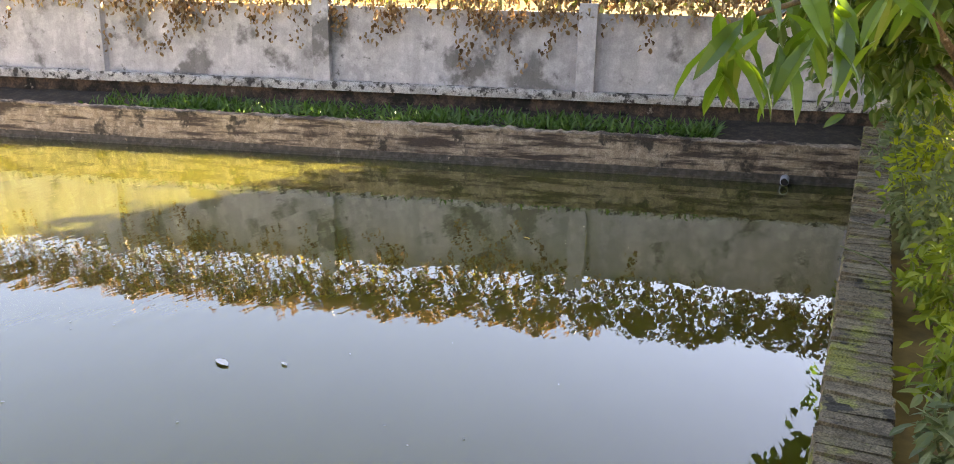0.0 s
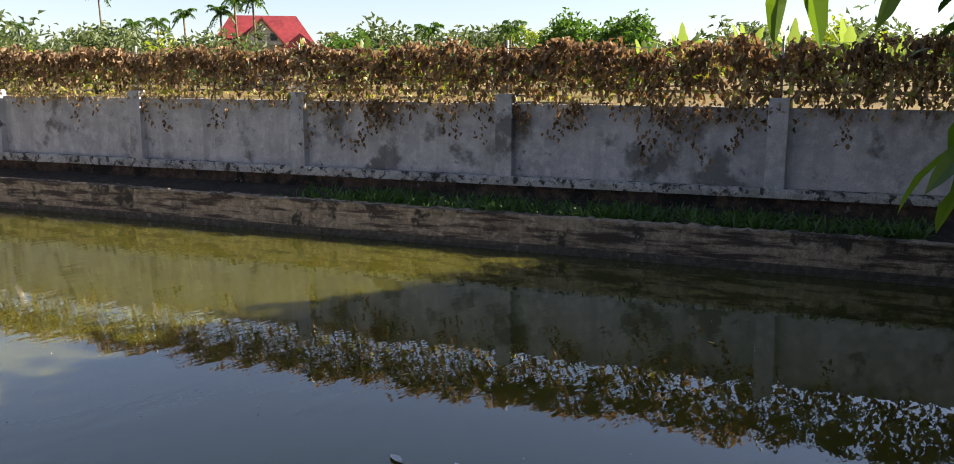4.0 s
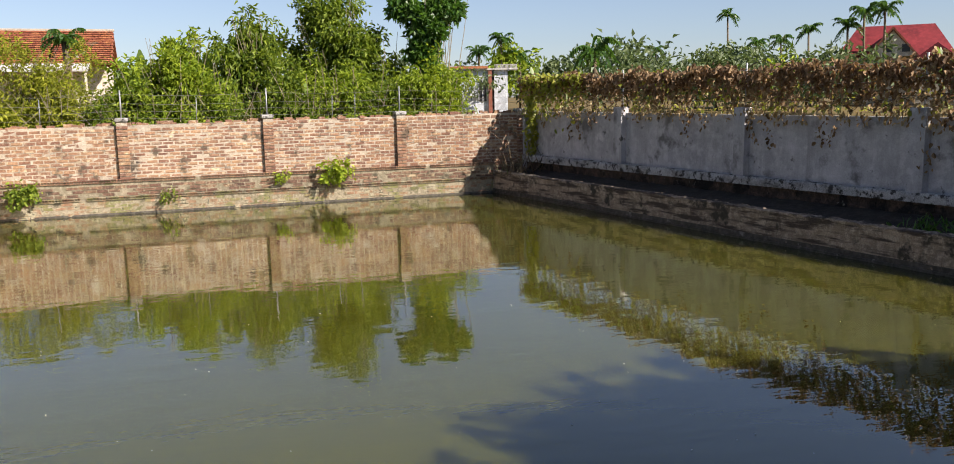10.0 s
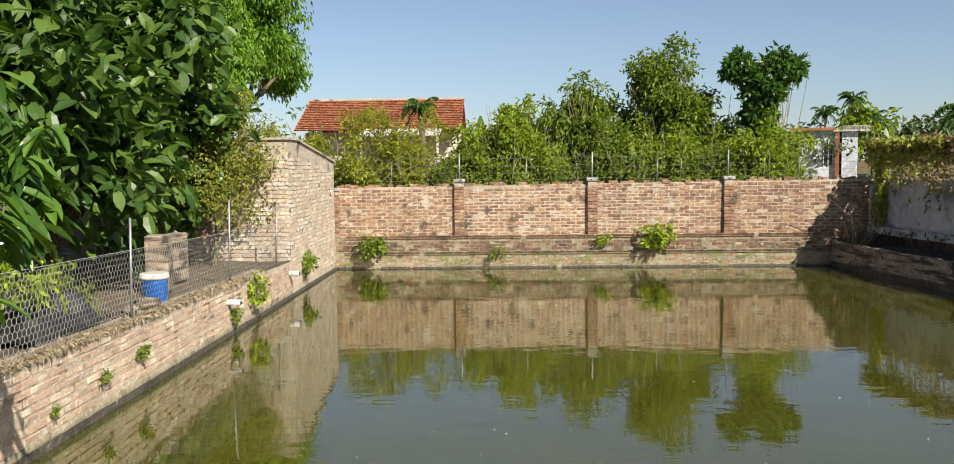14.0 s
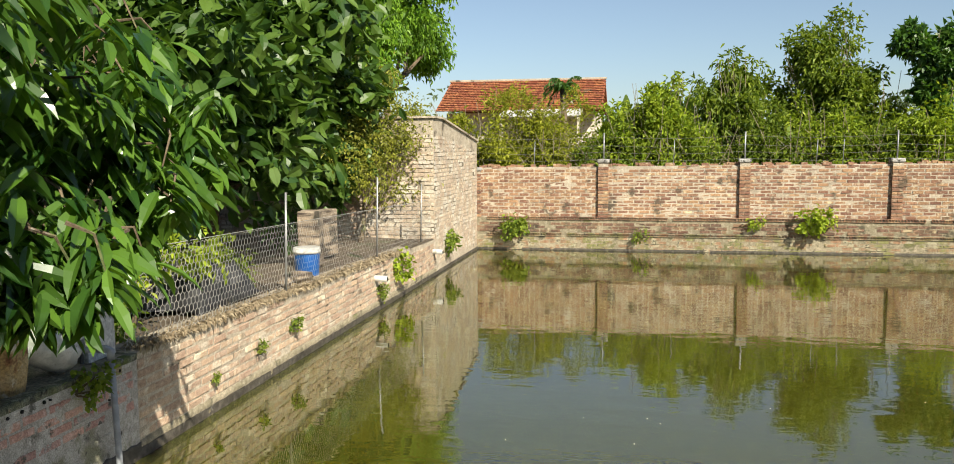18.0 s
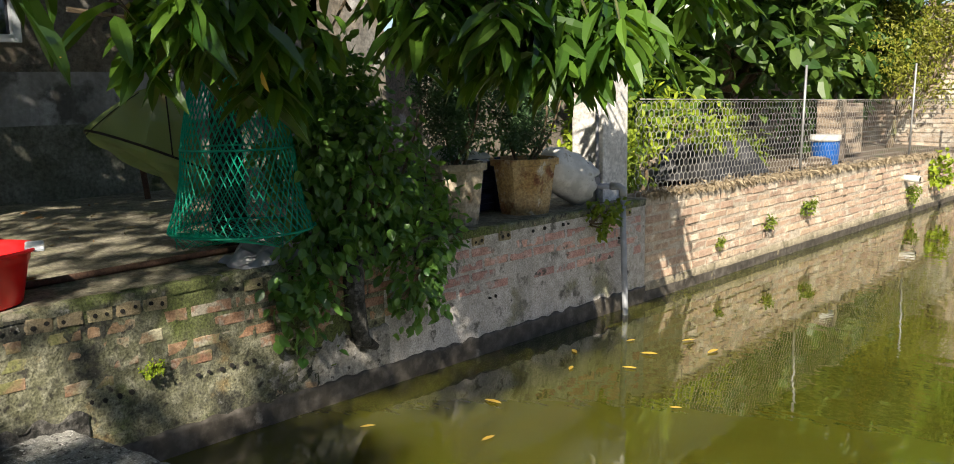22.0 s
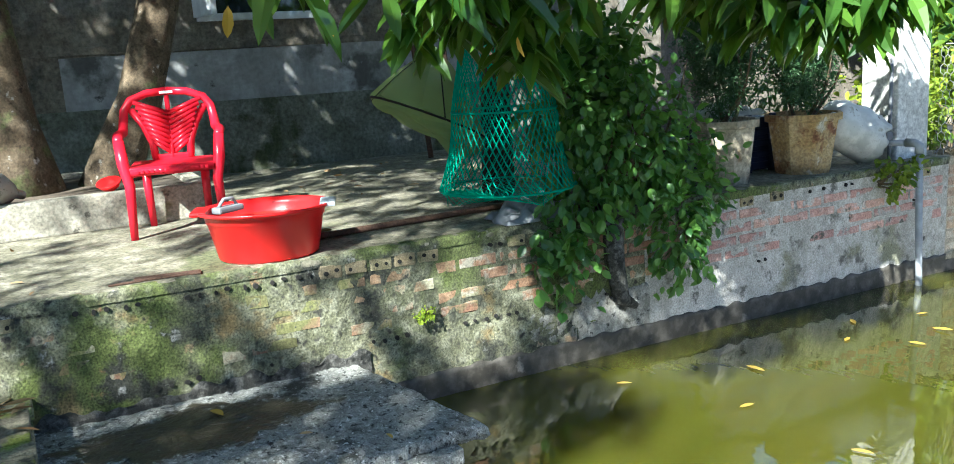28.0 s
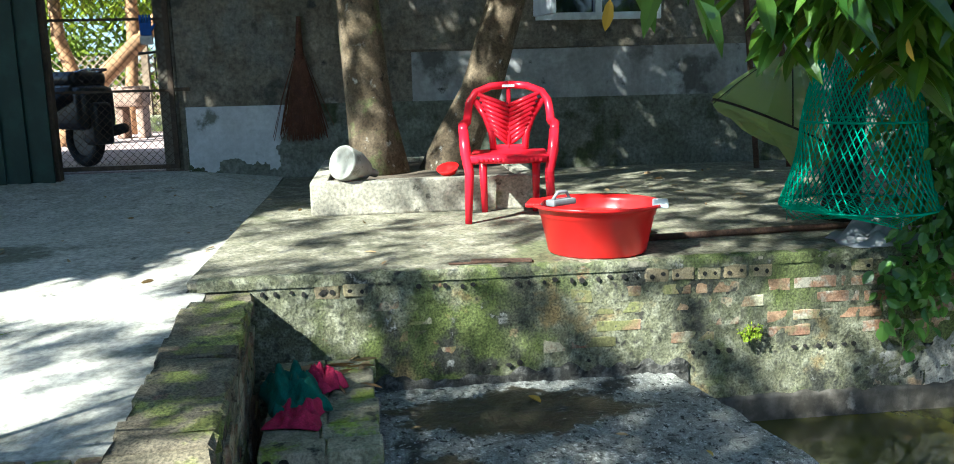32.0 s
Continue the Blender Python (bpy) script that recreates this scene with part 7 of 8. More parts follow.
for k in range(26):
    a = dice.uniform(0, 6.28)
    l = leaves("dry_leaf", [(0, 0, 0)], [(math.cos(a), math.sin(a), 0.1)], dice.uniform(0.1, 0.17), 0.26, CURL, droop=0.15, fold=0.7, roll=0.3)
    l.matrix_basis = pose(dice.uniform(1.58, 1.85), dice.uniform(-0.42, -0.19), 0.625 + dice.uniform(0, 0.035))
    tagged(l, "long curled brown leaf on dark soil", "leaf", "dry leaves behind the coping")
sprout = thing("weed_sprout", 1.79, -0.155, 0.6, label="small yellow-green sprout beside the coping", category="plant")
rod("stem", [(0, 0, 0), (0.005, 0.0, 0.07), (0.0, 0.01, 0.13)], [0.003, 0.002, 0.0015], BUSHG, sprout, n=5)
leaves("leaves", [(0.0, 0.0, 0.03 + 0.014 * k) for k in range(8)], [(math.cos(2.4 * k), math.sin(2.4 * k), 0.35) for k in range(8)], 0.045, 0.6, YOUNG, sprout, droop=0.2, fold=0.2)
n = 160
at = np.stack([rng.normal(1.8, 0.2, n), rng.normal(-0.5, 0.1, n), np.full(n, 0.61) + rng.random(n) * 0.03], 1)
tagged(leaves("leaf_litter", at, np.stack([rng.normal(size=n), rng.normal(size=n), np.full(n, 0.1)], 1), 0.05, 0.3, CURL, droop=0.1), "heap of dry fallen leaves behind the coping", "leaves", kind="stuff")
n = 90
at = np.stack([rng.uniform(-3.4, -0.1, n), rng.uniform(-1.5, 4.5, n), np.full(n, PATIO_Z + 0.006)], 1)
at[:, 2] = np.where(at[:, 1] < -0.24, np.where(at[:, 0] < -2.2, PATH_Z + 0.006 + 0.0824 * (-2.2 - at[:, 0]), PATH_Z + 0.006), PATIO_Z + 0.006)
tagged(leaves("scattered_leaves", at, np.stack([rng.normal(size=n), rng.normal(size=n), np.full(n, 0.05)], 1), rng.uniform(0.03, 0.08, n), 0.35, DRYLEAF, droop=0.05), "few dry leaves scattered over the patio", "leaves", kind="stuff")

WOODOLD = mat("old_wood", (0.09, 0.05, 0.032), rough=0.9, scale=12, bump=0.5)
plank = thing("bark_strip", -0.1, 0.98, PATIO_Z, 82, label="splintered reddish strip of bark at the patio edge", category="wood")
part("strip", boxed((-0.06, -0.03, 0.002), (0.2, 0.025, 0.012), bevel=0.005), WOODOLD, plank)
part("splinter", boxed((-0.16, -0.03, 0.002), (-0.03, -0.01, 0.009), Matrix.Rotation(0.15, 4, "Z"), 0.003), WOODOLD, plank)
pole = thing("bamboo_pole", -0.42, 1.95, PATIO_Z, label="thin dark pole lying along the patio", category="pole")
rod("cane", [(0.05, -0.3, 0.018), (-0.02, 0.6, 0.02), (-0.1, 1.5, 0.018)], 0.016, WOODOLD, pole)
PALE = mat("pale_plastic", (0.56, 0.55, 0.51), rough=0.5, scale=9, bump=0.1, spots=[((0.33, 0.31, 0.25), 0.32, 9), ((0.2, 0.18, 0.14), 0.2, 30)])
scoop = thing("plastic_can", -1.7, 0.3, PATIO_Z + 0.2, label="scuffed white plastic can lying on the planter with its base outward", category="can")
v, f = lathe([(0.0, 0.006), (0.088, 0.006), (0.092, 0.0), (0.102, 0.002), (0.105, 0.012), (0.095, 0.11), (0.06, 0.2), (0.028, 0.235), (0.024, 0.3), (0.0, 0.3)], 28)
o = obj("body", v, f, mat("scuffed_can", (0.4, 0.39, 0.34), (0.28, 0.27, 0.23), (0.5, 0.49, 0.44), 12, 0.5, 0.1, [((0.2, 0.19, 0.15), 0.34, 14), ((0.12, 0.11, 0.09), 0.22, 40)]), scoop, smooth=True)
o.matrix_basis = Matrix.Translation((0.12, 0.03, 0.112)) @ Vector((-0.66, 0.62, -0.3)).to_track_quat("Z", "Y").to_matrix().to_4x4()
dish = thing("red_dish", -1.9, 0.98, PATIO_Z + 0.17, label="small red plastic dipper on the planter soil", category="dish")
v, f = lathe([(0.0, 0.0), (0.05, 0.0), (0.072, 0.038), (0.069, 0.039), (0.047, 0.007), (0.0, 0.005)], 24)
o = obj("bowl", v, f, RED, dish, smooth=True)
o.matrix_basis = pose(0, 0, 0.025, 12, 20, 0)
rod("handle", [(0, 0.09, 0.07), (0, 0.2, 0.08)], 0.01, RED, dish)
broom = thing("broom", WX + 0.045, -0.06, 1.06, label="brown coconut-rib broom hanging on the house wall", category="broom")
ribs = []
for k in range(340):
    a, sp = rng.normal() * 0.05, rng.normal()
    ribs.append(tube([(0.0 + rng.random() * 0.03, 0.01 * sp, 0.72), (0.02 + rng.random() * 0.04, 0.055 * sp, 0.35), (0.03 + rng.random() * 0.05, 0.085 * sp, rng.uniform(0, 0.14))], 0.0034, 4, False))
v, f = joined(ribs)
BROOMM = mat("broom_rib", (0.12, 0.05, 0.03), rough=0.9, scale=20, bump=0.2)
obj("ribs", v, f, BROOMM, broom)
rod("handle", [(0.02, 0, 0.66), (0.01, 0.01, 1.0)], [0.035, 0.018], BROOMM, broom)
rod("binding", [(0.02, 0.035 * math.cos(a), 0.69 + 0.005 * a) for a in np.linspace(0, 12, 30)], 0.006, DARKHOLE, broom)
ladder = thing("ladder", WX + 0.35, 3.75, PATIO_Z, label="weathered wooden ladder leaning on the house wall", category="ladder")
for y in (-0.14, 0.14):
    rod("rail", [(0.25, y, 0), (-0.2, y, 2.0)], 0.025, WOODOLD, ladder)
for z in (0.4, 0.8, 1.2, 1.6):
    rod("rung", [(0.25 - 0.225 * z, -0.14, z), (0.25 - 0.225 * z, 0.14, z)], 0.015, WOODOLD, ladder)

# ---- fish traps hanging at the patio edge ----
NET = leaf_mat("green_net_cord", (0.0, 0.27, 0.155), (0.015, 0.42, 0.26), (0.0, 0.42, 0.24), 0.3, 0.5)
PALENET = leaf_mat("pale_green_gauze", (0.25, 0.34, 0.11), (0.29, 0.38, 0.13), (0.4, 0.5, 0.18), 0.45, 0.7)
nodes, links = PALENET.node_tree.nodes, PALENET.node_tree.links
clear, blend = nodes.new("ShaderNodeBsdfTransparent"), nodes.new("ShaderNodeMixShader")
blend.inputs[0].default_value = 0.48
links.new(nodes["Material Output"].inputs["Surface"].links[0].from_socket, blend.inputs[1])
links.new(clear.outputs[0], blend.inputs[2])
links.new(blend.outputs[0], nodes["Material Output"].inputs["Surface"])
trap = thing("fish_trap", -0.17, 2.7, 0.93, label="emerald net fish trap on wire hoops hanging above the patio edge", category="fishing net", group="fish traps")
prof = [(0.34, 0.0), (0.31, 0.08), (0.28, 0.18), (0.265, 0.28), (0.26, 0.38), (0.235, 0.5), (0.21, 0.62), (0.19, 0.74), (0.1, 0.86)]


def rad(z):
    return float(np.interp(z, [p[1] for p in prof], [p[0] for p in prof]))


cords, strands = [], 52
for k in range(strands):
    for sg in (1, -1):
        pts = []
        for j in range(13):
            z = 0.86 * j / 12
            a = 2 * math.pi * k / strands + sg * j * 0.13
            pts.append((rad(z) * math.cos(a), rad(z) * math.sin(a), z + 0.012 * math.sin(5 * a)))
        cords.append(tube(pts, 0.003, 3, False))
v, f = joined(cords)
obj("mesh", v, f, NET, trap)
cords = []
for k in range(-12, 13):
    w = math.sqrt(max(0.0, 0.335 ** 2 - (k * 0.028) ** 2))
    cords.append(tube([(k * 0.028, -w, 0), (k * 0.028, 0, -0.06), (k * 0.028, w, 0)], 0.0021, 3, False))
    cords.append(tube([(-w, k * 0.028, 0), (0, k * 0.028, -0.06), (w, k * 0.028, 0)], 0.0021, 3, False))
v, f = joined(cords)
obj("floor_mesh", v, f, NET, trap)
for z in (0.0, 0.38, 0.74):
    rod("hoop", [(rad(z) * math.cos(a), rad(z) * math.sin(a), z) for a in np.linspace(0, 2 * math.pi, 33)], 0.0055, NET, trap, n=6)
rod("cord", [(0, 0, 0.84), (0.02, 0, 1.5)], 0.005, NET, trap)
gauze = thing("fish_trap", -0.5, 2.44, 1.0, label="folded pale green gauze trap hanging beside the emerald one", category="fishing net", group="fish traps")
N1, N2 = 16, 10
hoopz = [(0.2 * math.cos(a), 0.3 * math.sin(a), 0.28 - 0.13 * math.sin(a)) for a in np.linspace(0, 2 * math.pi, N1 + 1)[:-1]]


def gauze_ring(s):
    """Ring s of the bag: 0 at its gathered top, 0.5 at the hoop, 1 at the sagging floor."""
    if s <= 0.5:
        k = (s / 0.5) ** 0.7
        return [(x * k, y * k + 0.08 * (1 - k), 0.62 + (z - 0.62) * (s / 0.5) + 0.02 * math.sin(3 * n) * k) for n, (x, y, z) in enumerate(hoopz)]
    k = math.sqrt(max(0.0, 1 - ((s - 0.5) / 0.5) ** 2))
    return [(x * (0.3 + 0.7 * k), y * (0.3 + 0.7 * k) + 0.06 * (1 - k), z - 0.11 * (s - 0.5) / 0.5 + 0.015 * math.sin(2 * n)) for n, (x, y, z) in enumerate(hoopz)]


vs = [p for i in range(N2 + 1) for p in gauze_ring(i / N2)]
fs = [(i * N1 + k, i * N1 + (k + 1) % N1, (i + 1) * N1 + (k + 1) % N1, (i + 1) * N1 + k) for i in range(N2) for k in range(N1)] + [tuple(N2 * N1 + k for k in range(N1))]
obj("gauze", vs, fs, PALENET, gauze)
rod("hoop", hoopz + hoopz[:1], 0.006, DARKHOLE, gauze, n=6)
for k in (0, 4, 8, 12):
    rod("rib", [gauze_ring(i / 10)[k] for i in range(1, 6)], 0.004, DARKHOLE, gauze, n=5)
rod("cord", [(0, 0.08, 0.6), (0.25, 0.1, 1.3)], 0.004, PALENET, gauze)
GREYSACK = mat("grey_sheeting", (0.24, 0.24, 0.25), rough=0.6, scale=9, bump=0.4)
cloth("grey_bundle", -0.14, 2.82, PATIO_Z, 0.26, 0.42, 0.13, GREYSACK, "crumpled grey plastic sheet on the patio edge", 9.3, 5)

# ---- creeper, pots ----
creeper = thing("creeper", 0.02, 3.2, 0.7, label="dense green creeper tumbling over the pond wall", category="plant")
lobes = [(-0.1, -0.1, 0.55, 0.2, 0.3, 0.4), (-0.05, 0.15, 0.4, 0.2, 0.32, 0.45), (0.07, 0.34, -0.08, 0.09, 0.14, 0.34), (0.0, -0.2, 0.13, 0.12, 0.2, 0.17), (-0.1, 0.5, 0.15, 0.2, 0.25, 0.3), (0.05, -0.35, -0.1, 0.07, 0.13, 0.13), (-0.15, 0.05, 0.85, 0.2, 0.25, 0.2)]
CREEP = leaf_mat("creeper_leaf", (0.03, 0.085, 0.02), (0.13, 0.25, 0.045), (0.22, 0.42, 0.04), 0.28, 0.38)
crown("leaves", lobes, 560, 8, 0.055, 0.06, 0.66, CREEP, creeper, hang=1.0, simple=False, shell=0.3)
at = []
for k in range(9):
    y0 = rng.uniform(-0.6, -0.3) if k < 4 else rng.uniform(0.15, 0.8)
    for s in np.arange(0, rng.uniform(0.15, 0.45), 0.03):
        at.append((0.05 + rng.normal() * 0.02, y0 + rng.normal() * 0.025 + 0.1 * s, 0.02 - s))
leaves("trailing_leaves", at, rng.normal(size=(len(at), 3)) * 0.6 + np.array([0.4, 0, -0.5]), 0.075, 0.75, CREEP, creeper)
for k in range(12):
    rod("stem", limb((-0.12, rng.normal() * 0.12, 0.06), (rng.normal() * 0.12 - 0.04, rng.normal() * 0.4, rng.uniform(0.2, 0.9)), 0.15, 5), taper(0.012, 0.004, 6), BARK, creeper, n=5)
rod("root_stem", [(-0.06, -0.03, 0.08), (0.015, -0.02, 0.03), (0.018, -0.02, -0.2), (0.01, 0.02, -0.4), (0.0, 0.12, -0.46)], [0.05, 0.055, 0.052, 0.045, 0.02], CRUST, creeper, "lichen-blackened old root")
stub = thing("charred_post", -0.75, 2.95, PATIO_Z, label="short dark charred post on the patio", category="post")
rod("timber", [(0, 0, 0), (0.02, 0, 0.5), (0, 0.02, 0.85)], [0.1, 0.09, 0.08], DARKBASE, stub, n=10)

POTA = mat("cream_pot", (0.4, 0.35, 0.26), (0.26, 0.21, 0.14), (0.5, 0.45, 0.36), 7, 0.85, 0.3, [((0.22, 0.14, 0.07), 0.3, 5)])
POTB = mat("ochre_pot", (0.44, 0.31, 0.12), (0.22, 0.14, 0.065), (0.46, 0.37, 0.22), 9, 0.85, 0.4, [((0.16, 0.07, 0.035), 0.46, 6), ((0.5, 0.46, 0.38), 0.36, 7)], streak=(0.2, 0.1, 0.04))
JUNIPER = leaf_mat("juniper_spray", (0.03, 0.08, 0.03), (0.09, 0.17, 0.06), (0.06, 0.15, 0.05), 0.2, 0.6)


def pot(x, y, material, label, h=0.37, top=0.21, bottom=0.15):
    p = thing("plant_pot", x, y, PATIO_Z, 22, label=label, category="plant pot", group="pots on the pond wall")
    v, f = lathe([(0.0, 0.012), (bottom, 0.012), (bottom + 0.004, 0.0), (bottom + 0.012, 0.03), (top - 0.012, h - 0.045), (top + 0.012, h - 0.04), (top + 0.014, h), (top - 0.012, h), (top - 0.02, h - 0.05), (0.0, h - 0.055)], 8)
    obj("vessel", v, f, material, p)
    v, f = lathe([(0.0, h - 0.045), (top - 0.022, h - 0.048)], 8)
    obj("soil", v, f, SOIL, p)
    for k in range(4):
        rod("stem", limb((rng.normal() * 0.03, rng.normal() * 0.03, h - 0.06), (rng.normal() * 0.15, rng.normal() * 0.15, h + 0.4), 0.1, 4), taper(0.014, 0.005, 5), BARK, p, n=5)
    crown("foliage", [(0.0, 0.0, h + 0.22, 0.17, 0.2, 0.2), (0.04, 0.12, h + 0.42, 0.15, 0.16, 0.2), (-0.06, -0.1, h + 0.45, 0.15, 0.16, 0.2), (0, 0, h + 0.68, 0.13, 0.15, 0.18)], 420, 26, 0.032, 0.03, 0.28, JUNIPER, p, hang=-0.2, droop=0.1, shell=0.15)
    return p


pot(-0.27, 4.2, POTA, "pale cream faceted pot with a dark juniper", 0.37, 0.2, 0.14)
pot(-0.25, 4.81, POTB, "rust-stained ochre faceted pot with a feathery juniper", 0.36, 0.225, 0.16)
CRATEB = mat("navy_crate", (0.015, 0.02, 0.05), rough=0.5, scale=8, bump=0.05)
crate = thing("crate", -0.62, 4.55, PATIO_Z, label="dark navy plastic crate behind the pots", category="crate")
part("body", boxed((-0.165, -0.205, 0.01), (0.165, 0.205, 0.33)), CRATEB, crate)
for k in range(5):
    part("slat", boxed((-0.18, -0.22, 0.02 + 0.07 * k), (0.18, 0.22, 0.06 + 0.07 * k), bevel=0.008), CRATEB, crate)
for y in (-0.2, 0.0, 0.2):
    part("upright", boxed((0.17, y - 0.02, 0), (0.195, y + 0.02, 0.36)), CRATEB, crate)
bag = cloth("white_bag", -0.62, 4.55, PATIO_Z + 0.35, 0.32, 0.34, 0.15, PALE, "crumpled white plastic bag on the crate", 2.2)
sack = thing("tipped_sack", -0.2, 5.22, PATIO_Z, label="crumpled white sack of soil tipped over beside the standpipe", category="sack")
v, f = lathe([(0.0, 0.0), (0.07, 0.0), (0.12, 0.02), (0.145, 0.08), (0.152, 0.14), (0.156, 0.2), (0.155, 0.26), (0.15, 0.32), (0.162, 0.365), (0.16, 0.38), (0.148, 0.38), (0.14, 0.3), (0.12, 0.03), (0.0, 0.015)], 36)
v = [tuple(Vector(p) * (1 + 0.16 * noise.noise(Vector(p) * 9) + 0.08 * noise.noise(Vector(p) * 23))) for p in v]
o = obj("shell", v, f, PALE, sack, smooth=True)
o.matrix_basis = Matrix.Translation((-0.05, -0.22, 0.31)) @ Vector((0.25, 0.85, -0.42)).to_track_quat("Z", "Y").to_matrix().to_4x4()
v, f = lathe([(0.0, 0.3), (0.146, 0.3)], 24)
o2 = obj("dried_soil", v, f, SOIL, sack)
o2.matrix_basis = o.matrix_basis.copy()
WHITEPOST = mat("whitewashed_post", (0.66, 0.64, 0.6), (0.5, 0.48, 0.44), (0.74, 0.72, 0.68), 6, 0.9, 0.3, [((0.3, 0.27, 0.22), 0.25, 5)])
wp = thing("concrete_post", -0.28, 5.68, 0.66, label="whitewashed square post at the patio's end", category="post")
part("shaft", boxed((-0.14, -0.15, 0), (0.14, 0.15, 1.7), bevel=0.015), WHITEPOST, wp)
rod("conduit", [(0.1, -0.17, 0), (0.1, -0.17, 0.75)], 0.012, GREYP, wp)
PVC = mat("grey_pvc", (0.3, 0.31, 0.33), rough=0.45, scale=10, bump=0.03, spots=[((0.2, 0.17, 0.12), 0.25, 8)])
pipe = thing("standpipe", 0.1, 5.42, 0.0, label="grey plastic standpipe running down into the water", category="pipe")
rod("riser", [(0.03, 0.03, -0.6), (0, 0, 0.86)], 0.021, PVC, pipe, n=12)
rod("elbow", [(0, 0, 0.83), (0, 0, 0.88), (-0.03, -0.01, 0.895), (-0.08, -0.02, 0.895)], 0.027, PVC, pipe, n=12)
rod("spout", [(-0.06, -0.02, 0.895), (-0.34, -0.1, 0.885)], 0.02, PVC, pipe, n=12)
part("valve", boxed((-0.2, -0.09, 0.9), (-0.16, -0.03, 0.96), bevel=0.01), GREYP, pipe)
weed = wall_bush(0.02, 5.2, 0.72, 0.16, 22, BUSHG, "straggling weed over the edge by the pipe")
weed.matrix_basis = pose(0.02, 5.2, 0.72, 0, 0, 90)

# ---- wire netting and the garden edge ----
net = thing("wire_netting", -0.07, 5.86, 0.74, label="hexagonal wire netting fence along the garden wall", category="fence")
cells, s = [], 0.036
rows_n, cols_n = 13, int(8.8 / (s * 1.732))
edges = set()
for r in range(rows_n):
    for c in range(cols_n):
        cy, cz = (c + 0.5 * (r % 2)) * s * 1.732, r * s * 1.5
        ring = [(round(cy + s * math.sin(k * math.pi / 3), 3), round(cz + s * math.cos(k * math.pi / 3) + s, 3)) for k in range(6)]
        for k in range(6):
            edges.add(tuple(sorted((ring[k], ring[(k + 1) % 6]))))
for a, b in sorted(edges):
    sag = 0.02 * math.sin(a[0] * 2.1)
    cells.append(tube([(sag, a[0], a[1] - 0.018 * a[0]), (sag, b[0], b[1] - 0.018 * b[0])], 0.0024 if a[0] < 3 else 0.0016, 3, False))
v, f = joined(cells)
tagged(obj("mesh", v, f, WIRE, net), kind="stuff")
for y, h in ((2.72, 1.0), (5.75, 1.05), (8.1, 0.85)):
    rod("stake", [(0, y, -0.1), (0.02, y + 0.02, h)], 0.013, STEEL, net, n=6)
rod("top_wire", [(0.01, y, 0.735 - 0.02 * y) for y in np.linspace(0, 8.7, 12)], 0.004, WIRE, net, n=4)
n = 7500
y = rng.uniform(5.9, 12.5, n)
at = np.stack([rng.uniform(-0.16, 0.03, n), y, 0.775 - 0.018 * (y - 5.85) + rng.random(n) * 0.03], 1)
tagged(leaves("dry_roots", at, rng.normal(size=(n, 3)) * 0.5 + np.array([0.25, 0, -0.5]), rng.uniform(0.02, 0.06, n), 0.06, leaf_mat("dry_root", (0.2, 0.15, 0.09), (0.34, 0.28, 0.18), (0.3, 0.22, 0.1), 0.1, 0.9), droop=0.6, simple=True), "mat of dry roots and straw along the wall's top", "roots", kind="stuff")
BLUEP = mat("blue_plastic", (0.01, 0.11, 0.42), rough=0.4, scale=6, bump=0.03)
pail = thing("paint_bucket", -0.42, 10.0, 0.68, label="blue paint bucket with a white lid", category="bucket")
v, f = lathe([(0.0, 0.0), (0.135, 0.0), (0.14, 0.01), (0.152, 0.28), (0.152, 0.3)], 28)
obj("body", v, f, BLUEP, pail, smooth=True)
v, f = lathe([(0.153, 0.27), (0.165, 0.272), (0.167, 0.3), (0.16, 0.302), (0.162, 0.335), (0.15, 0.34), (0.0, 0.335)], 28)
obj("lid", v, f, PALE, pail, "white lid", True)
rod("handle", [(0.165 * math.cos(a), 0.165 * math.sin(a), 0.28 - 0.08 * math.sin(a)) for a in np.linspace(0, math.pi, 10)], 0.004, STEEL, pail)
cp = thing("concrete_stub", -0.75, 10.95, 0.66, 12, label="weathered pale concrete stub in the garden", category="post")
part("shaft", boxed((-0.14, -0.17, 0), (0.14, 0.17, 0.72), bevel=0.02), LEDGE, cp)
cp2 = thing("concrete_stub", -0.95, 11.9, 0.66, -8, label="low grey concrete slab on end in the garden", category="post")
part("shaft", boxed((-0.1, -0.25, 0), (0.1, 0.25, 0.66), bevel=0.02), LEDGE, cp2)
for x, y, r in ((-0.22, 9.35, 0.13), (-0.3, 9.05, 0.1), (-0.16, 10.3, 0.05), (-0.9, 8.6, 0.2), (-1.3, 7.9, 0.18)):
    st = thing("stone", x, y, 0.7, label="rough stone lying at the garden's edge", category="stone", group="stones by the netting")
    bm = bmesh.new()
    bmesh.ops.create_icosphere(bm, subdivisions=2, radius=r)
    for q in bm.verts:
        q.co *= 1 + 0.3 * noise.noise(q.co * 7 + Vector((x, y, 0)) * 3)
        q.co.z = q.co.z * 0.6 + r * 0.5
    part("rock", bm, LEDGE, st)
DARKBAG = mat("black_sheeting", (0.03, 0.03, 0.032), rough=0.5, scale=9, bump=0.4)
cloth("black_sheet", -0.9, 8.2, 0.69, 0.9, 1.3, 0.42, DARKBAG, "heap under black sheeting behind the netting", 4.4)
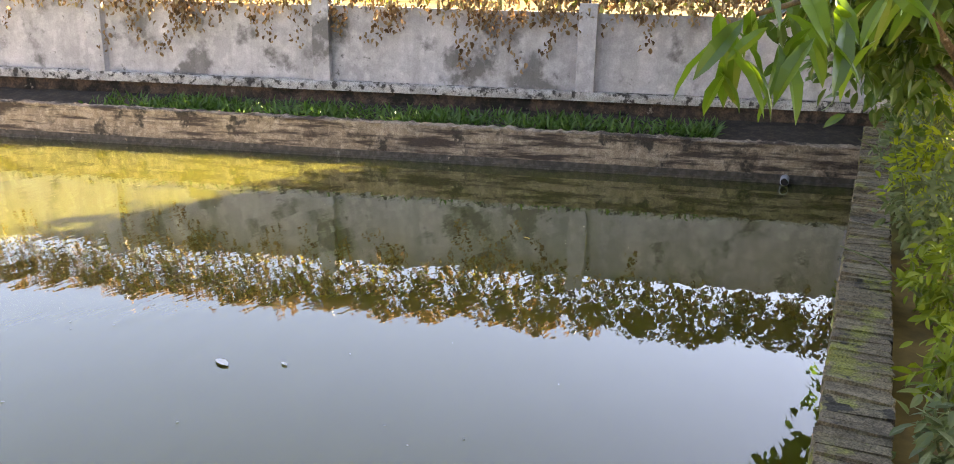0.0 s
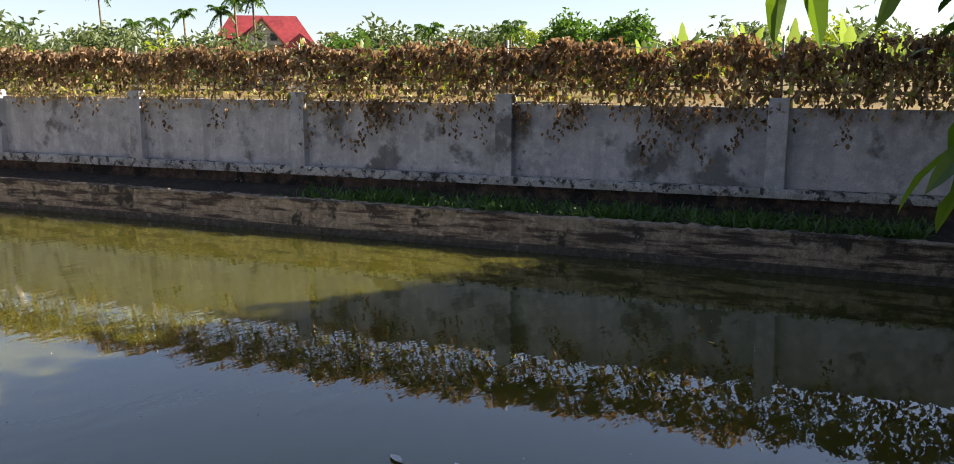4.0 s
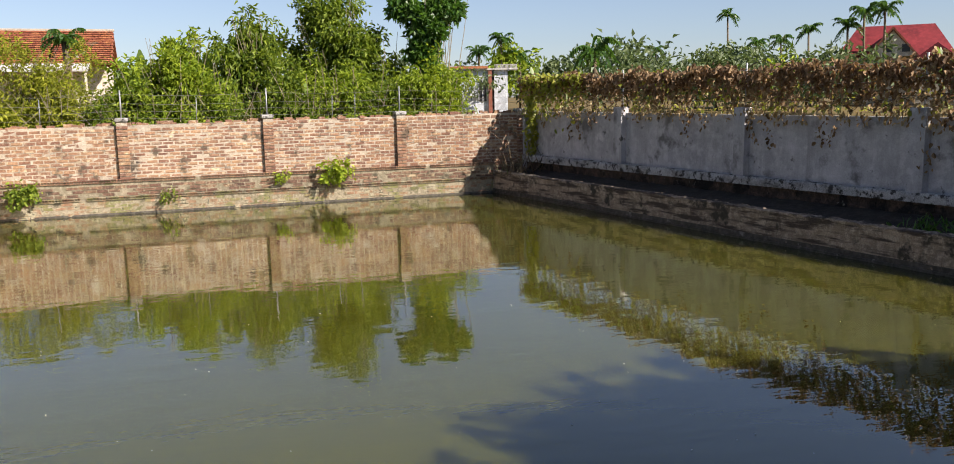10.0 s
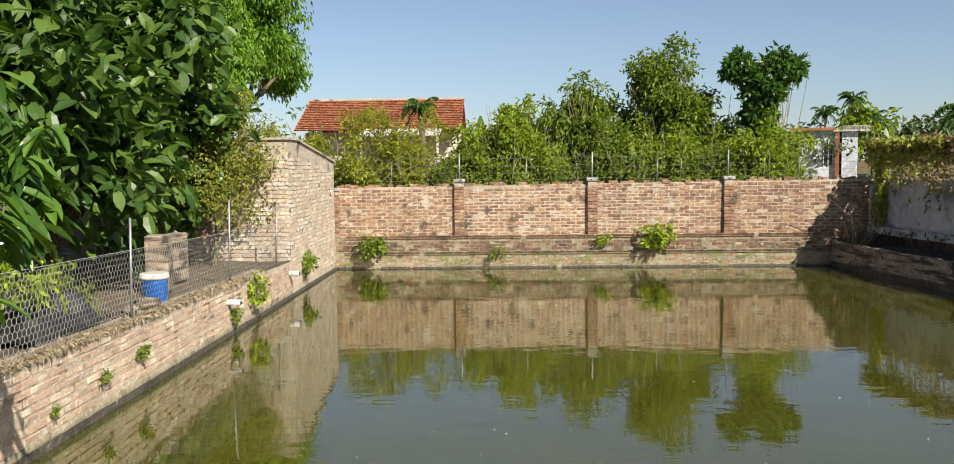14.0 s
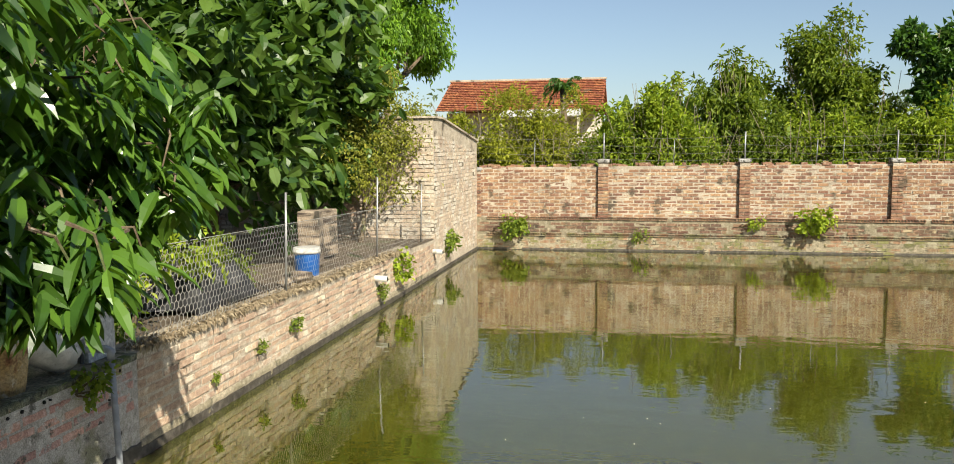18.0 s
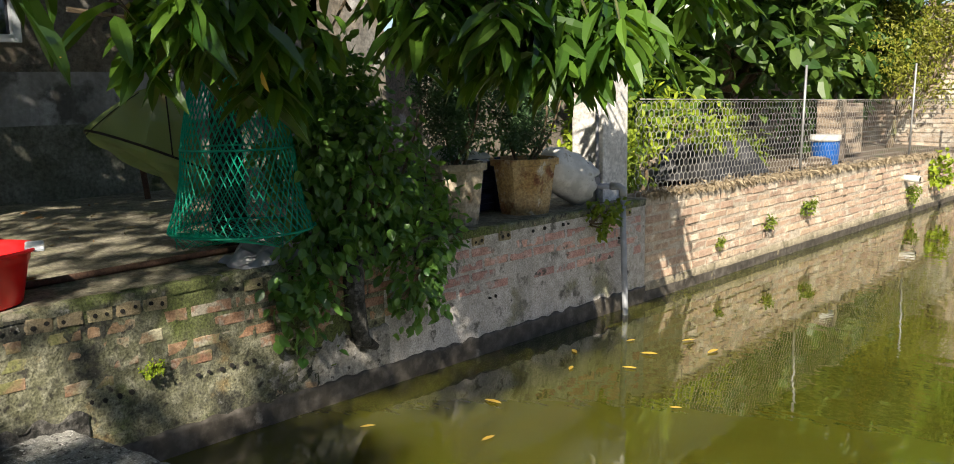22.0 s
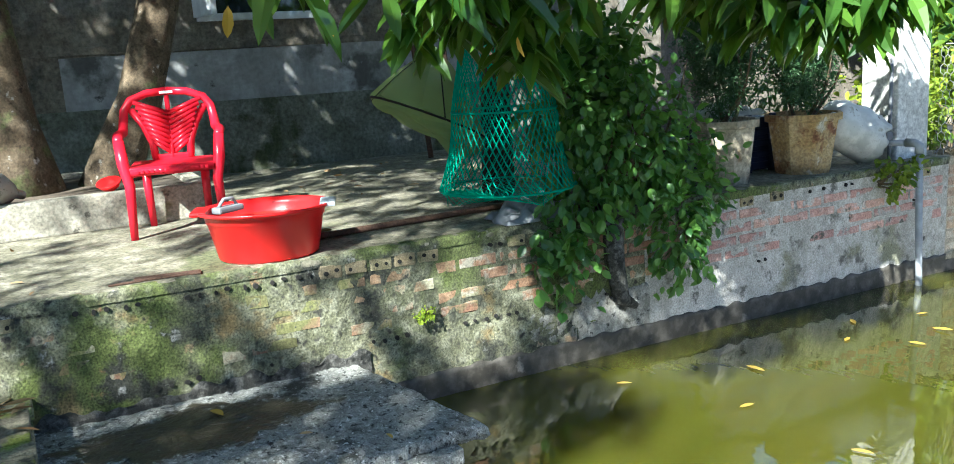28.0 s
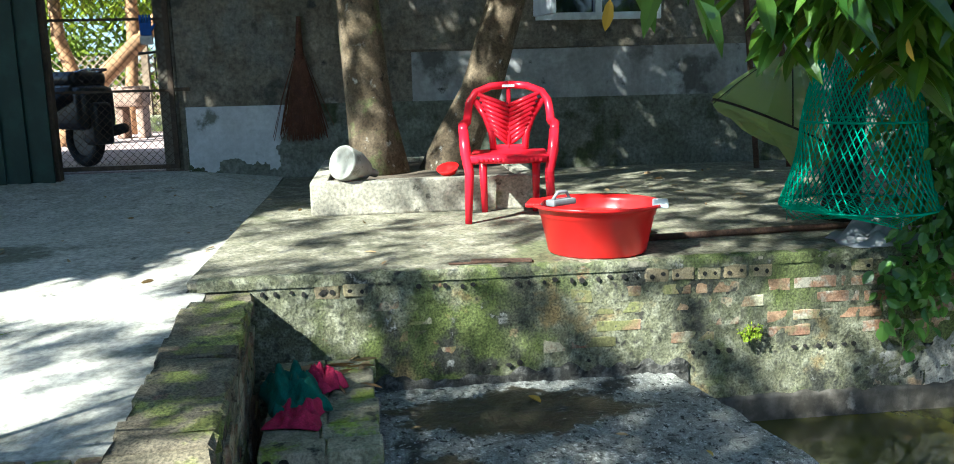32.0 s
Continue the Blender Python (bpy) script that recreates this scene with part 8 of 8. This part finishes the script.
for y, z in ((11.3, 0.46), (14.5, 0.43)):
    stubp = thing("drain_pipe", 0, y, z, label="white plastic drain pipe stub in the brick wall", category="pipe", group="drain stubs")
    v, f = joined([tube([(-0.1, 0, 0.0), (0.17, 0, -0.01)], 0.04, 14)])
    obj("tube", v, f, PALE, stubp, smooth=True)
    # Black disc at the mouth in place of a shaded bore.
    v, f = tube([(0.171, 0, -0.01), (0.12, 0, -0.01)], 0.033, 14)
    obj("bore", v, f, DARKHOLE, stubp)
gp = thing("drain_pipe", ledge_x(-0.62) - 0.02, -0.62, 0.06, label="short plastic drain pipe in the ledge wall", category="pipe", group="drain stubs")
v, f = tube([(0.1, 0, 0), (-0.14, 0.01, -0.01)], 0.05, 14)
obj("tube", v, f, PVC, gp, smooth=True)
# Black disc closes the mouth as its inner shade.
v, f = tube([(-0.142, 0.01, -0.01), (-0.1, 0.01, -0.01)], 0.042, 14)
obj("bore", v, f, DARKHOLE, gp)
for y, z, r, m in ((7.75, 0.36, 0.07, BUSHG), (8.55, 0.42, 0.09, BUSHG), (11.45, 0.27, 0.12, BUSHG), (12.35, 0.5, 0.24, YOUNG), (15.6, 0.5, 0.22, BUSHG), (6.9, 0.3, 0.05, BUSHG), (2.12, 0.42, 0.045, YOUNG)):
    b = wall_bush(0.02, y, z, r, 26, m, "green weed rooted in the brick wall above the water")
    b.matrix_basis = pose(0.02, y, z, 0, 0, 90)

# ---- leaves and flecks on the water ----
FLOAT = leaf_mat("floating_leaf", (0.35, 0.12, 0.02), (0.5, 0.42, 0.06), (0.5, 0.35, 0.05), 0.1, 0.5)
for x, y in [(0.55, 4.3), (0.7, 4.75), (0.5, 4.9), (0.85, 4.5), (1.0, 5.0), (0.65, 3.6), (1.3, 4.1), (0.9, 3.2), (1.35, 2.6), (1.2, 2.2), (1.65, 2.3), (1.8, 2.9), (1.5, 3.3), (0.4, 3.0), (7.9, 3.3), (9.8, 1.6), (1.1, 1.2), (0.35, 4.55), (0.8, 5.2)]:
    l = leaves("floating_leaf", [(0, 0, 0)], [(rng.normal(), rng.normal(), 0.02)], rng.uniform(0.05, 0.11), 0.34, FLOAT, droop=0.02, fold=0.15, roll=0.05)
    l.matrix_basis = pose(x, y, 0.006)
    tagged(l, "fallen yellow-orange leaf floating on the pond", "leaf", "floating leaves")
n = 110
at = np.stack([rng.uniform(2, 11, n), rng.uniform(0.5, 9, n), np.full(n, 0.004)], 1)
tagged(leaves("floating_specks", at, np.stack([rng.normal(size=n), rng.normal(size=n), np.zeros(n)], 1), rng.uniform(0.008, 0.02, n), 0.6, leaf_mat("pale_speck", (0.4, 0.38, 0.3), (0.6, 0.58, 0.5), (0.5, 0.5, 0.4), 0.1, 0.6), droop=0.02, roll=0.05), "tiny pale flecks drifting on the water", "flecks", kind="stuff")
for x, y in ((6.65, 2.49), (6.78, 2.18)):
    l = leaves("floating_scrap", [(0, 0, 0)], [(0.5, 1, 0.0)], 0.14 if y > 2.3 else 0.06, 0.4, PALE, droop=0.02, roll=0.05)
    l.matrix_basis = pose(x, y, 0.008)
    tagged(l, "white scrap floating on the pond", "scrap", "floating scraps")

for x, y, a in ((0.19, 1.11, 0.4), (0.45, 0.62, 2.0), (0.62, 1.35, 1.2), (0.8, 1.62, 0.1), (0.3, 0.45, 2.6)):
    l = leaves("fallen_leaf", [(0, 0, 0)], [(math.cos(a), math.sin(a), 0.08)], 0.09 if a == 0.4 else 0.05, 0.42, FLOAT if a < 1 else DRYLEAF, droop=0.1, fold=0.3, roll=0.1)
    l.matrix_basis = pose(x, y, 0.262)
    tagged(l, "fallen leaf lying on the washing slab", "leaf", "leaves on the slab")

# spiky plant at the yard's side, and an unseen mango added to shade the yard
spiky = thing("spiky_plant", 1.55, -0.95, 0.62, label="strap-leaved plant at the yard's edge", category="plant")
n = 14
a = rng.uniform(0, 2 * math.pi, n)
leaves("blades", np.zeros((n, 3)), np.stack([np.cos(a), np.sin(a), np.full(n, 1.3)], 1), 0.75, 0.05, BUSHG, spiky, droop=0.55)
yard_shade_tree = thing("mango_tree", 0.6, -5.4, PATH_Z, label="unseen mango tree added to shade the yard", category="tree", group="mango trees")
rod("trunk", [(0, 0, -0.1), (0.05, 0.1, 1.4), (-0.1, 0.4, 3.0)], [0.16, 0.13, 0.1], BARK, yard_shade_tree)
for b in ((-1.0, 1.0, 3.7), (0.9, 1.1, 3.6), (-0.2, 1.8, 3.6)):
    rod("bough", limb((-0.1, 0.4, 2.9), b, 0.08, 5), taper(0.06, 0.02, 6), BARK, yard_shade_tree)
rosettes("leaves", lobe_points([(-1.0, 1.0, 3.7, 1.1, 0.8, 0.45), (0.6, 0.9, 3.7, 1.1, 0.8, 0.45), (-2.2, 0.8, 3.6, 0.8, 0.7, 0.4), (-2.8, 3.0, 3.7, 1.2, 1.0, 0.4), (-1.8, 2.2, 3.7, 0.7, 0.8, 0.4), (-3.4, 1.6, 3.6, 0.9, 0.9, 0.4), (-0.6, 1.7, 3.7, 0.8, 0.6, 0.4), (1.2, 0.6, 3.7, 0.6, 0.5, 0.3), (0.5, 1.2, 3.7, 0.5, 0.4, 0.3), (1.6, 0.2, 3.7, 0.6, 0.5, 0.3), (-0.3, 1.3, 3.7, 0.7, 0.5, 0.3)], 1700), 11, 0.26, yard_shade_tree)

# ---- bricks of the walls ----
def header_mesh(material, w=0.113, h=0.064, d=0.05, seed=0, hole=0.018):
    """The end of a hollow brick: a face with two round wells."""
    r = random.Random(seed)
    bm = bmesh.new()
    corner = [bm.verts.new((x * w / 2, 0, z * h / 2)) for x, z in ((-1, -1), (1, -1), (1, 1), (-1, 1))]
    edges = [bm.edges.new((corner[i], corner[(i + 1) % 4])) for i in range(4)]
    wells = []
    for cx in (-w * 0.23, w * 0.23):
        ring = [bm.verts.new((cx + hole * math.cos(k * math.pi / 4), 0, hole * math.sin(k * math.pi / 4))) for k in range(8)]
        edges += [bm.edges.new((ring[i], ring[(i + 1) % 8])) for i in range(8)]
        wells.append(ring)
    bmesh.ops.triangle_fill(bm, edges=edges, use_beauty=True)
    for ring in wells:
        inner = [bm.verts.new(v.co + Vector((0, d, 0))) for v in ring]
        for i in range(8):
            bm.faces.new((ring[i], ring[(i + 1) % 8], inner[(i + 1) % 8], inner[i]))
        bm.faces.new(inner)
    rear = [bm.verts.new(v.co + Vector((0, d, 0))) for v in corner]
    for i in range(4):
        bm.faces.new((corner[i], corner[(i + 1) % 4], rear[(i + 1) % 4], rear[i]))
    for v in corner:
        v.co += Vector((r.uniform(-1, 1), 0, r.uniform(-1, 1))) * 0.004
    bmesh.ops.recalc_face_normals(bm, faces=bm.faces)
    me = bpy.data.meshes.new("brick")
    bm.to_mesh(me)
    bm.free()
    me.materials.append(material)
    return me


def header_row(parent, a, b, z, material, front, pitch=0.115, miss=0.05, hole=0.018):
    """A row of hollow header bricks along a face; front is the way it looks."""
    meshes = [header_mesh(material, seed=s, hole=hole) for s in range(3)]
    a, b = Vector((*a, 0)), Vector((*b, 0))
    d = (b - a).normalized()
    u = pitch / 2
    while u < (b - a).length:
        if random.random() > miss:
            p = new("brick", meshes[random.randrange(3)])
            p.parent = parent
            c = a + d * u + Vector(front) * random.uniform(0.0, 0.006 if hole > 0.015 else 0.002)
            turn = math.atan2(-front[0], front[1]) + math.pi + random.uniform(-0.03, 0.03) * (1 if hole > 0.015 else 0.3)
            p.matrix_basis = Matrix.Translation((c.x, c.y, z + random.uniform(-0.004, 0.004))) @ Matrix.Rotation(turn, 4, "Z")
        u += pitch


# patio wall: hollow headers under the slab and lower down, some bare bricks between
HEADER = mat("ochre_brick_end", (0.3, 0.24, 0.13), (0.2, 0.165, 0.09), (0.38, 0.32, 0.2), 22, 0.92, 0.8, [((0.12, 0.125, 0.05), 0.42, 5), ((0.06, 0.055, 0.04), 0.34, 12)], rnd=0.22)
brick_end = [cross_box_mesh("brick", 0.03, 0.104, 0.06, HEADER, 0.004, s) for s in range(3)]
# Holes are capped black stubs, their inner darkness put into the colour.
hole_v, hole_f = tube([(-0.03, 0, 0), (0.0, 0, 0)], 0.0115, 10)
well = obj("brick_hole", hole_v, hole_f, DARKHOLE, left)
well.matrix_basis = Matrix.Translation((0.0085, 0.3, 0.69))
for z, y0, y1, miss in ((0.69, 0.08, 3.3, 0.24), (0.69, 3.3, 5.75, 0.5), (0.335, 0.62, 3.3, 0.6), (0.335, 3.3, 5.75, 0.75), (0.52, 2.3, 5.6, 0.93)):
    y = y0
    while y < y1:
        if random.random() > miss:
            if z > 0.6 and random.random() < 0.5:
                p = new("brick", brick_end[random.randrange(3)])
                p.parent = left
                p.matrix_basis = Matrix.Translation((-0.0085, y, z + 0.002))
            for d in (-0.025, 0.025):
                if random.random() > 0.1:
                    p = new("brick_hole", well.data)
                    p.parent = left
                    p.matrix_basis = Matrix.Translation((0.01, y + d + random.uniform(-0.004, 0.004), z + random.uniform(-0.006, 0.006))) @ Matrix.Diagonal((1, random.uniform(0.6, 1.1), random.uniform(0.6, 1.05), 1))
        y += 0.116
brick_face(left, (0, 2.2), (0, 3.5), 0.37, 0.66, BAREBRICK, BAREBRICK, -1, skip=0.12, own=(0, 4), proud=0.003, uneven=0.0015, jitter=0.001)
brick_face(left, (0, 1.32), (0, 2.2), 0.37, 0.66, MOSSBRICK, MOSSBRICK, -1, skip=0.2, own=(0, 4), proud=0.0005, uneven=0.0025, jitter=0.001)
brick_face(left, (0, 3.5), (0, 5.8), 0.37, 0.66, PINKBRICK, PINKBRICK, -1, skip=0.15, own=(0, 4), proud=0.003, uneven=0.0015, jitter=0.001)
brick_face(left, (0, 0.1), (0, 1.32), 0.37, 0.66, MOSSBRICK, MOSSBRICK, -1, skip=0.2, own=(0, 4), proud=-0.0025, uneven=0.001, jitter=0.001)
brick_face(left, (0, 0.4), (0, 1.85), 0.08, 0.3, MOSSBRICK, MOSSBRICK, -1, skip=0.5, proud=-0.001, uneven=0.002, jitter=0.0012)
brick_face(left, (0, 3.45), (0, 5.8), 0.02, 0.3, LIMEWALL, LIMEWALL, -1, skip=0.4, proud=-0.001, uneven=0.003, jitter=0.0015)
# sunlit garden part
brick_face(left, (-0.004, 5.85), (-0.004, 14.7), 0.13, 0.74, PALEBRICK, PALEBRICKI, -1, skip=0.01, own=(0.0, 6.6), top=lambda u: 0.75 - 0.018 * u, proud=0.006, uneven=0.004)
# tall block
brick_face(left, (-0.02, 14.7), (-0.02, 18.5), 0.15, 2.5, TALLBRICK, TALLBRICK, -1, skip=0.05, top=lambda u: 2.42 - 0.1 * max(u - 0.6, 0), proud=0.006, uneven=0.004)
brick_face(left, (-5.1, 14.74), (-1.4, 14.74), 0.6, 2.36, PALEBRICK, PALEBRICKI, -1, skip=0.05)
brick_face(left, (-1.4, 14.7), (-0.02, 14.7), 0.6, 2.42, TALLBRICK, TALLBRICK, -1, skip=0.05)
# far wall
brick_face(far, (-0.2, FAR_Y), (11.0, FAR_Y), 0.0, 0.3, MOSSBRICK, MOSSBRICK, -1, skip=0.25, proud=0.006)
brick_face(far, (-0.2, FAR_Y + 0.07), (11.2, FAR_Y + 0.07), 0.37, 0.64, STAINBRICK, STAINBRICK, -1, skip=0.16, proud=0.008, uneven=0.009)
brick_face(far, (0.0, FAR_Y + 0.14), (11.35, FAR_Y + 0.14), 0.70, 1.80, BRICK, BRICKI, -1, skip=0.02, own=(2.9, 7.4), top=lambda u: 1.75 + 0.007 * u, proud=0.005, uneven=0.004, gap=0.026)
header_row(far, (0.2, FAR_Y - 0.025), (11.0, FAR_Y - 0.025), 0.335, MOSSBRICK, (0, -1, 0), hole=0.025)
header_row(far, (0.2, FAR_Y + 0.045), (11.2, FAR_Y + 0.045), 0.672, BRICK, (0, -1, 0), hole=0.025)
# broken bricks left along its top
rows, sizes = [], []
for k in range(110):
    u = random.uniform(0.0, 11.3)
    w = random.uniform(0.05, 0.2)
    rows.append((u, FAR_Y + 0.24 + random.uniform(-0.05, 0.05), 1.75 + 0.007 * u + random.uniform(-0.02, 0.035), random.uniform(-0.2, 0.2)))
    sizes.append((w, random.uniform(0.08, 0.14), random.uniform(0.04, 0.07)))
tagged(many_boxes("brick_rubble", rows, sizes, BRICKI, far), kind="stuff")
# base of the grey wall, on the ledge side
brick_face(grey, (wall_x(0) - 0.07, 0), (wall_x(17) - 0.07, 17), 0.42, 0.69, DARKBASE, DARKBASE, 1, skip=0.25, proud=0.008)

# rowlock coping and face courses of the near wall
coping = [cross_box_mesh("brick", 0.061, 0.245, 0.105, COPING, 0.009, s) for s in range(5)]
wide = [cross_box_mesh("brick", 0.11, 0.24, 0.07, COPING, 0.011, 20 + s) for s in range(5)]
for (ax, ay), (bx, by) in zip(NEAR, NEAR[1:]):
    d = Vector((bx - ax, by - ay, 0))
    flat = ax < 1
    n, turn = int(d.length / (0.116 if flat else 0.0665)), math.atan2(d.y, d.x)
    for k in range(n):
        c = Vector((ax, ay, 0)) + d * ((k + 0.5) / n) + Vector((d.y, -d.x, 0)).normalized() * (0.108 + random.uniform(-0.006, 0.008))
        p = new("brick", (wide if flat else coping)[random.randrange(5)])
        p.parent = near
        p.matrix_basis = Matrix.Translation((c.x, c.y, (0.668 if flat else 0.648) + random.uniform(-0.005, 0.004))) @ Matrix.Rotation(turn + random.uniform(-0.035, 0.035), 4, "Z") @ Matrix.Rotation(random.uniform(-0.025, 0.025), 4, "X")
    brick_face(near, (ax, ay), (bx, by), 0.0, 0.58, COPING, MOSSBRICK, 1, skip=0.12, proud=0.008)
